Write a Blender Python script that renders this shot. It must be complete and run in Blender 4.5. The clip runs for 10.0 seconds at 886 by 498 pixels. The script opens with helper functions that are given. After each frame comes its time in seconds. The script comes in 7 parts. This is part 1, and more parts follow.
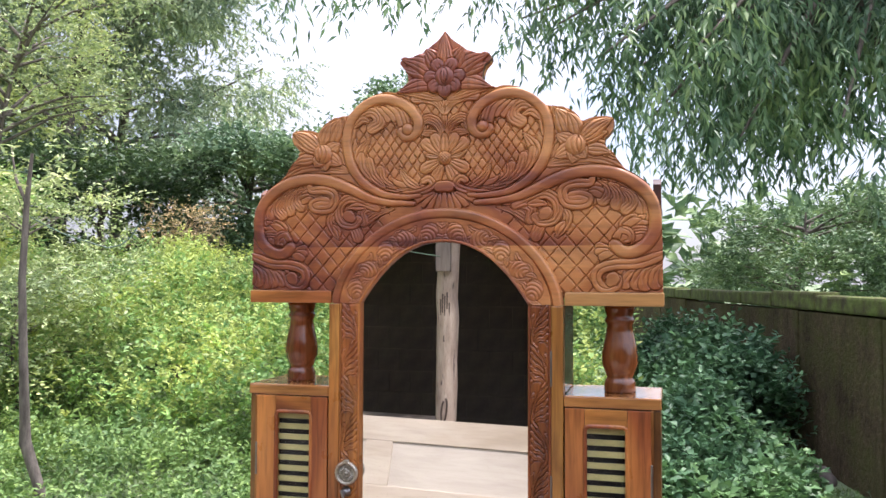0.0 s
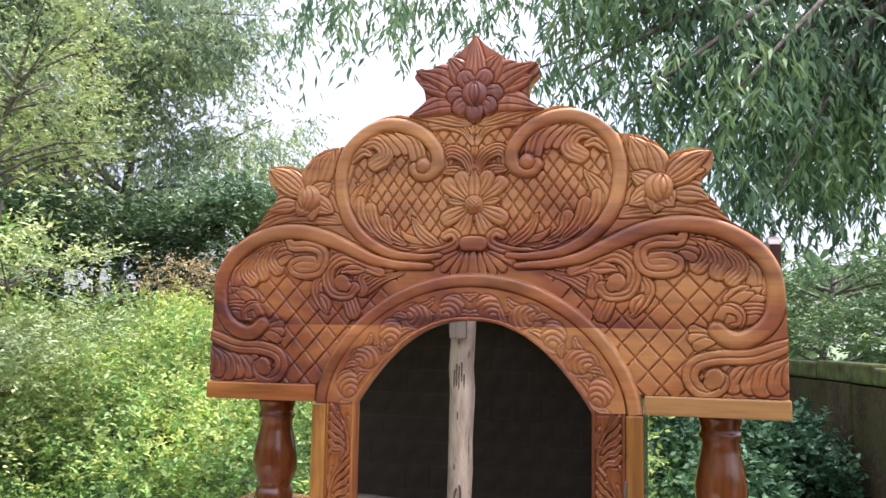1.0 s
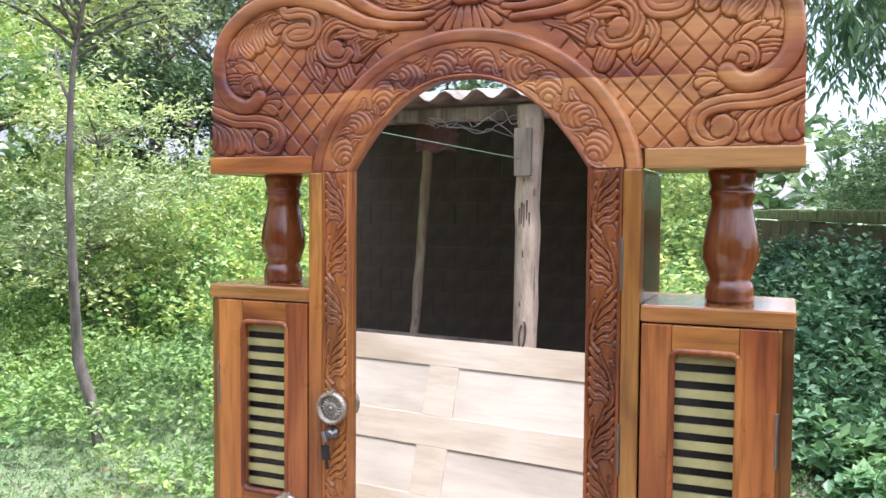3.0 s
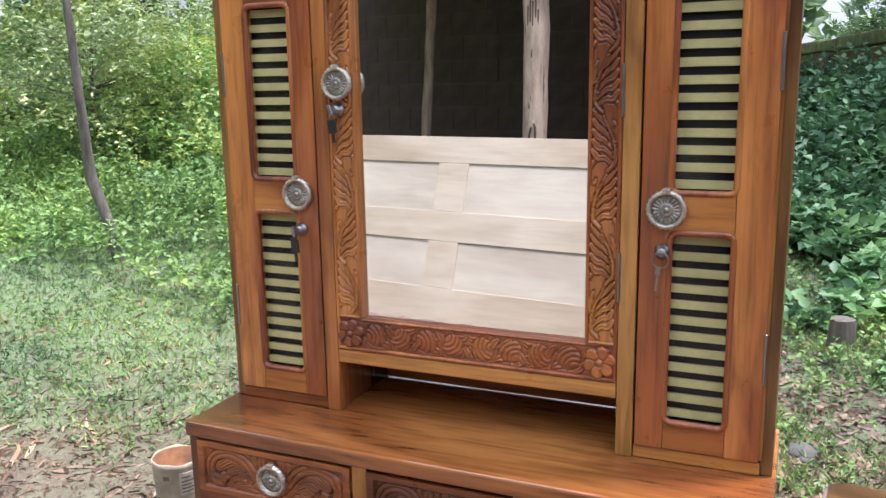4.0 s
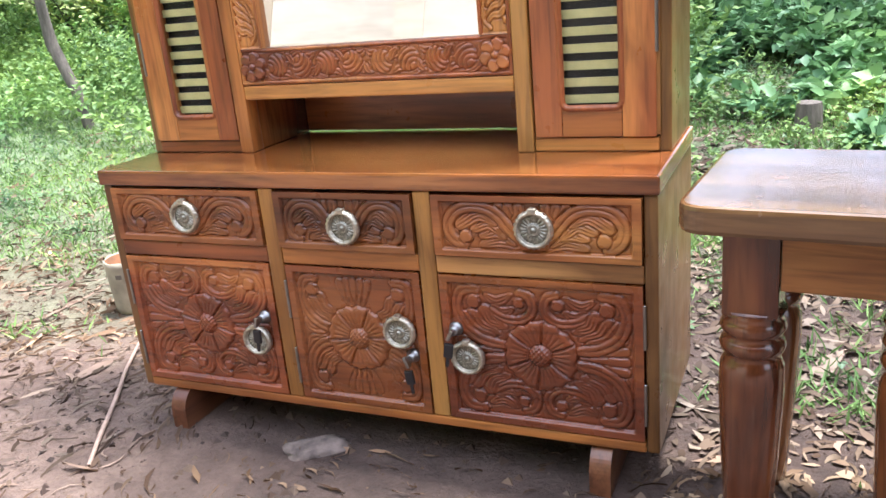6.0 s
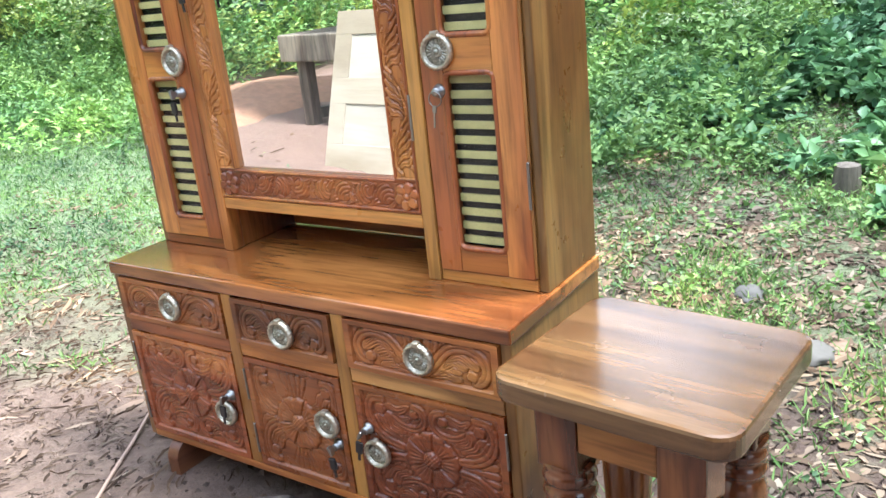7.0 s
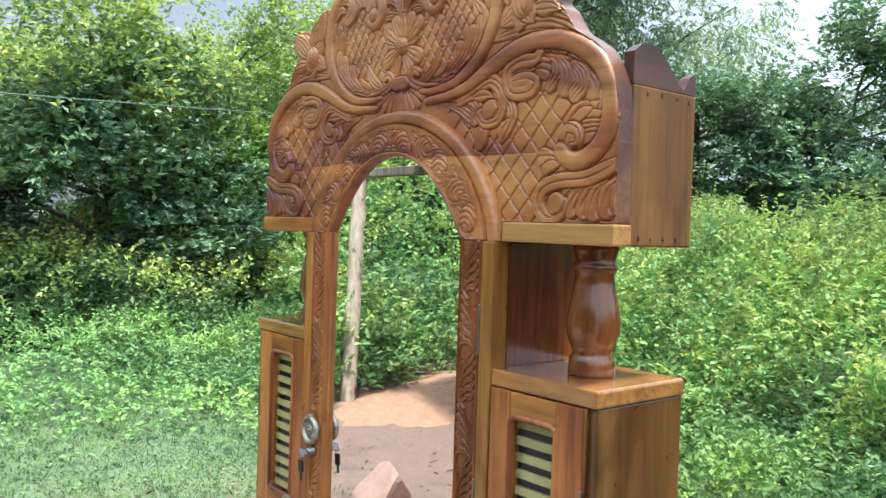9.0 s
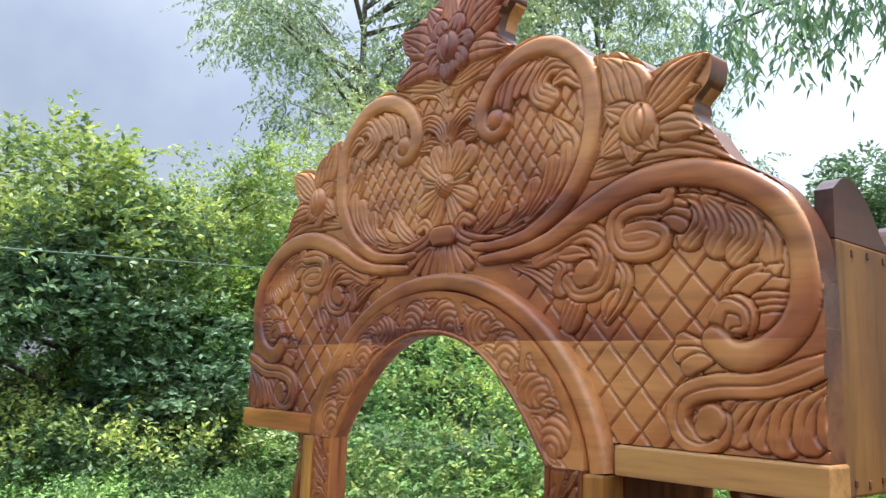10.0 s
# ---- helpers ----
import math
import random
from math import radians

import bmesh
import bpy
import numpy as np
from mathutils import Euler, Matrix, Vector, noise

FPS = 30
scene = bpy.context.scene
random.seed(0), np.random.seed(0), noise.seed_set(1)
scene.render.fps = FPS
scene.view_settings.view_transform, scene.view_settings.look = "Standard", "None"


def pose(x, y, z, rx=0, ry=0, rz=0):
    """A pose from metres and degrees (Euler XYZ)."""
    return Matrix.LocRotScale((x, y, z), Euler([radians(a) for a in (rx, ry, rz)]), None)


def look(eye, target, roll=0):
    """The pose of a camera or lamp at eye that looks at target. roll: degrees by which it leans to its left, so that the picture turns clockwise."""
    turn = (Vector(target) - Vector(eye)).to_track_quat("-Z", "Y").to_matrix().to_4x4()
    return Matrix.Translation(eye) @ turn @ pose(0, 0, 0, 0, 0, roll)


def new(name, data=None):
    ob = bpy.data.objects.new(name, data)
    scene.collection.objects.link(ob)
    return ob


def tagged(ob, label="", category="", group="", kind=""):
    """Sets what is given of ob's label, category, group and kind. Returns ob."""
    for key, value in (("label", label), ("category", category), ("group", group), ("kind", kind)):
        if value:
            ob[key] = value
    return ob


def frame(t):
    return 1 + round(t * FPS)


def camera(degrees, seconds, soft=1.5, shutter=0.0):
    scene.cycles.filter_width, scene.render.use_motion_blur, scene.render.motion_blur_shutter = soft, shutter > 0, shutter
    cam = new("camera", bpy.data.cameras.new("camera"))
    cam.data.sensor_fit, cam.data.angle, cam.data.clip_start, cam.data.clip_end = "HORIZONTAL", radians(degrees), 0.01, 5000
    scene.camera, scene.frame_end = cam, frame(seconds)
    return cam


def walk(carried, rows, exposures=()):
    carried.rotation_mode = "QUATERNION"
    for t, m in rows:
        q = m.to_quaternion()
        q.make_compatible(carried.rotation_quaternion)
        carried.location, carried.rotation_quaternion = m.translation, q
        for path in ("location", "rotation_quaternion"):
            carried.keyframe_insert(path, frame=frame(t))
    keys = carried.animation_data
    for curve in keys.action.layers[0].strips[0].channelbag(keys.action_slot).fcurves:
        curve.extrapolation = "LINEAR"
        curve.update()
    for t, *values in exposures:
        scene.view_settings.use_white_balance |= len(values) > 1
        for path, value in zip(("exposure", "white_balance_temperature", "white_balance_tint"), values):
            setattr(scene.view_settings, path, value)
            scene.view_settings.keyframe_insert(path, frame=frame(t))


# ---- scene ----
cam = camera(56.3, 10.0)
PATH = [
    (0, (0.4643, -1.9522, 1.6080), (0.0158, -0.0046, 1.6838), 0.20),
    (0.5, (0.3897, -1.6957, 1.6313), (-0.0780, 0.2464, 1.7284), 0.22),
    (1, (0.3058, -1.4195, 1.6742), (-0.1615, 0.5141, 1.8817), 0.93),
    (1.5, (0.2444, -1.2558, 1.7066), (-0.1913, 0.6713, 2.0169), 1.51),
    (1.6, (0.2620, -1.2310, 1.7240), (-0.1950, 0.6900, 2.0400), 1.10),
    (2, (0.2781, -1.1628, 1.6607), (-0.0863, 0.7844, 1.9357), 1.06),
    (2.5, (0.4201, -1.2142, 1.5926), (-0.1720, 0.6939, 1.6859), 1.33),
    (3, (0.4587, -1.2971, 1.4845), (-0.2349, 0.5765, 1.3917), 0.41),
    (3.2, (0.4391, -1.3279, 1.4236), (-0.2175, 0.5509, 1.2260), 0.44),
    (4.3, (0.5123, -1.3257, 1.0272), (-0.2178, 0.4846, 0.5915), -1.63),
    (4.5, (0.5313, -1.3243, 0.9650), (-0.1977, 0.4763, 0.4894), -2.39),
    (4.7, (0.5362, -1.3295, 0.9208), (-0.1836, 0.4612, 0.3959), -3.78),
    (5, (0.5472, -1.3264, 0.8490), (-0.1774, 0.4477, 0.2768), -6.75),
    (5.5, (0.5722, -1.3470, 0.7823), (-0.1620, 0.4137, 0.1819), -5.21),
    (5.7, (0.5937, -1.3439, 0.7847), (-0.1281, 0.4205, 0.1799), -5.26),
    (6.8, (0.9906, -1.2185, 0.9917), (0.1471, 0.4584, 0.3016), -5.63),
    (7, (1.0866, -1.2323, 1.0747), (0.0672, 0.3614, 0.4260), -6.09),
    (7.2, (1.1597, -1.2569, 1.1869), (0.0012, 0.2547, 0.5762), -5.68),
    (7.5, (1.2710, -1.2677, 1.3083), (-0.0819, 0.1434, 0.8861), -1.59),
    (8, (1.3281, -1.2219, 1.4302), (-0.1309, 0.1321, 1.2350), 0.63),
    (8.5, (1.3310, -1.1005, 1.5033), (-0.1414, 0.2477, 1.3838), 2.36),
    (9, (1.2320, -0.9783, 1.5697), (-0.2481, 0.3659, 1.5171), 1.87),
    (9.5, (1.0271, -0.8693, 1.6085), (-0.4355, 0.4860, 1.7636), 1.81),
    (10, (0.8260, -0.7586, 1.6418), (-0.6108, 0.5972, 1.9538), 2.14),
]
walk(cam, [(t, look(eye, target, roll)) for t, eye, target, roll in PATH],
     [(0, 0.66, 6150, 23), (2.0, 0.92, 6000, 23), (2.5, 1.07, 5850, 22), (3.0, 0.99, 5850, 21), (3.2, 0.97, 5850, 21), (4.3, 0.60, 5850, 19), (4.5, 0.60, 5850, 19), (5.0, 0.98, 5850, 19), (5.5, 1.22, 5880, 18), (5.7, 1.22, 5880, 17), (6.8, 1.14, 5700, 9), (7.0, 1.21, 5650, 7), (7.5, 0.88, 5650, 3), (8.0, 0.82, 5700, 3), (8.5, 0.64, 5750, 4), (9.3, 0.68, 5800, 5), (10, 0.54, 5950, 11)])

# ---- world and sun: bright hazy sky with thin cloud ----
SUN_UP, SUN_TURN = radians(76), radians(58)
world = bpy.data.worlds.new("sky")
scene.world = world
world.use_nodes = True
wn, wl = world.node_tree.nodes, world.node_tree.links
wn.clear()
w_out, w_bg = wn.new("ShaderNodeOutputWorld"), wn.new("ShaderNodeBackground")
w_sky = wn.new("ShaderNodeTexSky")
w_sky.sky_type, w_sky.sun_disc, w_sky.sun_elevation, w_sky.sun_rotation = "NISHITA", False, SUN_UP, SUN_TURN
w_sky.dust_density, w_sky.air_density = 2.0, 1.0
w_tc, w_noise, w_ramp, w_mix = wn.new("ShaderNodeTexCoord"), wn.new("ShaderNodeTexNoise"), wn.new("ShaderNodeValToRGB"), wn.new("ShaderNodeMix")
w_noise.inputs["Scale"].default_value, w_noise.inputs["Detail"].default_value = 2.2, 5.0
w_ramp.color_ramp.elements[0].position, w_ramp.color_ramp.elements[1].position = 0.32, 0.62
w_ramp.color_ramp.elements[0].color, w_ramp.color_ramp.elements[1].color = (0.20, 0.20, 0.20, 1), (0.95, 0.95, 0.95, 1)
w_mix.data_type = "RGBA"
w_mix.inputs[7].default_value = (5.6, 5.75, 6.1, 1)
wl.new(w_tc.outputs["Generated"], w_noise.inputs["Vector"])
wl.new(w_noise.outputs["Fac"], w_ramp.inputs["Fac"])
wl.new(w_ramp.outputs["Color"], w_mix.inputs[0])
wl.new(w_sky.outputs["Color"], w_mix.inputs[6])
# an overcast sky is brighter overhead than at the horizon
w_sep, w_up, w_gain = wn.new("ShaderNodeSeparateXYZ"), wn.new("ShaderNodeMath"), wn.new("ShaderNodeVectorMath")
w_up.operation, w_up.use_clamp, w_gain.operation = "MULTIPLY_ADD", False, "SCALE"
w_up.inputs[1].default_value, w_up.inputs[2].default_value = 2.0, 1.0
wl.new(w_tc.outputs["Generated"], w_sep.inputs[0])
w_pos = wn.new("ShaderNodeMath")
w_pos.operation = "MAXIMUM"
w_pos.inputs[1].default_value = 0.0
wl.new(w_sep.outputs["Z"], w_pos.inputs[0])
wl.new(w_pos.outputs[0], w_up.inputs[0])
wl.new(w_mix.outputs[2], w_gain.inputs[0])
# heavier cloud over the meadow side
w_side, w_dim, w_all = wn.new("ShaderNodeMath"), wn.new("ShaderNodeMath"), wn.new("ShaderNodeMath")
w_side.operation, w_side.use_clamp = "MULTIPLY_ADD", True
w_side.inputs[1].default_value, w_side.inputs[2].default_value = -1.0, -0.22
wl.new(w_sep.outputs["X"], w_side.inputs[0])
w_dim.operation = "MULTIPLY_ADD"
w_dim.inputs[1].default_value, w_dim.inputs[2].default_value = -0.76, 1.0
wl.new(w_side.outputs[0], w_dim.inputs[0])
w_all.operation = "MULTIPLY"
wl.new(w_up.outputs[0], w_all.inputs[0])
wl.new(w_dim.outputs[0], w_all.inputs[1])
wl.new(w_all.outputs[0], w_gain.inputs["Scale"])
wl.new(w_gain.outputs[0], w_bg.inputs["Color"])
wl.new(w_bg.outputs["Background"], w_out.inputs["Surface"])
w_bg.inputs["Strength"].default_value = 0.120
sun = new("sun", bpy.data.lights.new("sun", "SUN"))
sun.data.energy, sun.data.angle, sun.data.color = 4.9, radians(7), (1.0, 0.96, 0.88)
# hazy noon sun, nearly overhead
sun.rotation_euler = (radians(90) - SUN_UP, 0, radians(180) - SUN_TURN)


# ---- materials ----
class Mat:
    """A small wrapper round a node material with one Principled shader."""

    def __init__(self, name):
        self.m = bpy.data.materials.new(name)
        self.m.use_nodes = True
        self.n, self.l = self.m.node_tree.nodes, self.m.node_tree.links
        self.p = self.n["Principled BSDF"]
        self.coord = self.n.new("ShaderNodeTexCoord")

    def put(self, **values):
        for key, value in values.items():
            self.p.inputs[key.replace("_", " ")].default_value = value
        return self

    def mapped(self, scale, out="Object", shift=None):
        node = self.n.new("ShaderNodeMapping")
        node.inputs["Scale"].default_value = scale
        self.l.new(self.coord.outputs[out], node.inputs["Vector"])
        if shift is not None:
            self.l.new(shift, node.inputs["Location"])
        return node.outputs["Vector"]

    def noise(self, vector, scale, detail=4.0, rough=0.55, distort=0.0):
        node = self.n.new("ShaderNodeTexNoise")
        node.inputs["Scale"].default_value, node.inputs["Detail"].default_value = scale, detail
        node.inputs["Roughness"].default_value, node.inputs["Distortion"].default_value = rough, distort
        self.l.new(vector, node.inputs["Vector"])
        return node.outputs["Fac"]

    def ramp(self, fac, stops):
        node = self.n.new("ShaderNodeValToRGB")
        el = node.color_ramp.elements
        while len(el) < len(stops):
            el.new(0.5)
        for e, (place, colour) in zip(el, stops):
            e.position = place
            e.color = (*colour, 1) if isinstance(colour, tuple) else (colour, colour, colour, 1)
        self.l.new(fac, node.inputs["Fac"])
        return node.outputs["Color"]

    def mix(self, fac, a, b, blend="MIX"):
        node = self.n.new("ShaderNodeMix")
        node.data_type, node.blend_type = "RGBA", blend
        for socket, value in ((node.inputs[0], fac), (node.inputs[6], a), (node.inputs[7], b)):
            if isinstance(value, bpy.types.NodeSocket):
                self.l.new(value, socket)
            elif isinstance(value, tuple):
                socket.default_value = (*value, 1)
            else:
                socket.default_value = value
        return node.outputs[2]

    def bump(self, height, strength, distance):
        node = self.n.new("ShaderNodeBump")
        node.inputs["Strength"].default_value, node.inputs["Distance"].default_value = strength, distance
        self.l.new(height, node.inputs["Height"])
        self.l.new(node.outputs["Normal"], self.p.inputs["Normal"])
        return self

    def colour(self, socket):
        self.l.new(socket, self.p.inputs["Base Color"])
        return self

    def rough(self, socket):
        self.l.new(socket, self.p.inputs["Roughness"])
        return self

    def by_object(self):
        return self.n.new("ShaderNodeObjectInfo").outputs["Random"]

    def by_island(self):
        return self.n.new("ShaderNodeNewGeometry").outputs["Random Per Island"]


def wood(name, dark, mid, light, axis="z", gloss=0.32, coat=0.30, fine=1.0, patch=4.0, vivid=1.0, still=None):
    """Varnished hardwood with long grain along one axis, and patches of heartwood and sapwood."""
    w = Mat(name)
    stretch = {"x": (0.07, 1, 1), "y": (1, 0.07, 1), "z": (1, 1, 0.07)}[axis]
    wide = {"x": (0.25, 1, 1), "y": (1, 0.25, 1), "z": (1, 1, 0.25)}[axis]
    turn = w.n.new("ShaderNodeVectorMath")
    turn.operation = "SCALE"
    turn.inputs[0].default_value = (7.3, 3.1, 5.7)
    if still is None:
        w.l.new(w.by_object(), turn.inputs["Scale"])
    else:
        turn.inputs["Scale"].default_value = still
    grain = w.noise(w.mapped(stretch, shift=turn.outputs[0]), 95 * fine, 5, 0.6, 0.4)
    rings = w.noise(w.mapped(wide, shift=turn.outputs[0]), 9 * fine, 3, 0.5, 1.2)
    patches = w.noise(w.mapped(wide, shift=turn.outputs[0]), patch, 3, 0.55, 0.5)
    base = w.ramp(patches, [(0.38, dark), (0.49, mid), (0.62, light)])
    streak = w.ramp(rings, [(0.30, (0.42, 0.34, 0.32)), (0.48, (0.95, 0.92, 0.90)), (0.56, (1.0, 1.0, 1.0)), (0.72, (1.30, 1.32, 1.30))])
    pores = w.ramp(grain, [(0.30, 0.50), (0.52, 1.0), (0.75, 1.18)])
    colour = w.mix(0.80 * vivid, base, streak, "MULTIPLY")
    w.colour(w.mix(0.85 * vivid, colour, pores, "MULTIPLY"))
    w.rough(w.ramp(w.noise(w.mapped((1, 1, 1)), 14, 4), [(0.3, gloss - 0.07), (0.7, gloss + 0.12)]))
    w.bump(grain, 0.12, 0.0012)
    return w.put(Coat_Weight=coat * 0.8, Coat_Roughness=0.12).m


D, M, L = (0.262, 0.080, 0.020), (0.462, 0.177, 0.038), (0.606, 0.300, 0.068)
wood_z = wood("varnished_wood_upright", D, M, L, "z")
wood_x = wood("varnished_wood_level", D, M, L, "x")
wood_red = wood("varnished_heartwood", (0.190, 0.051, 0.016), (0.359, 0.106, 0.029), (0.533, 0.215, 0.051), "x")
wood_redz = wood("varnished_heartwood_upright", (0.190, 0.051, 0.016), (0.359, 0.106, 0.029), (0.533, 0.215, 0.051), "z")
wood_pale = wood("varnished_sapwood", (0.331, 0.138, 0.037), (0.432, 0.207, 0.061), (0.506, 0.276, 0.092), "x")
wood_palez = wood("varnished_sapwood_upright", (0.273, 0.113, 0.023), (0.381, 0.174, 0.037), (0.455, 0.235, 0.057), "z")
# duller side boards, darkened in the colour as sides turned from the light
wood_side = wood("dull_shaded_side_board", (0.115, 0.046, 0.012), (0.175, 0.080, 0.021), (0.235, 0.122, 0.034), "z")
wood_top = wood("polished_wood_top", (0.140, 0.041, 0.013), (0.290, 0.098, 0.026), (0.435, 0.180, 0.046), "x", 0.15, 1.0, patch=4.2)
door_woods = [wood(f"carved_door_wood_{k}", tuple(q * c for c in (0.155, 0.034, 0.012)), tuple(q * c for c in (0.285, 0.071, 0.021)), tuple(q * c for c in (0.447, 0.158, 0.038)), "x", gloss=0.26, coat=0.5, still=s, patch=3.4) for k, s, q in ((0, 0.35, 1.05), (1, 1.7, 0.70), (2, 2.9, 0.86))]
drawer_woods = [wood(f"carved_drawer_wood_{k}", tuple(q * c for c in (0.226, 0.068, 0.019)), tuple(q * c for c in (0.389, 0.134, 0.034)), tuple(q * c for c in (0.513, 0.225, 0.053)), "x", still=s) for k, s, q in ((0, 4.1, 0.95), (1, 5.3, 0.68), (2, 6.6, 1.0))]
wood_crest = wood("dark_red_crest_wood", (0.235, 0.068, 0.036), (0.340, 0.108, 0.050), (0.480, 0.185, 0.070), "z", patch=6.0)
wood_cap = wood("polished_tower_top", (0.280, 0.110, 0.030), (0.420, 0.190, 0.054), (0.510, 0.270, 0.088), "x", 0.13, 1.0)
wood_niche = wood("red_niche_board", (0.300, 0.082, 0.030), (0.430, 0.130, 0.042), (0.520, 0.180, 0.058), "x")
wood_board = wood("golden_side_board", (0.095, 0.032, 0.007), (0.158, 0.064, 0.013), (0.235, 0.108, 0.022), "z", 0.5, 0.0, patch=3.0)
wood_dark = wood("dark_stain_and_foot_shade", (0.055, 0.018, 0.010), (0.11, 0.038, 0.018), (0.19, 0.075, 0.030), "x")
wood_turned = wood("turned_heartwood", (0.105, 0.026, 0.011), (0.190, 0.054, 0.018), (0.290, 0.104, 0.030), "z", 0.18, 0.9)
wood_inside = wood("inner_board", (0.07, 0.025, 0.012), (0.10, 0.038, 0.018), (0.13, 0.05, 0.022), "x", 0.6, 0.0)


def carved_wood():
    """Carved panel: boards of heartwood and sapwood glued one above another, under varnish."""
    w = Mat("carved_wood")
    # every glued board has its own stretch of the grain
    sep, board, shift = w.n.new("ShaderNodeSeparateXYZ"), w.n.new("ShaderNodeMath"), w.n.new("ShaderNodeVectorMath")
    w.l.new(w.coord.outputs["Object"], sep.inputs[0])
    board.operation = "LESS_THAN"
    board.inputs[1].default_value = 1.6904
    w.l.new(sep.outputs["Z"], board.inputs[0])
    shift.operation = "SCALE"
    shift.inputs[0].default_value = (3.3, 1.1, 2.9)
    w.l.new(board.outputs[0], shift.inputs["Scale"])
    own = shift.outputs[0]
    grain = w.noise(w.mapped((0.07, 1, 1), shift=own), 95, 5, 0.6, 0.4)
    rings = w.noise(w.mapped((0.25, 1, 1), shift=own), 9, 3, 0.5, 1.4)
    patches = w.noise(w.mapped((0.6, 1, 1.2), shift=own), 6.0, 4, 0.55, 0.6)

    def calc(op, a, b, clamp=False):
        m = w.n.new("ShaderNodeMath")
        m.operation, m.use_clamp = op, clamp
        for s, val in ((m.inputs[0], a), (m.inputs[1], b)):
            if isinstance(val, (int, float)):
                s.default_value = val
            else:
                w.l.new(val, s)
        return m.outputs[0]

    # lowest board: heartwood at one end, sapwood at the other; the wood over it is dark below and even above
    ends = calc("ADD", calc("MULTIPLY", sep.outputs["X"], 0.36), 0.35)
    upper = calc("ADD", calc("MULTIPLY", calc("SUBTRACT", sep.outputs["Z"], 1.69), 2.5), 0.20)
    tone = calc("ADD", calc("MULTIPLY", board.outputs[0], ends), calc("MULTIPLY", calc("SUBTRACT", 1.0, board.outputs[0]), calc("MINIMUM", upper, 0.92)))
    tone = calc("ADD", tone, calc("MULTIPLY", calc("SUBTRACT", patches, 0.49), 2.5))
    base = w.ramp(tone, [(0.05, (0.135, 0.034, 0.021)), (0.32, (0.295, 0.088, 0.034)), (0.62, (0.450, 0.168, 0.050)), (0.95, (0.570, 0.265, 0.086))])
    streak = w.ramp(rings, [(0.30, (0.45, 0.36, 0.36)), (0.48, (0.95, 0.92, 0.92)), (0.56, (1.0, 1.0, 1.0)), (0.72, (1.25, 1.28, 1.25))])
    pores = w.ramp(grain, [(0.30, 0.52), (0.52, 1.0), (0.75, 1.15)])
    w.colour(w.mix(0.55, w.mix(0.8, base, streak, "MULTIPLY"), pores, "MULTIPLY"))
    w.rough(w.ramp(w.noise(w.mapped((1, 1, 1)), 18, 4), [(0.3, 0.30), (0.7, 0.48)]))
    w.bump(grain, 0.15, 0.0012)
    return w.put(Coat_Weight=0.26, Coat_Roughness=0.22).m


carved = carved_wood()


def plain(name, colour, rough=0.5, metal=0.0, vary=0.15, scale=30.0, bump=0.0, **more):
    w = Mat(name)
    fac = w.noise(w.mapped((1, 1, 1)), scale, 5)
    w.colour(w.ramp(fac, [(0.3, tuple(c * (1 - vary) for c in colour)), (0.7, tuple(min(1, c * (1 + vary)) for c in colour))]))
    w.rough(w.ramp(fac, [(0.3, max(0.02, rough - 0.08)), (0.7, min(1, rough + 0.08))]))
    if bump:
        w.bump(fac, bump, 0.003)
    return w.put(Metallic=metal, **more).m


silver = plain("antique_silver", (0.50, 0.46, 0.36), 0.40, 0.80, 0.35, 160)
tarnish = plain("tarnished_silver", (0.33, 0.32, 0.26), 0.45, 0.7, 0.5, 220)
steel = plain("steel", (0.30, 0.30, 0.29), 0.36, 1.0, 0.15)
black_plastic = plain("black_plastic", (0.015, 0.015, 0.017), 0.35)
slat_yellow = plain("cream_yellow_lath", (0.56, 0.50, 0.205), 0.55, 0, 0.12, 40)
# near-black that stands in for the shade inside the towers
inside_black = plain("inside_shade", (0.012, 0.010, 0.009), 0.8)


def dusty_mirror():
    """Silvered glass under a thin smeared film of dust."""
    w = Mat("mirror_silver")
    w.put(Base_Color=(0.90, 0.91, 0.91, 1), Metallic=1.0, Roughness=0.008)
    film = w.ramp(w.noise(w.mapped((1.0, 1.0, 0.45)), 5.0, 5, 0.6, 0.8), [(0.35, 0.030), (0.60, 0.090), (0.78, 0.19)])
    sep = w.n.new("ShaderNodeSeparateXYZ")
    w.l.new(w.coord.outputs["Object"], sep.inputs[0])
    film = w.mix(1.0, film, w.ramp(sep.outputs["Z"], [(0.80, (1.1, 1.1, 1.1)), (1.15, (0.12, 0.12, 0.12))]), "MULTIPLY")
    dust, mx = w.n.new("ShaderNodeBsdfDiffuse"), w.n.new("ShaderNodeMixShader")
    dust.inputs["Color"].default_value = (0.62, 0.58, 0.50, 1)
    w.l.new(film, mx.inputs[0])
    w.l.new(w.p.outputs[0], mx.inputs[1])
    w.l.new(dust.outputs[0], mx.inputs[2])
    w.l.new(mx.outputs[0], w.n["Material Output"].inputs["Surface"])
    return w.m


mirror_mat = dusty_mirror()


def glass_mat():
    w = Mat("clear_glass")
    return w.put(Base_Color=(0.95, 0.97, 0.96, 1), Roughness=0.03, Transmission_Weight=1.0, IOR=1.2).m


glass = glass_mat()


# ---- mesh helpers ----
def mesh_part(name, verts, faces, material, parent=None, label="", smooth=False):
    me = bpy.data.meshes.new(name)
    me.from_pydata([tuple(v) for v in verts], [], faces)
    me.update()
    for m in material if isinstance(material, list) else [material]:
        me.materials.append(m)
    if smooth:
        me.polygons.foreach_set("use_smooth", [True] * len(me.polygons))
    ob = new(name, me)
    ob.parent = parent
    return tagged(ob, label)


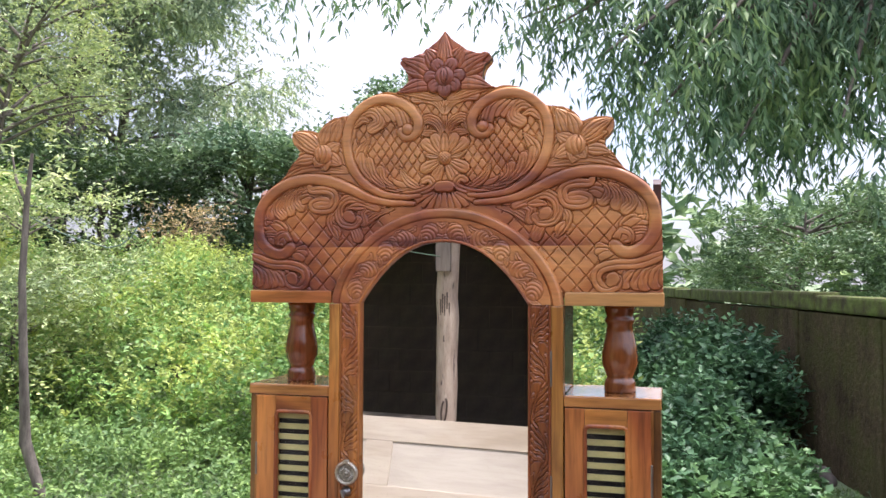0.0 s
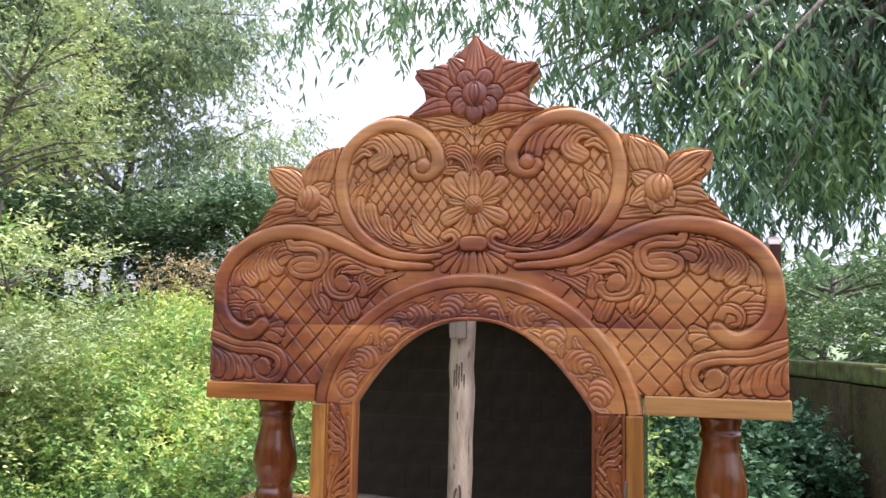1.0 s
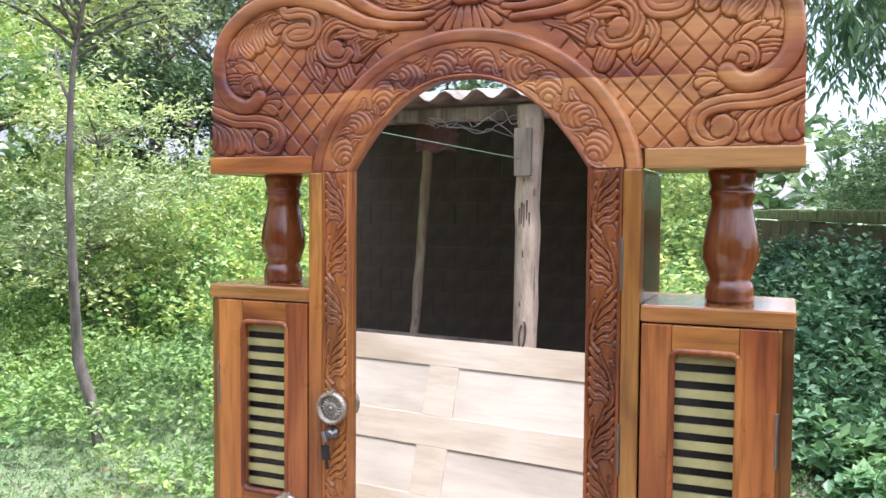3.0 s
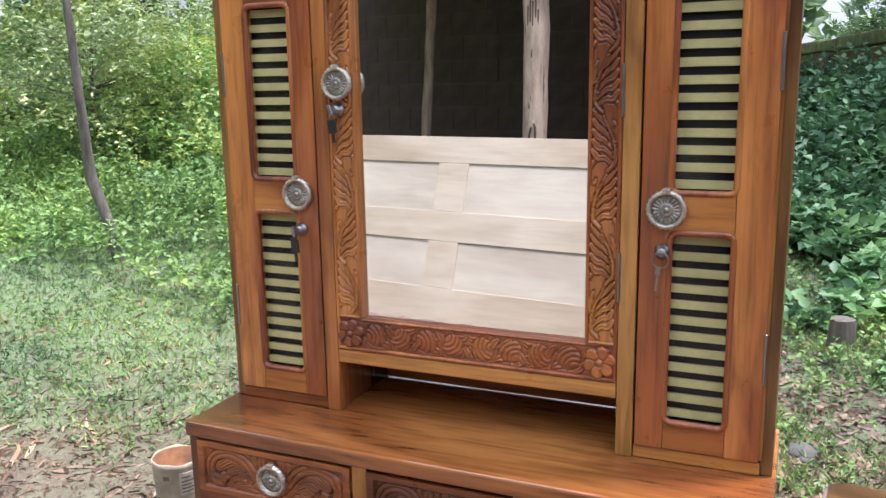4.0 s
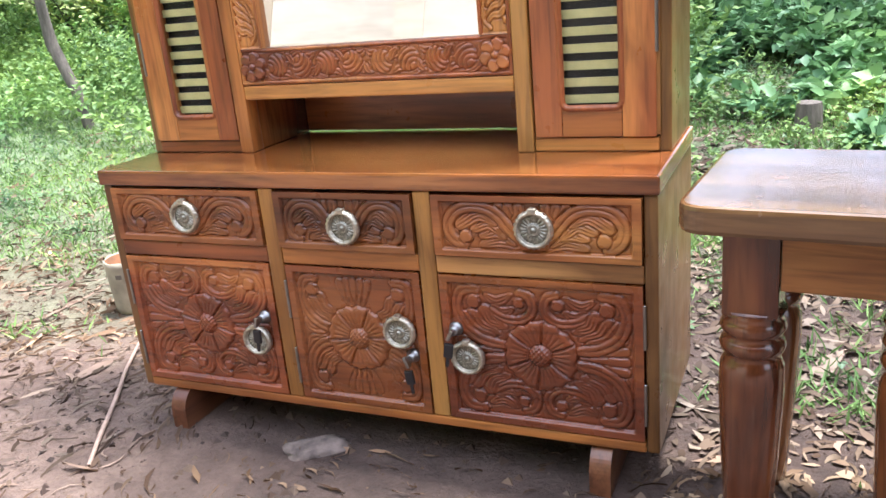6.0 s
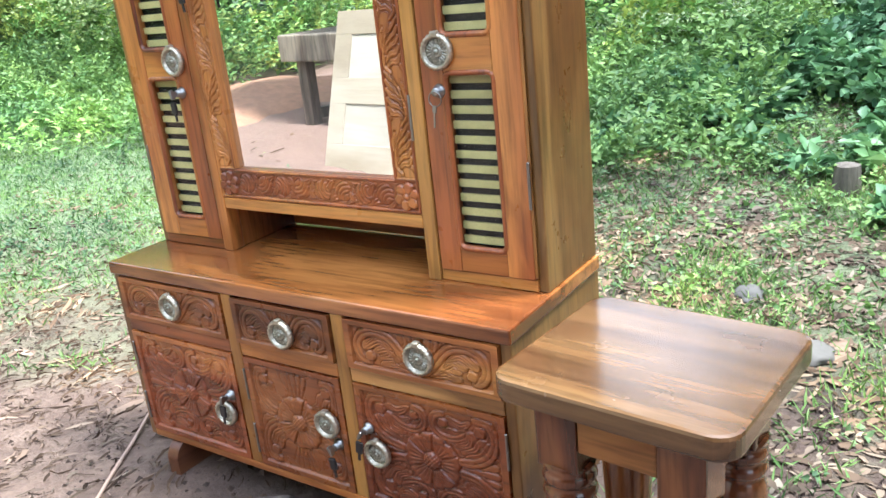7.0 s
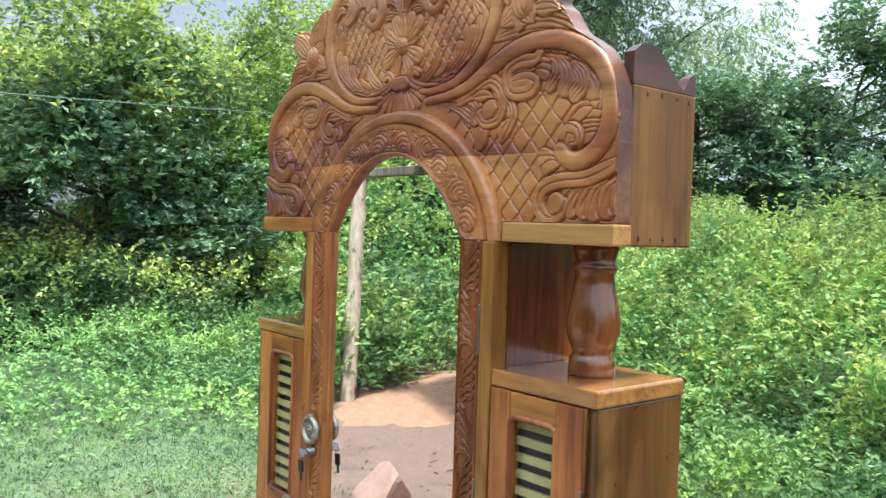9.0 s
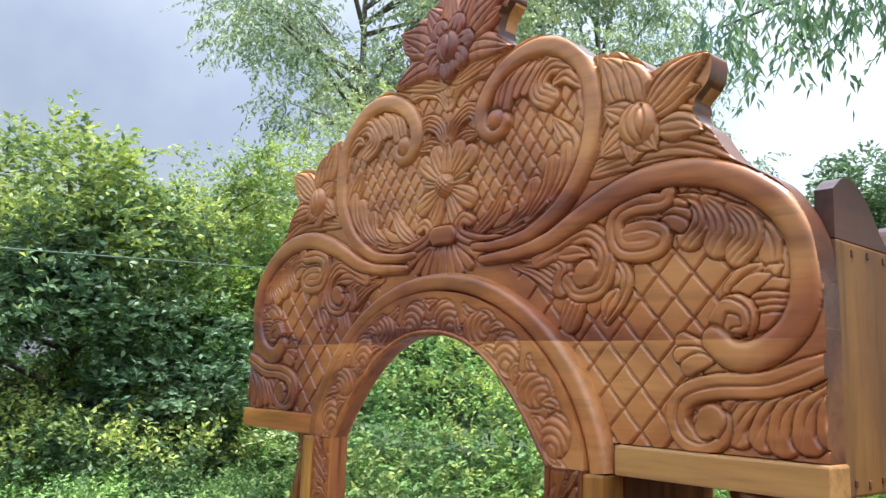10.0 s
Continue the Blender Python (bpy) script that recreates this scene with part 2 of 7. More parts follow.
def part(name, bm, material, parent=None, label="", smooth=False):
    """Links a bmesh as one mesh object under a thing or a part."""
    bmesh.ops.recalc_face_normals(bm, faces=bm.faces)
    me = bpy.data.meshes.new(name)
    bm.to_mesh(me)
    bm.free()
    for m in material if isinstance(material, list) else [material]:
        me.materials.append(m)
    if smooth:
        me.polygons.foreach_set("use_smooth", [True] * len(me.polygons))
    ob = new(name, me)
    ob.parent = parent
    return tagged(ob, label)


def thing(name, label, category, at=(0, 0, 0), turn=0.0, group="", kind=""):
    ob = new(name)
    ob.location, ob.rotation_euler = at, (0, 0, radians(turn))
    return tagged(ob, label, category, group, kind)


def boxes(spans, bevel=0.003, into=None):
    """Bevelled boxes (x0, x1, y0, y1, z0, z1) in one bmesh."""
    bm = into or bmesh.new()
    for x0, x1, y0, y1, z0, z1 in spans:
        got = bmesh.ops.create_cube(bm, size=1, matrix=Matrix.LocRotScale(((x0 + x1) / 2, (y0 + y1) / 2, (z0 + z1) / 2), None, (x1 - x0, y1 - y0, z1 - z0)))
        if bevel:
            edges = {e for v in got["verts"] for e in v.link_edges}
            bmesh.ops.bevel(bm, geom=list(edges), offset=bevel, segments=2, affect="EDGES", profile=0.6)
    return bm


def box_part(name, span, material, parent, label="", bevel=0.003):
    return part(name, boxes([span], bevel), material, parent, label)


def lathe(profile, steps=24, axis="z", wave=None):
    """Verts and faces of a turned body: profile rows (radius, height)."""
    verts, faces = [], []
    for r, h in profile:
        for k in range(steps):
            a = 2 * math.pi * k / steps
            rr = r * (1 + wave(a, h) if wave else 1)
            x, y = rr * math.cos(a), rr * math.sin(a)
            verts.append((x, y, h) if axis == "z" else (x, -h, y))
    for i in range(len(profile) - 1):
        for k in range(steps):
            a, b = i * steps + k, i * steps + (k + 1) % steps
            faces.append((a, b, b + steps, a + steps) if axis == "z" else (a, a + steps, b + steps, b))
    faces.append(tuple(range((len(profile) - 1) * steps, len(profile) * steps))[:: 1 if axis == "z" else -1])
    faces.append(tuple(range(steps))[:: -1 if axis == "z" else 1])
    return verts, faces


def outline_slab(points, y0, y1, bevel=0.0):
    """A plate with the outline (x, z) between two depths."""
    bm = bmesh.new()
    ring = [bm.verts.new((x, y0, z)) for x, z in points]
    face = bm.faces.new(ring)
    got = bmesh.ops.extrude_face_region(bm, geom=[face])
    bmesh.ops.translate(bm, vec=(0, y1 - y0, 0), verts=[v for v in got["geom"] if isinstance(v, bmesh.types.BMVert)])
    bmesh.ops.triangulate(bm, faces=[f for f in bm.faces if len(f.verts) > 4])
    return bm


def smooth_curve(points, count, closed=False):
    """Catmull-Rom through the control points, resampled evenly."""
    p = np.array(points, float)
    if closed:
        p = np.vstack([p[-1], p, p[0], p[1]])
    else:
        p = np.vstack([2 * p[0] - p[1], p, 2 * p[-1] - p[-2]])
    out = []
    for i in range(1, len(p) - 2):
        t = np.linspace(0, 1, 14, endpoint=False)[:, None]
        a, b, c, d = p[i - 1], p[i], p[i + 1], p[i + 2]
        out.append(0.5 * (2 * b + (c - a) * t + (2 * a - 5 * b + 4 * c - d) * t**2 + (3 * b - a - 3 * c + d) * t**3))
    out = np.vstack(out + [p[-2][None]])
    run = np.r_[0, np.cumsum(np.linalg.norm(np.diff(out, axis=0), axis=1))]
    s = np.linspace(0, run[-1], count)
    return np.stack([np.interp(s, run, out[:, k]) for k in range(out.shape[1])], 1)


class Carving:
    """Raised ornament on an upright plane: x to the side, z up, relief towards -y."""

    def __init__(self, y=0.0, both=False, wide=1.0, down=0.0):
        self.v, self.f, self.y, self.both, self.wide, self.down = [], [], y, both, wide, down

    def add(self, verts, faces):
        n = len(self.v)
        verts = [(x * self.wide, y, z - self.down) for x, y, z in verts]
        self.v += verts
        self.f += [tuple(i + n for i in f) for f in faces]

    def ribbon(self, points, w, h, grow=None, base=0.0, count=0, crease=0.0, cross=7, closed=False, thick=0.0, power=2.0):
        """A rounded band along a curve; grow(u) scales its width and height from end to end."""
        length = np.linalg.norm(np.diff(np.array(points, float), axis=0), axis=1).sum()
        count = count or int(min(64, max(9, length / 0.007)))
        p = smooth_curve(points, count, closed)
        t = np.gradient(p, axis=0)
        if closed:
            t[0] = t[-1] = p[1] - p[-2]
        t /= np.linalg.norm(t, axis=1)[:, None] + 1e-9
        side = np.stack([-t[:, 1], t[:, 0]], 1)
        u = np.linspace(0, 1, count)
        g = np.array([grow(a) for a in u]) if grow else np.ones(count)
        v = np.linspace(-1, 1, cross)
        rise = (1 - np.abs(v) ** power) * (1 - crease * np.exp(-((v / 0.22) ** 2)))
        verts, faces = [], []
        cols = list(range(cross))
        for k in range(count):
            row = [(p[k, 0] + side[k, 0] * w * g[k] * a, self.y - base - h * min(1, g[k] * 1.3) * r + (0.002 if abs(a) > 0.99 else 0), p[k, 1] + side[k, 1] * w * g[k] * a) for a, r in zip(v, rise)]
            if thick:
                row = [(row[0][0], self.y + thick, row[0][2])] + row + [(row[-1][0], self.y + thick, row[-1][2])]
            verts += row
        n = cross + (2 if thick else 0)
        for k in range(count - 1):
            for j in range(n - (0 if thick else 1)):
                a, b = k * n + j, k * n + (j + 1) % n
                faces.append((a, a + n, b + n, b))
        self.add(verts, faces)
        return p

    def done(self, name, material, parent, label=""):
        if self.both:
            mesh_part(name, [(-x, y, z) for x, y, z in self.v], [tuple(reversed(f)) for f in self.f], material, parent, label, smooth=True)
        return mesh_part(name, self.v, self.f, material, parent, label, smooth=True)


def arch_arc(a, b, z0, n=40, p=2.0, q=0.6):
    """Points of a flattened arch, height b (1 - (x / a) ** p) ** q over its springing line."""
    return [(a * math.cos(math.pi * k / n), z0 + b * (max(0.0, 1 - abs(math.cos(math.pi * k / n)) ** p)) ** q) for k in range(n + 1)]


def arch_gap(x, z, a, b, z0, p=2.0, q=0.6):
    """Distance from such an arch, positive outside it."""
    u, h = np.abs(x) / a, np.maximum(z - z0, 1e-6) / b
    slope = np.hypot(p * np.maximum(u, 1e-3) ** (p - 1) / a, h ** (1 / q - 1) / (q * b))
    return (u**p + h ** (1 / q) - 1) / np.maximum(slope, 1.0)


class Relief:
    """Wood carved in low relief on an upright grid: x to the side, z up, height towards -y."""

    SHAPES = {
        "band": lambda u: np.minimum(1, 0.72 + 2.5 * u),
        "rib": lambda u: np.minimum(1, 0.42 + 1.8 * u),
        "comma": lambda u: 0.36 + 0.64 * np.sin(np.pi / 2 * np.minimum(1, u / 0.62)),
        "fat": lambda u: 0.22 + 0.78 * np.sin(np.pi / 2 * np.minimum(1, u / 0.85)) ** 1.3,
        "leaf": lambda u: np.maximum(0.03, np.sin(np.pi * (0.10 + 0.90 * u) ** 0.85)) ** 0.8,
        "point": lambda u: np.maximum(0.02, 1 - u**1.5),
        "taper": lambda u: 1 - 0.75 * u,
        "swell": lambda u: 0.35 + 0.65 * np.sin(np.pi * (0.05 + 0.90 * u)),
    }

    def __init__(self, x0, x1, z0, z1, step, y, field=None, deep=1.0, plump=1.0):
        nx, nz = int(round((x1 - x0) / step)) + 1, int(round((z1 - z0) / step)) + 1
        self.x, self.z = np.linspace(x0, x1, nx), np.linspace(z0, z1, nz)
        self.X, self.Z = np.meshgrid(self.x, self.z, indexing="ij")
        self.H, self.owner = np.zeros((nx, nz)), np.zeros((nx, nz), int)
        self.F = field(self.X, self.Z) if field else np.ones((nx, nz))
        self.y, self.step, self.layers = y, step, ["ground"]
        self.deep, self.plump, self.floor = deep, plump, -0.0062

    def window(self, p, pad):
        i0, i1 = np.searchsorted(self.x, (p[:, 0].min() - pad, p[:, 0].max() + pad))
        j0, j1 = np.searchsorted(self.z, (p[:, 1].min() - pad, p[:, 1].max() + pad))
        return slice(i0, i1), slice(j0, j1)

    def layer(self, name):
        if name not in self.layers:
            self.layers.append(name)
        return self.layers.index(name)

    def mass(self, layer, points, w, h, shape="band", cuts=0, base=0.0, free=False, cut=0.0050, flat=12.0):
        """A plump mass along a curve, cut lengthwise, with a groove round it."""
        p = smooth_curve(points, 110)
        win = self.window(p, w + 0.006)
        X, Z = self.X[win], self.Z[win]
        if not X.size:
            return
        u = np.linspace(0, 1, 110)
        ws = w * self.SHAPES[shape](u)
        d2 = (X[..., None] - p[:, 0]) ** 2 + (Z[..., None] - p[:, 1]) ** 2
        near = d2.argmin(-1)
        d = np.sqrt(np.take_along_axis(d2, near[..., None], -1)[..., 0])
        t = np.gradient(p, axis=0)
        t /= np.linalg.norm(t, axis=1)[:, None] + 1e-9
        across = (X - p[near, 0]) * -t[near, 1] + (Z - p[near, 1]) * t[near, 0]
        along = (X - p[near, 0]) * t[near, 0] + (Z - p[near, 1]) * t[near, 1]
        d = np.where((near > 0) & (near < 109), np.abs(across), d)
        gap = np.linalg.norm(np.diff(p, axis=0), axis=1).mean()
        U = np.clip(u[near] + along / gap / 109, 0, 1)
        W = np.interp(U, u, ws)
        v = d / W
        top = h * np.minimum(1, 0.62 + 1.5 * U) if shape in ("comma", "leaf", "fat", "swell") else h
        rise = base - 0.0012 + (top * self.plump + 0.0012) * (1 - np.minimum(1, v) ** flat) ** 0.55
        for k in range(cuts):
            at = (2 * (k + 1) / (cuts + 1) - 1) * W
            fade = np.clip(np.minimum(U / 0.15, (1.05 - U) / 0.25), 0, 1)
            rise = rise - cut * self.deep * fade * np.exp(-(((across - at) / 0.00115) ** 2)) * (W > 0.003)
        inside = v < 1
        H, owner, F = self.H[win], self.owner[win], self.F[win]
        H -= np.where(inside, 0, 0.0068 * self.deep * np.exp(-(((d - W) / 0.0013) ** 2)))
        H[inside] = rise[inside]
        owner[inside] = self.layer(layer)
        if free:
            np.maximum(F, W - d, out=F)

    def dome(self, layer, cx, cz, r, h, base=0.0, hatch=0.0, squash=1.0, slits=()):
        p = np.array([[cx, cz]])
        win = self.window(p, r + 0.006)
        X, Z = self.X[win] - cx, (self.Z[win] - cz) / squash
        if not X.size:
            return
        q = np.hypot(X, Z)
        rise = base - 0.002 + (h + 0.002) * np.sqrt(np.maximum(0, 1 - (q / r) ** 2.4))
        if hatch:
            for a, b in ((1, 1), (1, -1)):
                s = ((X * a + Z * b) / hatch) % 1.0 - 0.5
                rise -= 0.0022 * np.exp(-((s / 0.16) ** 2))
        for at, bow in slits:
            rise -= 0.004 * np.exp(-(((X - at - bow * (Z / r) ** 2) / 0.0016) ** 2)) * (q < 0.9 * r)
        H, owner = self.H[win], self.owner[win]
        inside = q < r
        H -= np.where(inside, 0, 0.002 * np.exp(-(((q - r) / 0.0016) ** 2)))
        H[inside] = rise[inside]
        owner[inside] = self.layer(layer)

    def bloom(self, layer, cx, cz, r, n, h, turn=0.0, base=0.0, veins=5):
        """A round flower of broad petals with scalloped rims and radial cuts, hollowed towards its heart."""
        win = self.window(np.array([[cx, cz]]), r * 1.15)
        X, Z = self.X[win] - cx, self.Z[win] - cz
        if not X.size:
            return
        q, a = np.hypot(X, Z), np.arctan2(Z, X) - turn
        rim = r * (0.955 + 0.05 * np.abs(np.cos(n * a / 2)) + 0.022 * np.cos(3 * n * a))
        rise = base + h * self.plump * (0.45 + 0.55 * np.minimum(1, q / rim) ** 1.2) * (1 - np.minimum(1, q / rim) ** 14) ** 0.5
        split = np.abs(((a / (2 * math.pi) * n + 0.5) % 1.0) - 0.5) * 2 * math.pi / n * q
        rise = rise - 0.0050 * self.deep / 0.55 * np.exp(-((split / 0.0016) ** 2))
        vein = np.abs(((a / (2 * math.pi) * n * veins + 0.5) % 1.0) - 0.5) * 2 * math.pi / (n * veins) * q
        rise = rise - 0.0024 * np.exp(-((vein / 0.0011) ** 2)) * np.clip((0.86 - q / rim) / 0.1, 0, 1)
        H, owner = self.H[win], self.owner[win]
        inside = q < rim
        H -= np.where(inside, 0, 0.0068 * self.deep * np.exp(-(((q - rim) / 0.0015) ** 2)))
        H[inside] = rise[inside]
        owner[inside] = self.layer(layer)

    def shell(self, layer, cx, cz, r, way, h, lines=3, squash=1.0, depth=0.0042):
        """A rounded lobe with nested curved cuts that open towards the angle way."""
        win = self.window(np.array([[cx, cz]]), r * max(1, squash) + 0.006)
        X, Z = self.X[win] - cx, self.Z[win] - cz
        if not X.size:
            return
        ca, sa = math.cos(way), math.sin(way)
        a, b = (X * ca + Z * sa) / squash, -X * sa + Z * ca
        q = np.hypot(a, b) / r
        rise = h * self.plump * (1 - np.minimum(1, q) ** 5) ** 0.5
        d = np.hypot(a - 0.80 * r, b + 0.25 * r)
        for k in range(lines):
            ring = r * (0.42 + 0.40 * k)
            rise = rise - depth * np.exp(-(((d - ring) / 0.0013) ** 2)) * (q < 0.97)
        H, owner = self.H[win], self.owner[win]
        inside = q < 1
        H -= np.where(inside, 0, 0.0068 * self.deep * np.exp(-(((q - 1) * r / 0.0015) ** 2)))
        H[inside] = rise[inside]
        owner[inside] = self.layer(layer)

    def lattice(self, layer, where, cell, tall, depth, wide, at=(0, 0), light=0.6):
        """Crossing cuts over the bare ground where the mask holds."""
        k = self.layer(layer)
        m = where & (self.owner == 0)
        for s, deep in ((1, depth), (-1, depth * light)):
            f = ((self.X - at[0]) / cell + s * (self.Z - at[1]) / (cell * tall)) % 1.0
            d = np.minimum(f, 1 - f) * cell * tall / math.hypot(1, tall)
            self.H[m] -= (deep * np.exp(-((d / wide) ** 2)))[m]
        self.owner[m] = k

    def border(self, layer, wx, wz, h):
        """A flat frame left standing round the carved ground."""
        dx = np.minimum(self.X - self.x[0], self.x[-1] - self.X) - wx
        dz = np.minimum(self.Z - self.z[0], self.z[-1] - self.Z) - wz
        d = np.minimum(dx, dz)
        inside = d < 0
        self.H -= np.where(inside, 0, 0.002 * np.exp(-((d / 0.0018) ** 2)))
        self.H[inside] = (h * np.minimum(1, -d / 0.0022))[inside]
        self.owner[inside] = self.layer(layer)

    def rosette(self, layer, cx, cz, r, n, h, seed=0.3, turn=0.0, cuts=1, base=0.0, shape="fat", hatch=0.006):
        for k in range(n):
            a = turn + 2 * math.pi * k / n
            pts = [(cx + q * r * math.cos(a), cz + q * r * math.sin(a)) for q in (seed * 0.5, 0.45, 0.84)]
            self.mass(layer, pts, math.pi * r * 0.93 / n, h, shape, cuts, base)
        self.dome(layer, cx, cz, r * seed, h * 1.5, base, hatch)

    def build(self, parent, materials, names, mirror=(), depth=0.0, labels={}):
        """One mesh for each layer; a layer in mirror gets a twin on the other side of x = 0."""
        self.H = np.maximum(self.H, self.floor)
        blur = np.pad(self.H, 1, mode="edge")
        H = (32 * self.H + blur[:-2, 1:-1] + blur[2:, 1:-1] + blur[1:-1, :-2] + blur[1:-1, 2:]) / 36
        gx, gz = np.gradient(self.F, self.step)
        size = np.maximum(0.3, np.hypot(gx, gz))
        out = np.minimum(0, np.maximum(self.F, -1.6 * self.step)) / size
        X, Z = self.X - out * gx / size, self.Z - out * gz / size
        co = np.stack([X, self.y - H, Z], -1).reshape(-1, 3)
        nz = self.X.shape[1]
        live = self.F > 0
        cells = live[:-1, :-1] | live[1:, :-1] | live[:-1, 1:] | live[1:, 1:]
        own = self.owner[:-1, :-1].copy()
        # bare ground goes with the ornament beside it
        for _ in range(200):
            if own.all() or not own.any():
                break
            wide = np.pad(own, 1)
            for side in (wide[:-2, 1:-1], wide[2:, 1:-1], wide[1:-1, :-2], wide[1:-1, 2:]):
                own = np.where(own == 0, side, own)
        low = np.pad(cells, 1)
        for k, name in enumerate(self.layers):
            i, j = np.nonzero(cells & (own == k))
            if not len(i):
                continue
            a = i * nz + j
            quads = np.stack([a, a + nz, a + nz + 1, a + 1], 1)
            rim = []
            if depth:
                for di, dj, e in ((0, -1, (0, nz)), (1, 0, (nz, nz + 1)), (0, 1, (nz + 1, 1)), (-1, 0, (1, 0))):
                    free = ~low[i + 1 + di, j + 1 + dj]
                    if di == -1 and abs(self.x[0]) < 1e-9:
                        free &= i > 0
                    rim.append(np.stack([a[free] + e[0], a[free] + e[1]], 1))
            used, flat = np.unique(quads, return_inverse=True)
            verts, quads = co[used], flat.reshape(-1, 4)
            if depth and sum(len(r) for r in rim):
                rim = np.vstack(rim)
                edge = co[rim.ravel()].reshape(-1, 2, 3)
                back = edge.copy()
                back[..., 1] = self.y + depth
                wall = np.concatenate([edge, back[:, ::-1]], 1).reshape(-1, 3)
                quads = np.vstack([quads, len(verts) + np.arange(len(wall)).reshape(-1, 4)[:, ::-1]])
                verts = np.vstack([verts, wall])
            title = names.get(name, name)
            mat = materials.get(name, materials["all"])
            if name in mirror:
                self.link(title, verts, quads, mat, parent, labels.get(name, ""))
                self.link(title, verts * (-1, 1, 1), quads[:, ::-1], mat, parent, labels.get(name, ""))
            elif abs(self.x[0]) < 1e-9:
                self.link(title, np.vstack([verts, verts * (-1, 1, 1)]), np.vstack([quads, quads[:, ::-1] + len(verts)]), mat, parent, labels.get(name, ""))
            else:
                self.link(title, verts, quads, mat, parent, labels.get(name, ""))

    @staticmethod
    def link(name, verts, quads, material, parent, label):
        me = bpy.data.meshes.new(name)
        me.vertices.add(len(verts))
        me.vertices.foreach_set("co", verts.astype(np.float32).ravel())
        me.loops.add(4 * len(quads))
        me.loops.foreach_set("vertex_index", quads.astype(np.int32).ravel())
        me.polygons.add(len(quads))
        me.polygons.foreach_set("loop_start", np.arange(0, 4 * len(quads), 4, dtype=np.int32))
        me.polygons.foreach_set("use_smooth", [True] * len(quads))
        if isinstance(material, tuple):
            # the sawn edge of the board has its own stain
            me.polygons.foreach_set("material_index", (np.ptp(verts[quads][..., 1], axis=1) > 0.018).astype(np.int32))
        me.update(calc_edges=True)
        bm = bmesh.new()
        bm.from_mesh(me)
        bmesh.ops.remove_doubles(bm, verts=[v for v in bm.verts if abs(v.co.x) < 1e-6], dist=1e-5)
        bm.to_mesh(me)
        bm.free()
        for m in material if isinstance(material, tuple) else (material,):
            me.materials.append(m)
        ob = new(name, me)
        ob.parent = parent
        return tagged(ob, label)


# ---- dressing table with mirror ----
dresser = thing("dressing_table", "tall varnished wooden dressing table with carved crown and arched mirror", "dressing table", (0.0155, -0.010, 0), -2.3)
BACK = 0.207


def pull(parent, x, y, z, r=0.0285):
    """Round antique medallion pull, beaded rim, fluted dish."""
    rim = [(r * 0.55, 0.0), (r * 1.0, 0.0), (r * 1.04, 0.006), (r * 0.98, 0.011), (r * 0.86, 0.013), (r * 0.78, 0.010)]
    v, f = lathe(rim + [(r * 0.76, 0.004)], 72, "y", lambda a, h: 0.035 * math.cos(24 * a) if 0.003 < h < 0.0125 else 0)
    ob = mesh_part("pull", v, f, silver, parent, "antique silver medallion pull", smooth=True)
    ob.location = (x, y, z)
    rings = [0.79, 0.72, 0.62, 0.52, 0.42, 0.35, 0.30, 0.24, 0.17, 0.12, 0.05]
    deep = [0.003, 0.006, 0.0062, 0.0062, 0.0060, 0.0060, 0.0088, 0.0100, 0.0070, 0.0105, 0.0120]
    v, f = [], []
    for q, h in zip(rings, deep):
        for k in range(96):
            a = 2 * math.pi * k / 96
            v.append((q * r * math.cos(a), -h - (0.0013 * math.cos(20 * a) if 0.38 < q < 0.7 else 0), q * r * math.sin(a)))
    for i in range(10):
        for k in range(96):
            p, q = i * 96 + k, i * 96 + (k + 1) % 96
            f.append((p, q, q + 96, p + 96))
    f.append(tuple(range(960, 1056)))
    inner = mesh_part("pull_dish", v, f, tarnish, parent, "tarnished fluted dish", smooth=True)
    inner.location = (x, y, z)
    bm = boxes([(-0.0065, 0.0065, -0.014, 0.0, r * 0.82, r * 1.14)], 0.003)
    clip = part("pull_clip", bm, silver, parent)
    clip.location = (x, y, z)


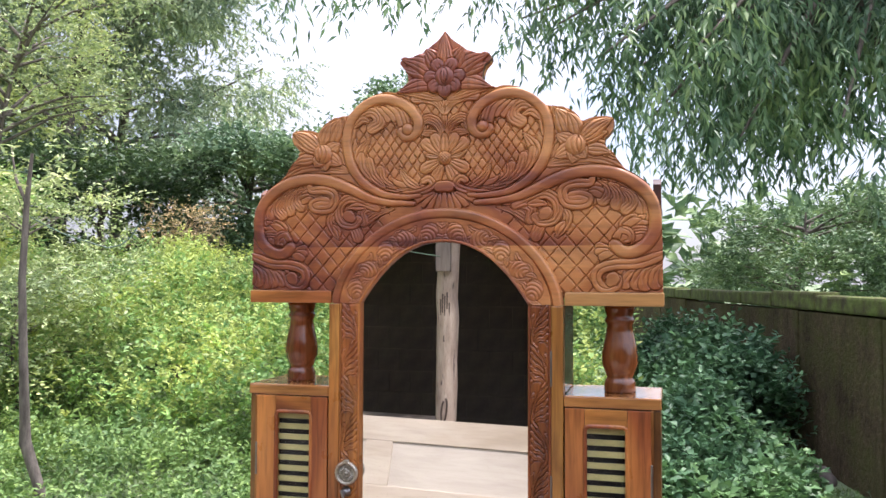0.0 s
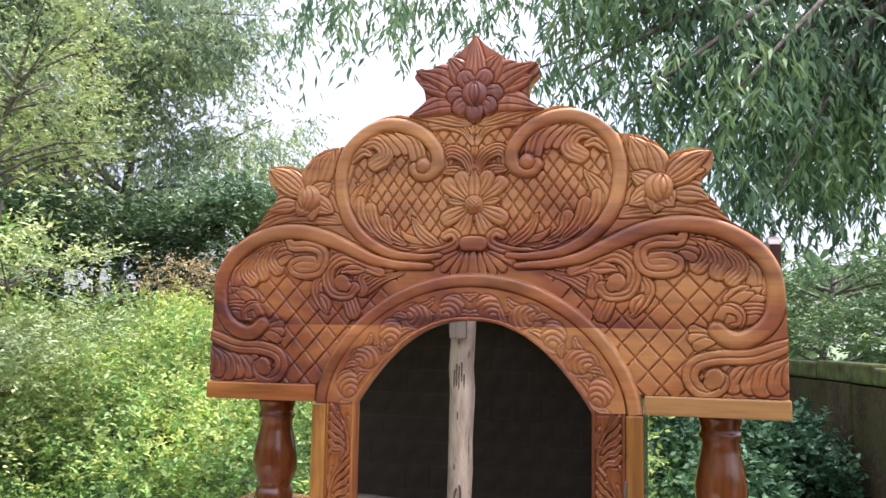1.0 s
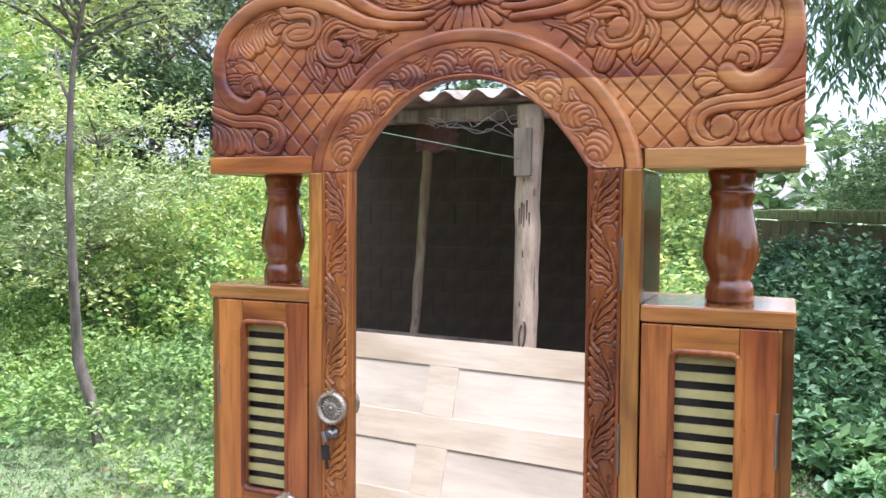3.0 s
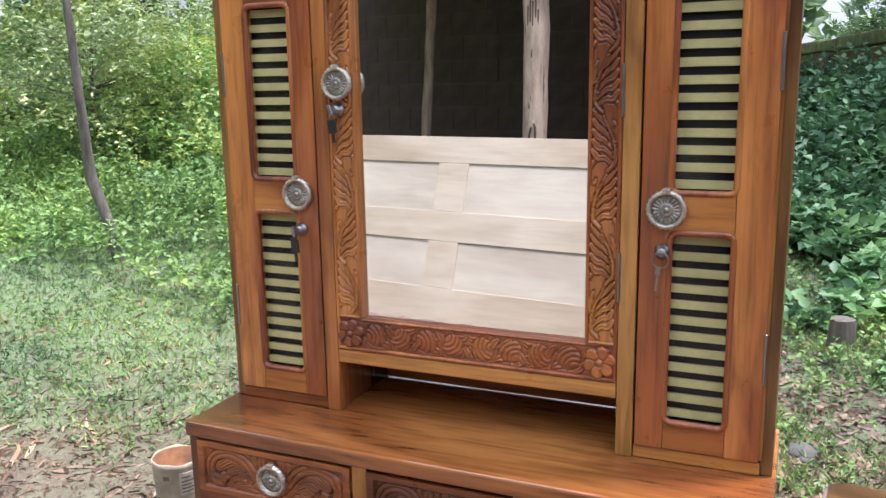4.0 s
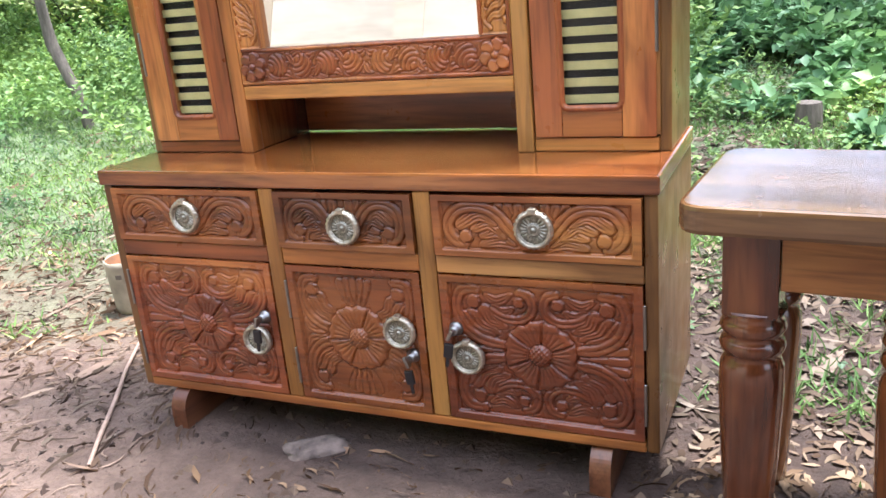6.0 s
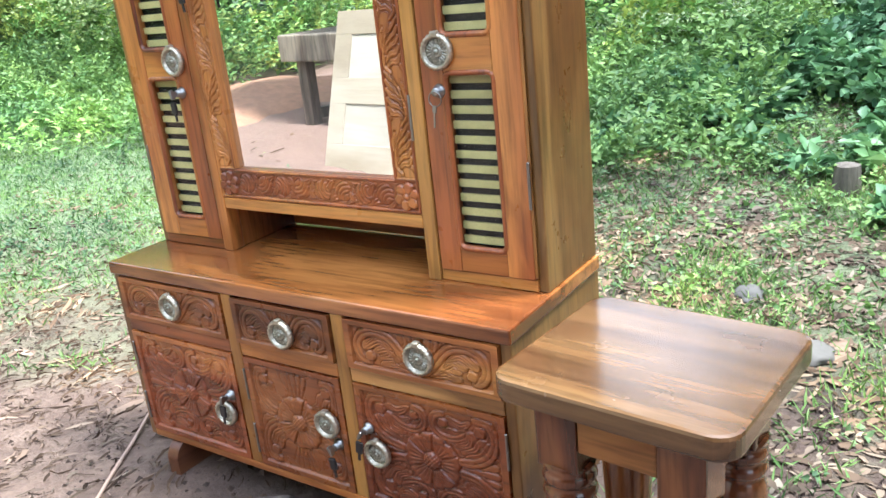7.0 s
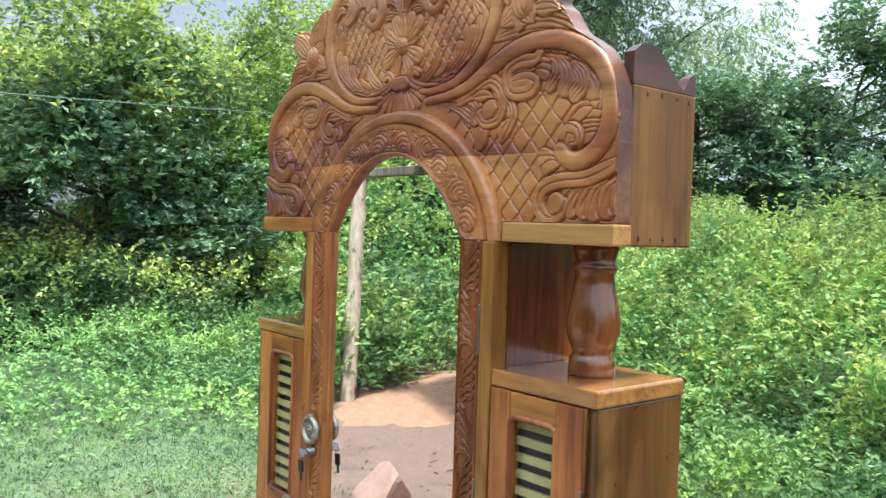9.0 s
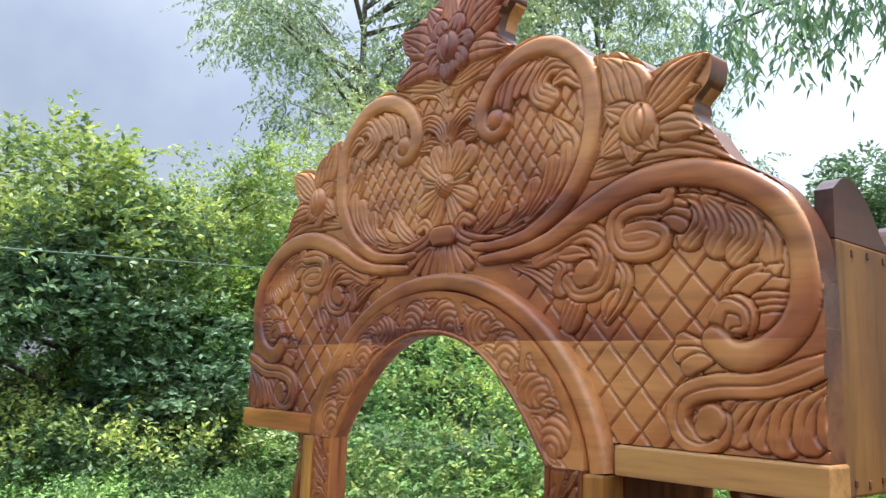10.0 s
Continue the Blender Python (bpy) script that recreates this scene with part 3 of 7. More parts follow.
def lock(parent, x, y, z, tilt=0.0, big=1.0, ring=False):
    """Cam lock with a key left in it."""
    v, f = lathe([(0.012, 0.0), (0.0125, 0.003), (0.0105, 0.006), (0.0075, 0.009), (0.0075, 0.016), (0.004, 0.017)], 20, "y")
    ob = mesh_part("lock", v, f, steel, parent, "steel lock", smooth=True)
    ob.location = (x, y, z)
    if ring:
        v, f = [], []
        for k in range(24):
            a = 2 * math.pi * k / 24
            for j in range(6):
                b = 2 * math.pi * j / 6
                w = 0.0125 + 0.0011 * math.cos(b)
                v.append((w * math.sin(a), -0.018 + 0.0011 * math.sin(b), -0.011 + w * math.cos(a)))
                f.append((k * 6 + j, k * 6 + (j + 1) % 6, (k + 1) % 24 * 6 + (j + 1) % 6, (k + 1) % 24 * 6 + j))
        loop = mesh_part("key_ring", v, f, steel, parent, "thin steel key ring", smooth=True)
        loop.location = (x, y, z)
        bm = boxes([(-0.0042, 0.0042, -0.0195, -0.0175, -0.034, -0.0215)], 0.001)
        boxes([(-0.0016, 0.0016, -0.0192, -0.0178, -0.060, -0.0338)], 0.0, bm)
        key = part("key", bm, steel, parent, "small flat key on the ring")
        key.matrix_local = pose(x, y, z, 0, tilt * 0.4, 0)
        return
    bm = boxes([(-0.0022, 0.0022, -0.028, -0.014, -0.006, 0.006)], 0.001)
    boxes([(-0.003, 0.003, -0.034, -0.024, -0.010 * big, 0.010 * big)], 0.002, bm)
    key = part("key", bm, steel, parent)
    key.matrix_local = pose(x, y, z, 0, tilt, 0)
    bm = boxes([(-0.008, 0.008, -0.034, -0.028, -0.040 * big, -0.014)], 0.003)
    boxes([(-0.0025, 0.0025, -0.033, -0.030, -0.056 * big, -0.038 * big)], 0.0, bm)
    spare = part("spare_key", bm, black_plastic, parent, "black key hanging from the ring")
    spare.matrix_local = pose(x, y, z, 0, tilt * 0.3, 0)


def hinge(parent, x, y, z, tall=0.08):
    """Slim barrel hinge in two knuckles."""
    v, f = lathe([(0.001, 0), (0.0027, 0.001), (0.0027, tall * 0.495), (0.0021, tall * 0.5), (0.0027, tall * 0.505), (0.0027, tall - 0.001), (0.001, tall)], 12)
    ob = mesh_part("hinge", v, f, steel, parent, "steel barrel hinge", smooth=False)
    ob.location = (x, y, z)


# base carcass
FRONT = -0.150
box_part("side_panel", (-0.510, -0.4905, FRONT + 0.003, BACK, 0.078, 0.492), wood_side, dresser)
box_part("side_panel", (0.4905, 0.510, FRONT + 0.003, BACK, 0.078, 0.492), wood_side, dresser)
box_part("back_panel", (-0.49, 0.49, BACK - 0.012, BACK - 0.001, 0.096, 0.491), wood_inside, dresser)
box_part("bottom_rail", (-0.49, 0.49, FRONT, BACK - 0.014, 0.0785, 0.096), wood_x, dresser)
box_part("top_board", (-0.5135, 0.5135, -0.1535, BACK, 0.4925, 0.5205), wood_top, dresser, "polished brown table top board", 0.004)
for x0, x1 in ((-0.160, -0.130), (0.132, 0.162)):
    box_part("stile", (x0, x1, FRONT, FRONT + 0.03, 0.0965, 0.492), wood_palez, dresser, "yellowish sapwood stile")
for x0, x1, m in ((-0.490, -0.1605, wood_red), (-0.1295, 0.1315, wood_x), (0.1625, 0.490, wood_pale)):
    box_part("rail", (x0, x1, FRONT + 0.001, FRONT + 0.03, 0.3575, 0.3865), m, dresser)
for sx in (-1, 1):
    foot = [(0.0, 0.0), (0.0, 0.035)] + [(0.043 - 0.043 * math.cos(radians(a)), 0.035 + 0.043 * math.sin(radians(a))) for a in range(8, 90, 8)] + [(0.06, 0.0782), (0.34, 0.0782), (0.34, 0.0)]
    bm = outline_slab(foot, 0, 0.034)
    # feet take the dark cresting wood, so their shadow sits in the colour
    ob = part("foot", bm, wood_dark, dresser, "short plank foot with rounded nose")
    ob.matrix_local = Matrix(((0, 1, 0, sx * 0.420 - 0.017), (1, 0, 0, FRONT - 0.020), (0, 0, 1, 0), (0, 0, 0, 1)))


def drawer(x0, x1, proud, material, knob_drop=0.0):
    x0, x1, z0, z1 = x0 + 0.0015, x1 - 0.0015, 0.3890, 0.4875
    y = FRONT - proud
    cx, cz = (x0 + x1) / 2, (z0 + z1) / 2
    hw, hh = (x1 - x0) / 2 - 0.015, (z1 - z0) / 2 - 0.012
    body = box_part("drawer", (x0, x1, y + 0.011, y + 0.16, z0, z1), material, dresser, "carved drawer with round pull", 0.0)
    c = Relief(x0, x1, z0, z1, 0.0014, y + 0.0055, deep=0.60, plump=0.62)
    for s in (-1, 1):
        def at(px, pz):
            return (cx + s * px * hw, cz + pz * hh)
        # a band that rises from the pull, turns over and ends in a ball, with cut lobes inside it
        for a in (0.36, 0.25, 0.14):
            c.mass("carved_spray", [at(0.24, 0.16), at(0.22 + (a - 0.25) * 0.7, 0.5), at(a, 0.84)], 0.0085, 0.0046, "fat", 1)
        c.mass("carved_spray", [at(0.14, -0.90), at(0.34, -0.62), at(0.56, -0.80)], 0.0105, 0.0042, "swell", 3)
        c.mass("carved_spray", [at(0.20, -0.72), at(0.36, -0.20), at(0.56, -0.42)], 0.0115, 0.0048, "swell", 3)
        c.mass("carved_spray", [at(0.30, -0.45), at(0.46, 0.12), at(0.62, -0.04)], 0.0105, 0.0052, "comma", 3)
        c.mass("carved_spray", [at(0.40, 0.10), at(0.58, 0.48), at(0.78, 0.06)], 0.0110, 0.0055, "comma", 3)
        c.mass("carved_spray", [at(0.08, -0.80), at(0.24, -0.10), at(0.42, 0.62), at(0.62, 0.84), at(0.82, 0.66), at(0.93, 0.10), at(0.90, -0.50), at(0.78, -0.84)], 0.0098, 0.0062, "band", 1)
        c.mass("carved_spray", [at(0.72, -0.50), at(0.725, -0.49), at(0.73, -0.48)], 0.0120, 0.0074, "band", 0)
    c.border("drawer_border", 0.015, 0.012, 0.0056)
    c.build(body, {"all": material}, {"ground": "carved_ground"}, depth=0.006)
    pull(body, cx + 0.004, y + 0.002, cz - knob_drop, 0.0295)
    return body


drawer(-0.4895, -0.161, 0.004, drawer_woods[0])
drawer(-0.129, 0.131, 0.006, drawer_woods[1], 0.008)
drawer(0.163, 0.4895, 0.004, drawer_woods[2])


def cabinet_door(x0, x1, material, knob, lock_at, hinge_x, tilt):
    x0, x1, z0, z1 = x0 + 0.0015, x1 - 0.0015, 0.0985, 0.3550
    y = FRONT - 0.001
    cx, cz = (x0 + x1) / 2, (z0 + z1) / 2
    hw, hh = (x1 - x0) / 2 - 0.016, (z1 - z0) / 2 - 0.014
    body = box_part("cabinet_door", (x0, x1, y + 0.012, y + 0.026, z0, z1), material, dresser, "cabinet door carved with a large round flower", 0.0)
    c = Relief(x0, x1, z0, z1, 0.0016, y + 0.0065, deep=0.55, plump=0.52)
    r = 0.0625
    wide = hw > 0.13

    def fan(a0, reach):
        for a in (-15, -7.5, 7.5, 15, 0):
            q = radians(a0 + a)
            c.mass("corner_leaf", [(cx + s * math.cos(q), cz + s * math.sin(q)) for s in (r * 1.0, (r + reach) * 0.5, reach - 0.010)], 0.0072, 0.0034, "fat", 0, flat=9)

    def volute(m):
        c.mass("corner_leaf", [m(0.60, 0.84), m(0.46, 0.76), m(0.30, 0.86)], 0.0090, 0.0050, "swell", 2)
        c.mass("corner_leaf", [m(0.52, 0.68), m(0.40, 0.60), m(0.28, 0.66)], 0.0090, 0.0054, "swell", 2)
        c.mass("corner_leaf", [m(0.60, 0.66), m(0.42, 0.52), m(0.20, 0.50), m(0.07, 0.64), m(0.09, 0.84), m(0.20, 0.90)], 0.0080, 0.0062, "band", 1)
        c.mass("corner_leaf", [m(0.20, 0.74), m(0.205, 0.745), m(0.21, 0.75)], 0.0105, 0.0074, "band", 0)

    for a0 in (0, 180) if wide else (90, -90):
        fan(a0, hw if wide else hh)
    for sx in (-1, 1):
        for sz in (-1, 1):
            def at(px, pz):
                return (cx + sx * px * hw, cz + sz * pz * hh)

            def turned(px, pz):
                return (cx + sx * pz * hw, cz + sz * px * hh)
            volute(at if wide else turned)
            # corner: a band that leaves the flower, turns in the corner and ends in a ball; cut lobes inside it
            c.mass("corner_leaf", [at(0.38, 0.38), at(0.56, 0.44), at(0.62, 0.60)], 0.0120, 0.0050, "comma", 3)
            c.mass("corner_leaf", [at(0.46, 0.28), at(0.66, 0.34), at(0.76, 0.52)], 0.0125, 0.0054, "comma", 3)
            c.mass("corner_leaf", [at(0.52, 0.22), at(0.74, 0.30), at(0.86, 0.50)], 0.0100, 0.0050, "comma", 2)
            c.mass("corner_leaf", [at(0.40, 0.10), at(0.66, 0.16), at(0.86, 0.34), at(0.94, 0.62), at(0.87, 0.88), at(0.70, 0.92)], 0.0095, 0.0066, "band", 1)
            c.mass("corner_leaf", [at(0.72, 0.72), at(0.725, 0.725), at(0.73, 0.73)], 0.0135, 0.0078, "band", 0)
    c.border("door_border", 0.016, 0.014, 0.0066)
    c.bloom("carved_flower", cx, cz - 0.002, 0.0600, 6, 0.0085, 0.25 + x0, 0.0008)
    c.dome("carved_flower", cx, cz - 0.002, 0.0195, 0.0090, 0.002, 0.0085)
    c.build(body, {"all": material}, {"ground": "carved_ground"}, depth=0.007, labels={"carved_flower": "large round carved flower"})
    pull(body, *knob)
    lock(body, *lock_at, tilt)
    for z in (z0 + 0.028, z1 - 0.10):
        hinge(body, hinge_x, y - 0.001, z, 0.072)
    return body


KY = FRONT - 0.001
cabinet_door(-0.4895, -0.161, door_woods[0], (-0.208, KY, 0.207), (-0.188, KY + 0.004, 0.252), -0.4905, 12)
cabinet_door(-0.129, 0.131, door_woods[1], (0.086, KY, 0.249), (0.104, KY + 0.004, 0.205), -0.130, -25)
cabinet_door(0.163, 0.4895, door_woods[2], (0.206, KY, 0.215), (0.187, KY + 0.004, 0.262), 0.4905, 30)

# towers beside the mirror
T0, T1 = 0.2905, 0.507


def tower(s):
    """One side tower: boards, top, and its glazed lath door."""
    def span(a, b, *rest):
        return (min(s * a, s * b), max(s * a, s * b), *rest)

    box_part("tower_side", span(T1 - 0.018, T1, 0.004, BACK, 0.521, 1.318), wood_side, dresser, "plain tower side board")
    # inner cheek: its shade comes from the darker side-board colour
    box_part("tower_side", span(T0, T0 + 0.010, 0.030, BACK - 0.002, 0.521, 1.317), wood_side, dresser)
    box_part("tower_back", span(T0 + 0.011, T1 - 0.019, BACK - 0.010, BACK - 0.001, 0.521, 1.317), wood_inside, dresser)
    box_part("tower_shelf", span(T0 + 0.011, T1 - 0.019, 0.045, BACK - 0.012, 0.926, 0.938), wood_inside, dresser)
    box_part("tower_top", span(T0, T1 + 0.002, -0.002, BACK + 0.002, 1.3185, 1.345), wood_cap, dresser, "polished golden tower top board", 0.004)
    box_part("tower_bottom_rail", span(T0, T1 - 0.0185, 0.0, BACK - 0.012, 0.5215, 0.543), wood_x, dresser)
    edge = 0.4855
    door = box_part("tower_door", span(T0 + 0.003, 0.338, -0.004, 0.020, 0.5445, 1.3165), wood_redz, dresser, "tower door with two lath-filled openings behind glass", 0.0015)
    box_part("door_stile", span(0.434, edge, -0.004, 0.020, 0.5445, 1.3165), wood_redz, door, bevel=0.0015)
    for za, zb in ((1.278, 1.316), (0.902, 0.963), (0.545, 0.590)):
        box_part("door_rail", span(0.3385, 0.4335, -0.0035, 0.020, za, zb), wood_x, door, bevel=0.0015)
    for z0, z1 in ((0.963, 1.278), (0.590, 0.902)):
        c = Carving(-0.003)
        x0, x1, r = 0.338, 0.434, 0.012
        ring = []
        for cx, cz, a0 in ((x1 - r, z1 - r, 0), (x0 + r, z1 - r, 90), (x0 + r, z0 + r, 180), (x1 - r, z0 + r, 270)):
            ring += [(s * (cx + r * math.cos(radians(a0 + a))), cz + r * math.sin(radians(a0 + a))) for a in (0, 30, 60, 90)]
        ring.append(ring[0])
        for a, b in zip(ring, ring[1:]):
            c.ribbon([a, ((a[0] + b[0]) / 2, (a[1] + b[1]) / 2), b], 0.0055, 0.004, count=3, cross=6)
        c.done("opening_moulding", wood_redz, door, "dark rounded moulding round the opening")
        for cx, cz, a0 in ((x1, z1, 0), (x0, z1, 90), (x0, z0, 180), (x1, z0, 270)):
            ox, oz = (-1 if cx == x1 else 1) * r, (-1 if cz == z1 else 1) * r
            pts = [(s * cx, cz)] + [(s * (cx + ox + r * math.cos(radians(a0 + a))), cz + oz + r * math.sin(radians(a0 + a))) for a in (0, 30, 60, 90)]
            part("corner_fillet", outline_slab(pts, -0.003, 0.018), wood_redz, door)
        pane = box_part("glass_pane", (min(s * 0.336, s * 0.436), max(s * 0.336, s * 0.436), 0.0085, 0.0105, z0 - 0.002, z1 + 0.002), glass, door, "clear glass pane", 0.0)
        pane.visible_shadow = False
        n = 12
        for k in range(n):
            z = z0 + (k + 0.5) * (z1 - z0) / n
            box_part("slat", (min(s * 0.334, s * 0.438), max(s * 0.334, s * 0.438), 0.0135, 0.0185, z - 0.0072, z + 0.0062), slat_yellow, door, bevel=0.0)
    # added black sheet: the tower's inner shade as a colour
    box_part("inside_shade_sheet", (min(s * 0.32, s * 0.45), max(s * 0.32, s * 0.45), 0.0215, 0.0235, 0.56, 1.305), inside_black, door, "near-black sheet for the shade behind the slats", 0.0)
    pull(door, s * 0.3330, -0.004, 0.938, 0.0300)
    lock(door, s * 0.3285, -0.004, 0.872, s * 14, 1.0, s > 0)
    for z in (0.672, 1.116):
        hinge(door, s * (edge + 0.001), -0.004, z, 0.082)
    box_part("tower_front_stile", span(edge + 0.0025, T1 - 0.0185, -0.002, 0.030, 0.547, 1.3175), wood_palez, dresser)


tower(-1)
tower(1)

# centre: posts, niche and mirror
for s in (-1, 1):
    a, b = sorted((s * 0.2625, s * 0.2900))
    box_part("mirror_post", (a, b, -0.006, 0.030, 0.521, 1.5495), wood_palez if s > 0 else wood_z, dresser)
    a, b = sorted((s * 0.266, s * 0.2900))
    box_part("mirror_box_side", (a, b, 0.0305, BACK, 0.521, 1.5495), wood_turned, dresser, "dark side board of the mirror box")
box_part("niche_rail", (-0.262, 0.262, -0.005, 0.028, 0.620, 0.6455), wood_x, dresser)
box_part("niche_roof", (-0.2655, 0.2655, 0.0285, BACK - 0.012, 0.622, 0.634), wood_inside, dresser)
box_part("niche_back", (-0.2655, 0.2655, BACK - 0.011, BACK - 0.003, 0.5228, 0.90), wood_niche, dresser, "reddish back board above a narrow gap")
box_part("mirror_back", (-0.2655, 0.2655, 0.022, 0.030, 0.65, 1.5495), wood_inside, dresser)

GX, GZ, AB = 0.208, 1.552, 0.148
mirror_frame = part("mirror_frame", boxes([(-0.262, -GX, 0.0045, 0.020, 0.6465, GZ), (GX, 0.262, 0.0045, 0.020, 0.6465, GZ), (-GX + 0.0005, GX - 0.0005, 0.0050, 0.020, 0.6465, 0.711)], 0.002), wood_redz, dresser, "hinged mirror frame carved with a leafy vine")
INNER = dict(p=2.25, q=1.0)
inner, outer = arch_arc(GX, AB, GZ, **INNER), arch_arc(0.2625, 0.206, GZ)
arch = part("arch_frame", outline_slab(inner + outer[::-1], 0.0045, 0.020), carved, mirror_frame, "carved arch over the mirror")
glass_outline = [(-GX - 0.002, 0.708), (GX + 0.002, 0.708)] + [(x * 1.008, z + 0.001) for x, z in inner]
part("mirror_glass", outline_slab(glass_outline, 0.008, 0.012), mirror_mat, mirror_frame, "clear silvered mirror glass")
c = Carving(-0.004)
for s in (-1, 1):
    c.ribbon([(s * 0.2115, 0.712), (s * 0.2115, 1.1), (s * 0.2115, 1.550)], 0.0035, 0.003, count=24)
    c.ribbon([(s * 0.2585, 0.651), (s * 0.2585, 1.1), (s * 0.2585, 1.550)], 0.0035, 0.003, count=24)
c.ribbon([(-0.260, 0.6505), (0, 0.6505), (0.260, 0.6505)], 0.004, 0.003, count=20)
c.ribbon([(-0.210, 0.7075), (0, 0.7075), (0.210, 0.7075)], 0.0035, 0.003, count=20)
c.ribbon(arch_arc(GX + 0.0035, AB + 0.0040, GZ, 24, **INNER), 0.0035, 0.003, count=60)
c.done("frame_beading", wood_redz, mirror_frame)


def vine(c, layer, path, n, w, flip=1):
    """A running scroll: plump cut leaves that curl to either side in turn along a path."""
    p = smooth_curve(path, n * 24 + 1)
    t = np.gradient(p, axis=0)
    t /= np.linalg.norm(t, axis=1)[:, None]
    step = np.linalg.norm(np.diff(p, axis=0), axis=1).sum() / n
    for k in range(n):
        i = k * 24 + 12
        T, N = t[i] * step, np.array([-t[i, 1], t[i, 0]]) * (1 if k % 2 else -1) * flip * w

        def at(a, b):
            return tuple(p[i] + T * a + N * b)
        # a round shell-like lobe, with a veined leaf that runs on from it to the next
        side = 1 if N @ np.array([-t[i, 1], t[i, 0]]) > 0 else -1
        way = math.atan2(t[i, 1], t[i, 0]) - side * radians(35)
        c.mass(layer, [at(0.02, -0.92), at(0.30, -0.74), at(0.60, -0.10)], w * 0.30, 0.0026, "leaf", 2, cut=0.005)
        c.mass(layer, [at(-0.66, 0.10), at(-0.56, 0.62), at(-0.36, 0.86)], w * 0.24, 0.0026, "leaf", 1, cut=0.005)
        c.mass(layer, [at(-0.56, -0.88), at(-0.42, -0.60), at(-0.22, -0.56)], w * 0.26, 0.0026, "comma", 1, cut=0.005)
        cx, cz = at(-0.02, 0.06)
        c.shell(layer, cx, cz, w * 0.90, way, 0.0028, 4, min(1.3, 0.40 * step / (w * 0.90)), 0.0032)


def plumes(c, layer, path, n, w, flip=1):
    """A running vine: long S-curved leaves with feathered lobes, to either side in turn."""
    p = smooth_curve(path, n * 24 + 1)
    t = np.gradient(p, axis=0)
    t /= np.linalg.norm(t, axis=1)[:, None]
    step = np.linalg.norm(np.diff(p, axis=0), axis=1).sum() / n
    for k in range(n):
        i = k * 24 + 12
        T, N = t[i] * step, np.array([-t[i, 1], t[i, 0]]) * (1 if k % 2 else -1) * flip * w

        def at(a, b):
            return tuple(p[i] + T * a + N * b)
        c.mass(layer, [at(-0.06, -0.95), at(0.16, -0.92), at(0.36, -0.62)], w * 0.20, 0.0024, "leaf", 1, cut=0.004)
        c.mass(layer, [at(-0.44, 0.95), at(-0.34, 0.80), at(-0.30, 0.45)], w * 0.18, 0.0024, "comma", 0)
        for j in range(5):
            q = 0.155 * j
            c.mass(layer, [at(-0.46 + q, -0.72 + 0.10 * j), at(-0.30 + q, -0.05 + 0.06 * j), at(-0.30 + q * 1.12, 0.52), at(-0.18 + q * 1.12, 0.88)], w * (0.25 - 0.015 * j), 0.0026 + 0.0002 * j, "comma", 1, cut=0.0032)
        c.mass(layer, [at(-0.52, -0.30), at(-0.34, -0.86), at(0.02, -0.62), at(0.34, 0.02), at(0.56, 0.40)], w * 0.15, 0.0036, "taper", 0)


for s in (-1, 1):
    a, b = sorted((s * 0.2082, s * 0.2618))
    c = Relief(a, b, 0.7115, 1.5515, 0.0016, -0.0042, deep=0.60, plump=0.9)
    c.border("carved_stile", 0.0055, 0.0020, 0.0008)
    plumes(c, "carved_stile", [(s * 0.2350, 0.722), (s * 0.2350, 1.0), (s * 0.2350, 1.3), (s * 0.2350, 1.545)], 9, 0.0205, s)
    c.build(mirror_frame, {"all": wood_z if s > 0 else wood_redz}, {"ground": "carved_ground"}, depth=0.0095)
c = Relief(-0.2618, 0.2618, 0.6468, 0.7108, 0.0016, -0.0040, deep=0.60, plump=0.9)
c.border("carved_bottom_rail", 0.004, 0.006, 0.0008)
for s in (-1, 1):
    vine(c, "carved_bottom_rail", [(s * 0.004, 0.679), (s * 0.10, 0.679), (s * 0.208, 0.679)], 4, 0.0235, s)
    c.rosette("carved_corner_flower" if s < 0 else "carved_corner_flower_right", s * 0.2340, 0.679, 0.021, 6, 0.0055, 0.34, 0.3, 0, 0.0006, hatch=0.0)
c.build(mirror_frame, {"all": wood_red}, {"carved_corner_flower_right": "carved_corner_flower"}, depth=0.0095)


def arch_field(x, z):
    return np.minimum(np.minimum(-arch_gap(x, z, 0.2622, 0.2056, GZ), arch_gap(x, z, GX + 0.0003, AB + 0.0003, GZ, **INNER)), z - GZ + 0.0002)


c = Relief(0.0, 0.264, GZ, GZ + 0.208, 0.0016, -0.0042, arch_field, 0.60, 0.9)
half = [((GX + 0.0275) * math.sin(radians(a)), GZ + (AB + 0.0275) * (1 - abs(math.sin(radians(a))) ** 2.1) ** 0.78) for a in (1, 25, 42, 58, 72, 85)]
vine(c, "carved_arch_band", half, 5, 0.0225, -1)
c.build(mirror_frame, {"all": carved}, {"ground": "carved_ground"}, mirror=("carved_arch_band",), depth=0.0095)
pull(mirror_frame, -0.237, -0.010, 1.137, 0.0285)
lock(mirror_frame, -0.239, -0.006, 1.091, -20)
for z in (0.784, 1.078, 1.364):
    hinge(mirror_frame, 0.2622, -0.006, z, 0.082)

# balusters
profile = [(0.036, 0.0), (0.0375, 0.004), (0.0365, 0.020), (0.034, 0.026), (0.0305, 0.030), (0.036, 0.042), (0.0425, 0.058), (0.043, 0.074), (0.0385, 0.098), (0.0325, 0.122), (0.0305, 0.136), (0.034, 0.142), (0.036, 0.1455), (0.034, 0.150), (0.0315, 0.155), (0.036, 0.168), (0.037, 0.1765)]
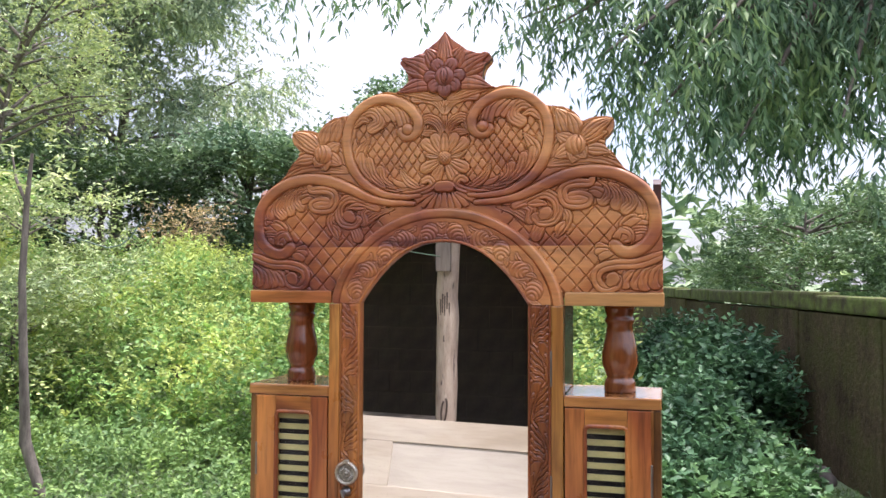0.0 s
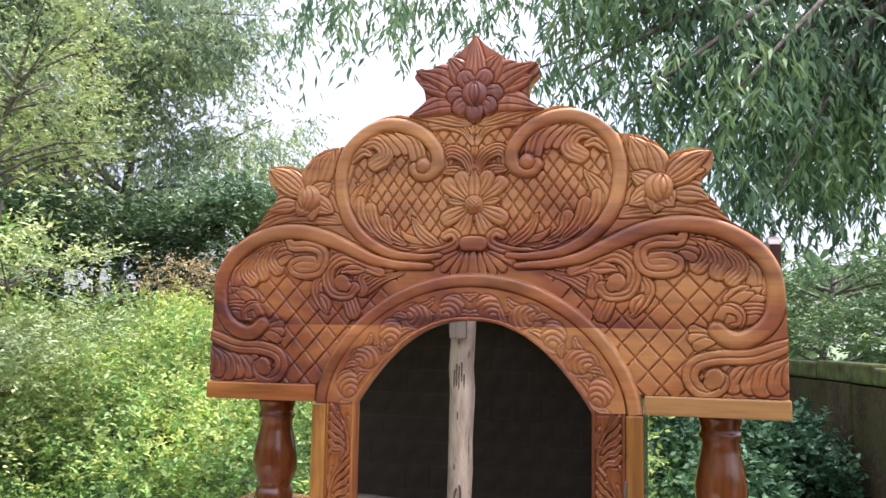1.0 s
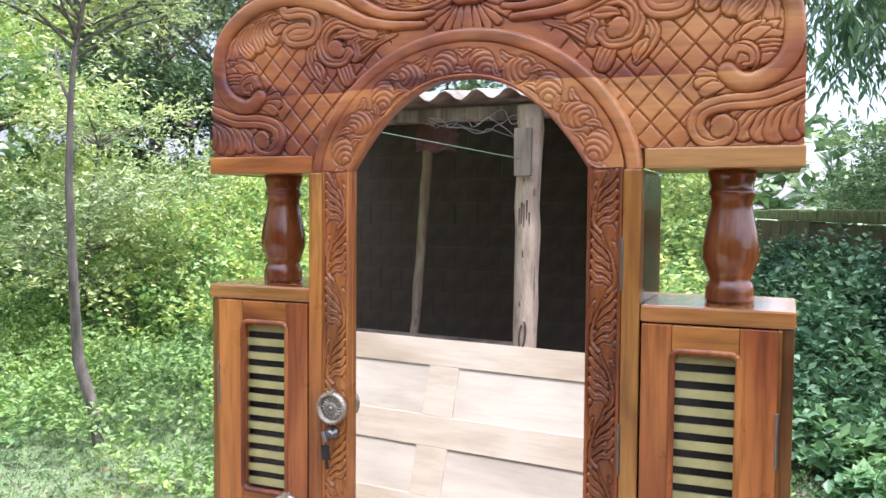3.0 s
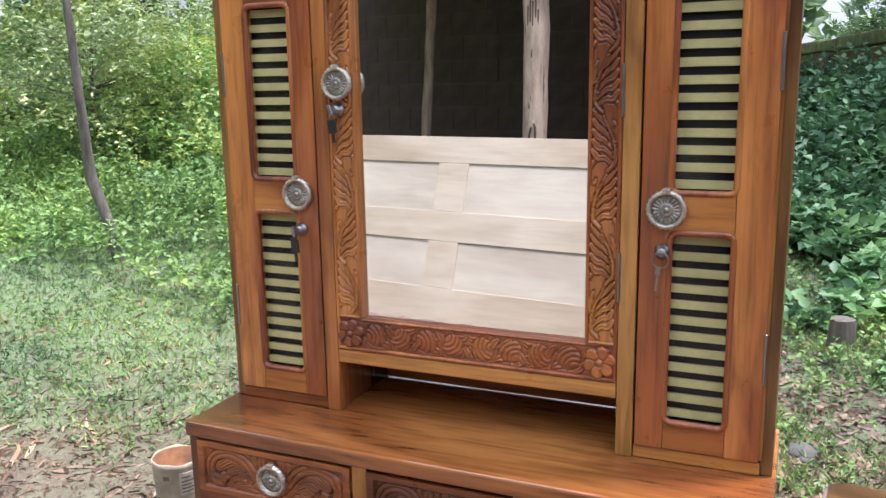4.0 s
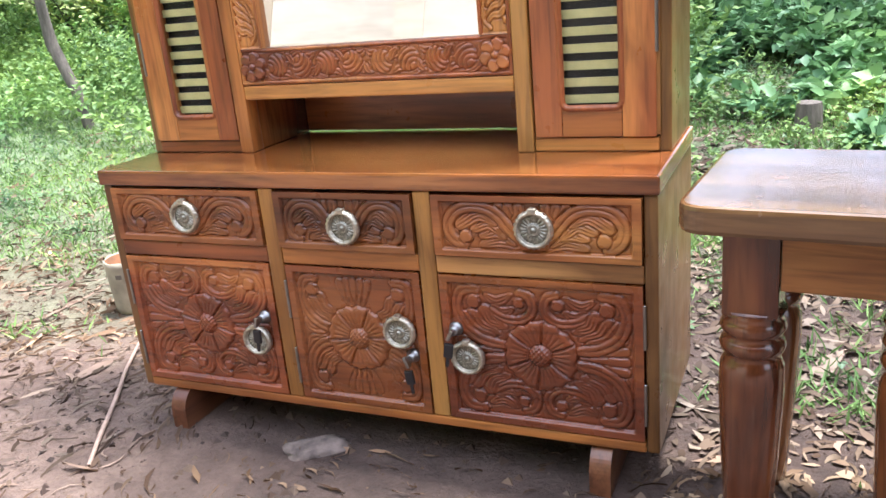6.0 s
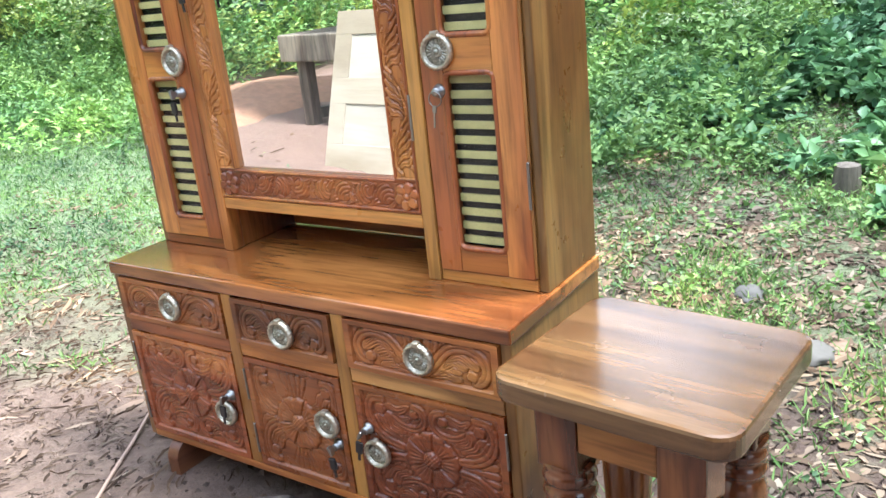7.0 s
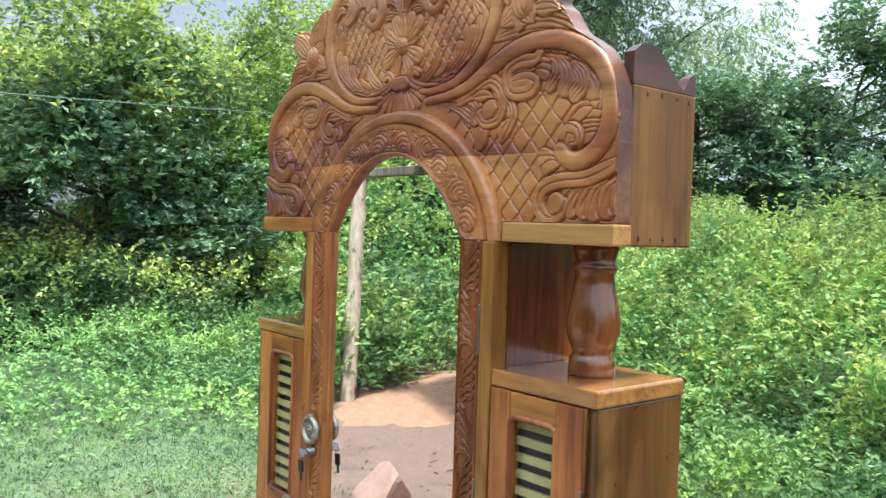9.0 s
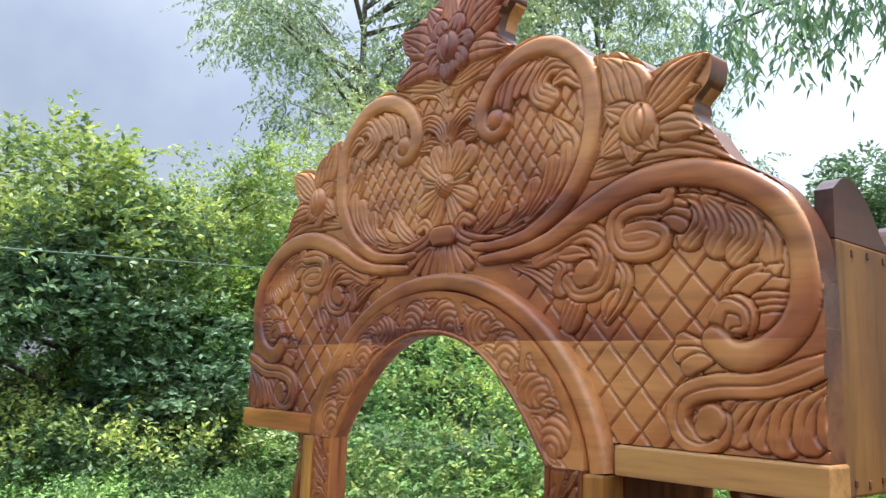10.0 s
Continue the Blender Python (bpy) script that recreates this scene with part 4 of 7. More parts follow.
for s in (-1, 1):
    v, f = lathe([(r, h * 1.160) for r, h in profile], 28)
    ob = mesh_part("baluster", v, f, wood_turned, dresser, "turned dark wood baluster", smooth=True)
    ob.location = (s * 0.412, 0.100, 1.345)

# crown
TOP = [(0.0, 2.22), (0.016, 2.2), (0.037, 2.184), (0.052, 2.172), (0.07, 2.163), (0.087, 2.158), (0.107, 2.16), (0.115, 2.1451), (0.1, 2.1267), (0.094, 2.1037), (0.099, 2.0911), (0.124, 2.0749), (0.145, 2.0773), (0.17, 2.0749), (0.192, 2.0681), (0.213, 2.056), (0.232, 2.04), (0.248, 2.025), (0.262, 2.022), (0.292, 2.017), (0.312, 2.006), (0.324, 1.995), (0.333, 1.983), (0.354, 1.989), (0.378, 1.991), (0.4, 1.988), (0.406, 1.978), (0.402, 1.957), (0.386, 1.938), (0.389, 1.918), (0.404, 1.905), (0.416, 1.886), (0.43, 1.868), (0.45, 1.855), (0.474, 1.838), (0.49, 1.818), (0.503, 1.794), (0.509, 1.77), (0.512, 1.735), (0.5125, 1.69)]
top_curve = smooth_curve(TOP, 120)
CY = 0.018
arc = arch_arc(0.2885, 0.2335, GZ - 0.002, 44)
crown_outline = [(-0.511, 1.584)] + [(-x * 0.994, z - 0.003) for x, z in top_curve[::-1]] + [(x * 0.994, z - 0.003) for x, z in top_curve[1:]] + [(0.511, 1.584), (0.2905, 1.584)] + arc[2:-2] + [(-0.2905, 1.584)]
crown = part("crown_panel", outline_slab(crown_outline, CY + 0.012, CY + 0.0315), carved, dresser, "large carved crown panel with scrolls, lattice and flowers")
box_part("crown_base_board", (-0.516, -0.2915, CY - 0.008, CY + 0.034, 1.550, 1.5815), wood_red, dresser)
box_part("crown_base_board", (0.2915, 0.516, CY - 0.008, CY + 0.034, 1.550, 1.5815), wood_pale, dresser)
c = Carving(0.010)
c.ribbon(arch_arc(0.2760, 0.2205, GZ - 0.002, 24), 0.0135, 0.010, count=64, cross=11, power=6.0, thick=0.02)
c.done("arch_moulding", carved, dresser, "smooth rounded arch moulding")


def crown_field(x, z):
    """Signed distance to the crown's edge, positive on the wood."""
    p = smooth_curve(TOP, 260)
    t = np.gradient(p, axis=0)
    t /= np.linalg.norm(t, axis=1)[:, None]
    near = np.stack([((a[:, None] - p[:, 0]) ** 2 + (b[:, None] - p[:, 1]) ** 2).argmin(-1) for a, b in zip(x, z)])
    top = (x - p[near, 0]) * t[near, 1] - (z - p[near, 1]) * t[near, 0]
    top = np.where(z < 1.70, 0.513 - x, top)
    return np.minimum(np.minimum(top, arch_gap(x, z, 0.2870, 0.2315, GZ)), z - 1.5825)


S_RIB = [(0.078, 1.796), (0.110, 1.798), (0.140, 1.800), (0.189, 1.810), (0.222, 1.825), (0.262, 1.843), (0.301, 1.857), (0.340, 1.864), (0.378, 1.863), (0.415, 1.854), (0.449, 1.836), (0.477, 1.812), (0.494, 1.782), (0.498, 1.751), (0.493, 1.716), (0.475, 1.690), (0.447, 1.675), (0.424, 1.676), (0.407, 1.690)]
C_RIB = [(0.062, 1.815), (0.099, 1.813), (0.149, 1.819), (0.181, 1.832), (0.211, 1.852), (0.233, 1.878), (0.247, 1.906), (0.254, 1.939), (0.254, 1.977), (0.240, 2.016), (0.211, 2.044), (0.178, 2.058), (0.144, 2.058), (0.109, 2.046), (0.084, 2.026), (0.069, 2.002), (0.069, 1.979), (0.084, 1.965), (0.102, 1.965), (0.111, 1.974)]
c = Relief(0.0, 0.530, 1.5805, 2.228, 0.0013, CY, crown_field, deep=0.80, plump=0.72)
# long smooth leaves of the shoulders, then the ornaments over them
c.mass("shoulder_leaf", [(0.255, 1.884), (0.310, 1.893), (0.380, 1.888), (0.448, 1.852)], 0.020, 0.004, "swell", 3)
c.mass("shoulder_leaf", [(0.330, 1.925), (0.375, 1.918), (0.425, 1.885)], 0.018, 0.0055, "leaf", 3)
c.mass("shoulder_leaf", [(0.262, 1.930), (0.272, 1.965), (0.268, 2.020)], 0.016, 0.004, "swell", 3)
c.mass("shoulder_leaf", [(0.300, 1.945), (0.296, 1.985), (0.282, 2.024)], 0.020, 0.0055, "leaf", 3)
c.mass("heart_spray", [(0.065, 1.825), (0.124, 1.826), (0.173, 1.847), (0.207, 1.881), (0.227, 1.919), (0.239, 1.958)], 0.017, 0.0042, "swell", 4)
c.mass("heart_spray", [(0.095, 1.839), (0.124, 1.849), (0.136, 1.863)], 0.007, 0.0045, "leaf", 0)
c.mass("heart_spray", [(0.065, 1.833), (0.097, 1.856), (0.116, 1.888)], 0.011, 0.0052, "leaf", 2)
c.mass("heart_spray", [(0.126, 1.836), (0.159, 1.855), (0.166, 1.882)], 0.011, 0.0056, "comma", 2)
c.mass("heart_spray", [(0.154, 1.839), (0.185, 1.868), (0.196, 1.903)], 0.012, 0.0059, "comma", 2)
c.mass("heart_spray", [(0.223, 1.88), (0.221, 1.921), (0.193, 1.962)], 0.016, 0.0056, "leaf", 2)
c.mass("heart_spray", [(0.192, 1.86), (0.212, 1.888), (0.216, 1.919)], 0.009, 0.0052, "comma", 1)
c.mass("heart_spray", [(0.248, 1.957), (0.245, 1.995), (0.224, 2.02), (0.193, 2.032), (0.172, 2.019), (0.17, 1.999), (0.187, 1.988)], 0.0165, 0.0066, "band", 3)
c.mass("heart_spray", [(0.235, 1.992), (0.214, 2.009), (0.197, 2.004)], 0.009, 0.0073, "swell", 1)
c.mass("heart_spray", [(0.176, 2.039), (0.154, 2.022), (0.146, 2.007)], 0.008, 0.0048, "comma", 0)
c.mass("heart_spray", [(0.162, 2.04), (0.14, 2.023), (0.13, 2.008)], 0.008, 0.0052, "comma", 0)
c.mass("heart_spray", [(0.15, 2.043), (0.124, 2.024), (0.113, 1.992)], 0.008, 0.0056, "comma", 0)
c.mass("heart_spray", [(0.136, 2.046), (0.109, 2.027), (0.094, 1.981)], 0.009, 0.0059, "comma", 1)
c.mass("plume", [(0.001, 1.928), (0.0, 1.98), (-0.0, 2.047)], 0.012, 0.0042, "taper", 2)
c.mass("plume", [(0.004, 2.016), (0.019, 2.043), (0.049, 2.056), (0.076, 2.056)], 0.012, 0.0052, "comma", 3)
c.mass("plume", [(0.004, 2.036), (0.014, 2.06), (0.031, 2.069)], 0.009, 0.0052, "comma", 1)
c.mass("plume", [(0.012, 2.056), (0.064, 2.073), (0.126, 2.077)], 0.018, 0.0048, "leaf", 4)
c.mass("plume", [(0.006, 1.963), (0.017, 1.991), (0.042, 2.004), (0.058, 1.993), (0.054, 1.977)], 0.013, 0.0063, "swell", 3)
c.mass("plume", [(0.009, 1.956), (0.034, 1.968), (0.056, 1.969), (0.066, 1.976)], 0.01, 0.0056, "leaf", 2)
for a, long, wide, cuts in ((10, 0.050, 0.011, 1), (-64, 0.054, 0.015, 2), (-26, 0.054, 0.015, 2), (38, 0.060, 0.015, 2), (64, 0.054, 0.014, 2), (88, 0.062, 0.010, 1)):
    q = radians(a)
    c.mass("centre_flower", [(k * math.cos(q), 1.906 + k * math.sin(q)) for k in (0.008, 0.5 * long, long)], wide, 0.0050, "leaf" if cuts == 1 else "fat", cuts, flat=6, cut=0.0040)
c.mass("urn", [(0.002, 1.82), (0.003, 1.8), (0.003, 1.78)], 0.0075, 0.0048, "comma", 0)
c.mass("urn", [(0.011, 1.82), (0.016, 1.8), (0.019, 1.782)], 0.0075, 0.0050, "comma", 0)
c.mass("urn", [(0.019, 1.82), (0.028, 1.804), (0.036, 1.786)], 0.0075, 0.0052, "comma", 0)
c.mass("urn", [(0.026, 1.82), (0.041, 1.806), (0.053, 1.792)], 0.0075, 0.0053, "comma", 0)
c.mass("urn", [(0.030, 1.822), (0.052, 1.814), (0.071, 1.803)], 0.0075, 0.0056, "comma", 0)
c.mass("urn", [(0.115, 1.818), (0.07, 1.822), (0.036, 1.833), (0.030, 1.846), (0.040, 1.856), (0.052, 1.851)], 0.0085, 0.0066, "band", 1)
c.mass("urn", [(-0.012, 1.836), (0.002, 1.837), (0.013, 1.836)], 0.0135, 0.0101, "band", 0)
c.mass("acanthus_leaf", [(0.131, 1.784), (0.173, 1.775), (0.206, 1.755)], 0.014, 0.0042, "fat", 3)
c.mass("acanthus_leaf", [(0.145, 1.793), (0.186, 1.792), (0.213, 1.778), (0.209, 1.752)], 0.012, 0.0052, "comma", 2)
c.mass("acanthus_leaf", [(0.284, 1.784), (0.298, 1.76), (0.293, 1.74), (0.275, 1.713)], 0.012, 0.0048, "swell", 2)
c.mass("acanthus_leaf", [(0.27, 1.747), (0.238, 1.741), (0.224, 1.714)], 0.015, 0.0059, "fat", 3)
c.mass("acanthus_leaf", [(0.289, 1.743), (0.278, 1.729), (0.274, 1.711)], 0.01, 0.0052, "leaf", 1)
c.mass("acanthus_leaf", [(0.173, 1.786), (0.212, 1.803), (0.246, 1.813), (0.271, 1.797), (0.276, 1.773), (0.264, 1.751), (0.237, 1.747), (0.224, 1.757)], 0.0125, 0.0059, "band", 2)
c.mass("acanthus_leaf", [(0.208, 1.79), (0.238, 1.791), (0.251, 1.786)], 0.01, 0.0052, "leaf", 1)
c.mass("acanthus_leaf", [(0.24, 1.761), (0.246, 1.766), (0.249, 1.768)], 0.015, 0.0076, "band", 0)
c.mass("acanthus_leaf", [(0.459, 1.798), (0.468, 1.779), (0.469, 1.757)], 0.016, 0.0048, "comma", 1)
c.mass("acanthus_leaf", [(0.484, 1.777), (0.488, 1.751), (0.48, 1.725)], 0.013, 0.0042, "swell", 2)
c.mass("acanthus_leaf", [(0.474, 1.757), (0.46, 1.748), (0.454, 1.743)], 0.009, 0.0045, "comma", 0)
c.mass("acanthus_leaf", [(0.481, 1.741), (0.465, 1.738), (0.452, 1.736)], 0.01, 0.0045, "comma", 0)
c.mass("acanthus_leaf", [(0.483, 1.729), (0.467, 1.727), (0.451, 1.727)], 0.008, 0.0045, "comma", 0)
c.mass("acanthus_leaf", [(0.482, 1.723), (0.466, 1.72), (0.451, 1.719)], 0.008, 0.0045, "comma", 0)
c.mass("acanthus_leaf", [(0.482, 1.716), (0.466, 1.714), (0.451, 1.712)], 0.008, 0.0045, "comma", 0)
c.mass("acanthus_leaf", [(0.482, 1.709), (0.466, 1.707), (0.451, 1.705)], 0.008, 0.0045, "comma", 0)
c.mass("acanthus_leaf", [(0.455, 1.758), (0.438, 1.751), (0.426, 1.738)], 0.01, 0.0052, "comma", 1)
c.mass("acanthus_leaf", [(0.462, 1.749), (0.446, 1.743), (0.433, 1.734)], 0.009, 0.0048, "comma", 0)
c.mass("acanthus_leaf", [(0.365, 1.836), (0.385, 1.824), (0.39, 1.808), (0.38, 1.796)], 0.016, 0.0059, "comma", 3)
c.mass("acanthus_leaf", [(0.397, 1.831), (0.413, 1.815), (0.417, 1.797), (0.411, 1.785)], 0.016, 0.0059, "comma", 3)
c.mass("acanthus_leaf", [(0.424, 1.82), (0.441, 1.803), (0.444, 1.786), (0.432, 1.773)], 0.014, 0.0059, "comma", 3)
c.mass("tulip_curl", [(0.344, 1.82), (0.359, 1.83), (0.371, 1.826)], 0.008, 0.0056, "comma", 0)
c.mass("tulip_curl", [(0.344, 1.816), (0.361, 1.82), (0.375, 1.817)], 0.008, 0.0059, "comma", 0)
c.mass("tulip_curl", [(0.344, 1.813), (0.359, 1.812), (0.371, 1.807)], 0.008, 0.0056, "comma", 0)
c.mass("tulip_curl", [(0.304, 1.816), (0.322, 1.824), (0.347, 1.819)], 0.012, 0.0059, "leaf", 1)
c.mass("tulip_curl", [(0.356, 1.844), (0.348, 1.835), (0.315, 1.836), (0.291, 1.826), (0.287, 1.806), (0.297, 1.789), (0.322, 1.785), (0.342, 1.789), (0.346, 1.8), (0.329, 1.807), (0.309, 1.806)], 0.0115, 0.0073, "band", 1)
c.mass("foot_scroll", [(0.402, 1.673), (0.385, 1.683), (0.371, 1.689)], 0.009, 0.0048, "comma", 0)
c.mass("foot_scroll", [(0.402, 1.672), (0.384, 1.675), (0.369, 1.675)], 0.009, 0.0052, "comma", 0)
c.mass("foot_scroll", [(0.402, 1.67), (0.387, 1.668), (0.377, 1.663)], 0.009, 0.0048, "comma", 0)
c.mass("foot_scroll", [(0.43, 1.634), (0.421, 1.624), (0.419, 1.613)], 0.011, 0.0048, "comma", 1)
c.mass("foot_scroll", [(0.458, 1.636), (0.442, 1.62), (0.43, 1.603)], 0.015, 0.0056, "comma", 2)
c.mass("foot_scroll", [(0.479, 1.637), (0.464, 1.62), (0.454, 1.601)], 0.015, 0.0059, "comma", 2)
c.mass("foot_scroll", [(0.494, 1.64), (0.478, 1.62), (0.473, 1.599)], 0.016, 0.0059, "comma", 2)
c.mass("foot_scroll", [(0.515, 1.644), (0.5, 1.622), (0.496, 1.603)], 0.016, 0.0059, "comma", 2)
c.mass("foot_scroll", [(0.533, 1.647), (0.52, 1.627), (0.518, 1.608)], 0.015, 0.0059, "comma", 2)
c.mass("foot_scroll", [(0.52, 1.67), (0.495, 1.66), (0.458, 1.648), (0.406, 1.645), (0.373, 1.634), (0.364, 1.613), (0.373, 1.596), (0.391, 1.59), (0.409, 1.599), (0.411, 1.611)], 0.0125, 0.0073, "band", 1)
c.mass("foot_scroll", [(0.396, 1.605), (0.4, 1.61), (0.402, 1.613)], 0.016, 0.0083, "band", 0)
c.mass("scroll_disc", [(0.427, 1.709), (0.4275, 1.7095), (0.428, 1.710)], 0.024, 0.0105, "band", 0)
c.mass("scroll_disc", [(0.410, 1.708), (0.420, 1.722), (0.438, 1.716), (0.440, 1.700), (0.428, 1.698)], 0.0085, 0.0115, "taper", 0)
c.mass("scroll_moulding", S_RIB, 0.0148, 0.0100, "rib", 0, flat=4)
c.mass("heart_scroll", C_RIB, 0.0130, 0.0092, "rib", 0, flat=4)
c.dome("heart_scroll", 0.095, 1.980, 0.0150, 0.0100, 0.0)
# seed head of the centre flower
c.dome("centre_flower", 0.0, 1.906, 0.0165, 0.014, 0.003, 0.0075)
# crest: a broad leaf with pointed lobes, each cut by a fan of veins, and a seven-petalled flower with a slit bud
for points, wide, cuts in (([(0.020, 2.089), (0.066, 2.091), (0.120, 2.074)], 0.020, 2), ([(0.030, 2.116), (0.070, 2.123), (0.108, 2.133)], 0.018, 2), ([(0.010, 2.111), (0.062, 2.145), (0.112, 2.157)], 0.026, 3), ([(0.006, 2.121), (0.036, 2.161), (0.050, 2.179)], 0.024, 3), ([(0.0, 2.109), (0.0, 2.161), (0.0, 2.219)], 0.030, 4)):
    c.mass("crest_leaf", points, wide, 0.0065, "point" if wide > 0.028 else "leaf", cuts, 0.003, flat=5, cut=0.0042)
for a, long in ((0, 0.036), (58, 0.034), (-42, 0.034), (-90, 0.034)):
    q = radians(a)
    c.mass("crest_flower", [(k * math.cos(q), 2.106 + k * math.sin(q)) for k in (0.010, 0.024, long)], 0.0165, 0.0042, "fat", 2, 0.0075, flat=5, cut=0.0032)
c.dome("crest_flower", 0.0, 2.106, 0.0235, 0.0090, 0.0075, 0, 1.02, ((0.0, 0.0), (0.009, -0.010), (-0.009, 0.010)))
# side flower with one veined leaf that juts past the edge
for points, wide, cuts in (([(0.300, 1.952), (0.290, 1.985), (0.272, 2.014)], 0.024, 3), ([(0.322, 1.945), (0.316, 1.975), (0.300, 2.004)], 0.018, 2), ([(0.345, 1.915), (0.378, 1.912), (0.398, 1.903)], 0.016, 2), ([(0.338, 1.942), (0.352, 1.968), (0.362, 1.984)], 0.016, 2), ([(0.336, 1.934), (0.368, 1.950), (0.392, 1.952)], 0.016, 2), ([(0.334, 1.940), (0.370, 1.968), (0.402, 1.984)], 0.019, 3)):
    c.mass("side_leaf", points, wide, 0.0065, "leaf", cuts, 0.003, flat=5, cut=0.0040)
for a, long in ((150, 0.052), (-150, 0.056), (-100, 0.044), (-55, 0.040)):
    q = radians(a)
    c.mass("side_flower", [(0.318 + k * math.cos(q), 1.926 + k * math.sin(q)) for k in (0.006, 0.026, long)], 0.0185, 0.0040, "leaf", 3, 0.004, flat=6, cut=0.0026)
c.dome("side_flower", 0.318, 1.926, 0.0240, 0.0085, 0.006, 0, 1.0, ((0.002, 0.010), (0.013, -0.010), (-0.010, 0.012)))
u = (c.X / 0.245) ** 2 + ((c.Z - 1.950) / 0.125) ** 2
c.lattice("heart_lattice", (u < 1) & (c.Z > 1.84) & (c.Z < 2.06), 0.0235, 1.40, 0.0060, 0.00125, (0.0, 1.906), 0.9)
low_edge = np.interp(c.X, [p[0] for p in S_RIB[:11]], [p[1] for p in S_RIB[:11]]) - 0.012
c.lattice("lower_lattice", (c.Z < low_edge) & (c.X < 0.44) & ((c.Z > 1.69) | (c.X < 0.405)) & (c.X > 0.14), 0.042, 1.10, 0.0062, 0.00125, (0.319, 1.689), 0.85)
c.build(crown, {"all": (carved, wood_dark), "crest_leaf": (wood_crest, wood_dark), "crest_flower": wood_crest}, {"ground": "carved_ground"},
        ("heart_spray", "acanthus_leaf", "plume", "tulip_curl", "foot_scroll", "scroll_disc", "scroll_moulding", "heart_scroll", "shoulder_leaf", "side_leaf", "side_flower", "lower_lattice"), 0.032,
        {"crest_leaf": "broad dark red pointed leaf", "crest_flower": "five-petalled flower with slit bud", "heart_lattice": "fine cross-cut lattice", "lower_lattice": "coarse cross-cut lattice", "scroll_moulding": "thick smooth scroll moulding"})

# box behind the crown
for s in (-1, 1):
    a, b = sorted((s * 0.492, s * 0.5105))
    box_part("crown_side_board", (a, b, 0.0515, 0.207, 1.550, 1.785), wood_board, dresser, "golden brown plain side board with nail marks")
    for k, z in ((0.075, 1.563), (0.105, 1.561), (0.135, 1.563), (0.168, 1.562), (0.085, 1.774), (0.120, 1.776), (0.158, 1.775), (0.190, 1.773)):
        box_part("nail_head", ((b - 0.0006 if s > 0 else a - 0.0014), (b + 0.0014 if s > 0 else a + 0.0006), k - 0.0028, k + 0.0028, z - 0.0034, z + 0.0034), wood_dark, dresser, bevel=0.001)
    cap = [(0.051, 1.7855), (0.051, 1.832), (0.074, 1.846), (0.100, 1.845), (0.130, 1.828), (0.158, 1.800), (0.176, 1.792), (0.190, 1.812), (0.204, 1.818), (0.209, 1.7855)]
    cap = [cap[0]] + [tuple(q) for q in smooth_curve(cap[1:-1], 36)] + [cap[-1]]
    bm = outline_slab(cap, 0, 0.018)
    ob = part("side_cresting", bm, wood_dark, dresser, "dark scroll-cut piece on the side board")
    ob.matrix_local = Matrix(((0, 1, 0, a), (1, 0, 0, 0), (0, 0, 1, 0), (0, 0, 0, 1)))
    a, b = sorted((s * 0.2905, s * 0.4915))
    box_part("crown_soffit", (a, b, 0.052, 0.206, 1.551, 1.563), wood_x, dresser)
box_part("crown_back", (-0.491, 0.491, 0.195, 0.206, 1.564, 1.78), wood_inside, dresser)


# ---- ground ----
def lift(x, y):
    """Height of the ground: level under the furniture, rising gently behind it."""
    x, y = np.asarray(x, float), np.asarray(y, float)
    back = np.clip(y - 0.25, 0, 3.0) * (0.045 + 0.055 / (1 + np.exp(-np.clip(x + 0.2, -8, 8) * 2.5)))
    left = np.clip(-x - 0.9, 0, 5.0) * 0.040
    near = np.clip(np.hypot(x - 0.1, y) - 1.1, 0, 1.0)
    bumps = near * (0.018 * np.sin(x * 2.3 + 1) * np.cos(y * 1.9) + 0.012 * np.sin(x * 5.1 + y * 3.7))
    yard = 0.065 * np.clip((-y - 1.35) / 0.5, 0, 1)
    return back + left + bumps + yard


def ground_coords(n, reach):
    s = np.linspace(-1, 1, n)
    return 3.2 * s + (reach - 3.2) * np.sign(s) * np.abs(s) ** 9


gx, gy = ground_coords(240, 420.0), ground_coords(240, 420.0)
GXX, GYY = np.meshgrid(gx, gy, indexing="ij")
GZZ = lift(GXX, GYY)
rng = np.random.default_rng(4)
GZZ += np.where(np.hypot(GXX - 0.1, GYY) > 0.8, rng.normal(0, 0.0035, GZZ.shape), 0.0) * (np.hypot(GXX, GYY) < 6)
n = len(gx)
idx = np.arange(n * n).reshape(n, n)
quads = np.stack([idx[:-1, :-1], idx[1:, :-1], idx[1:, 1:], idx[:-1, 1:]], -1).reshape(-1, 4)


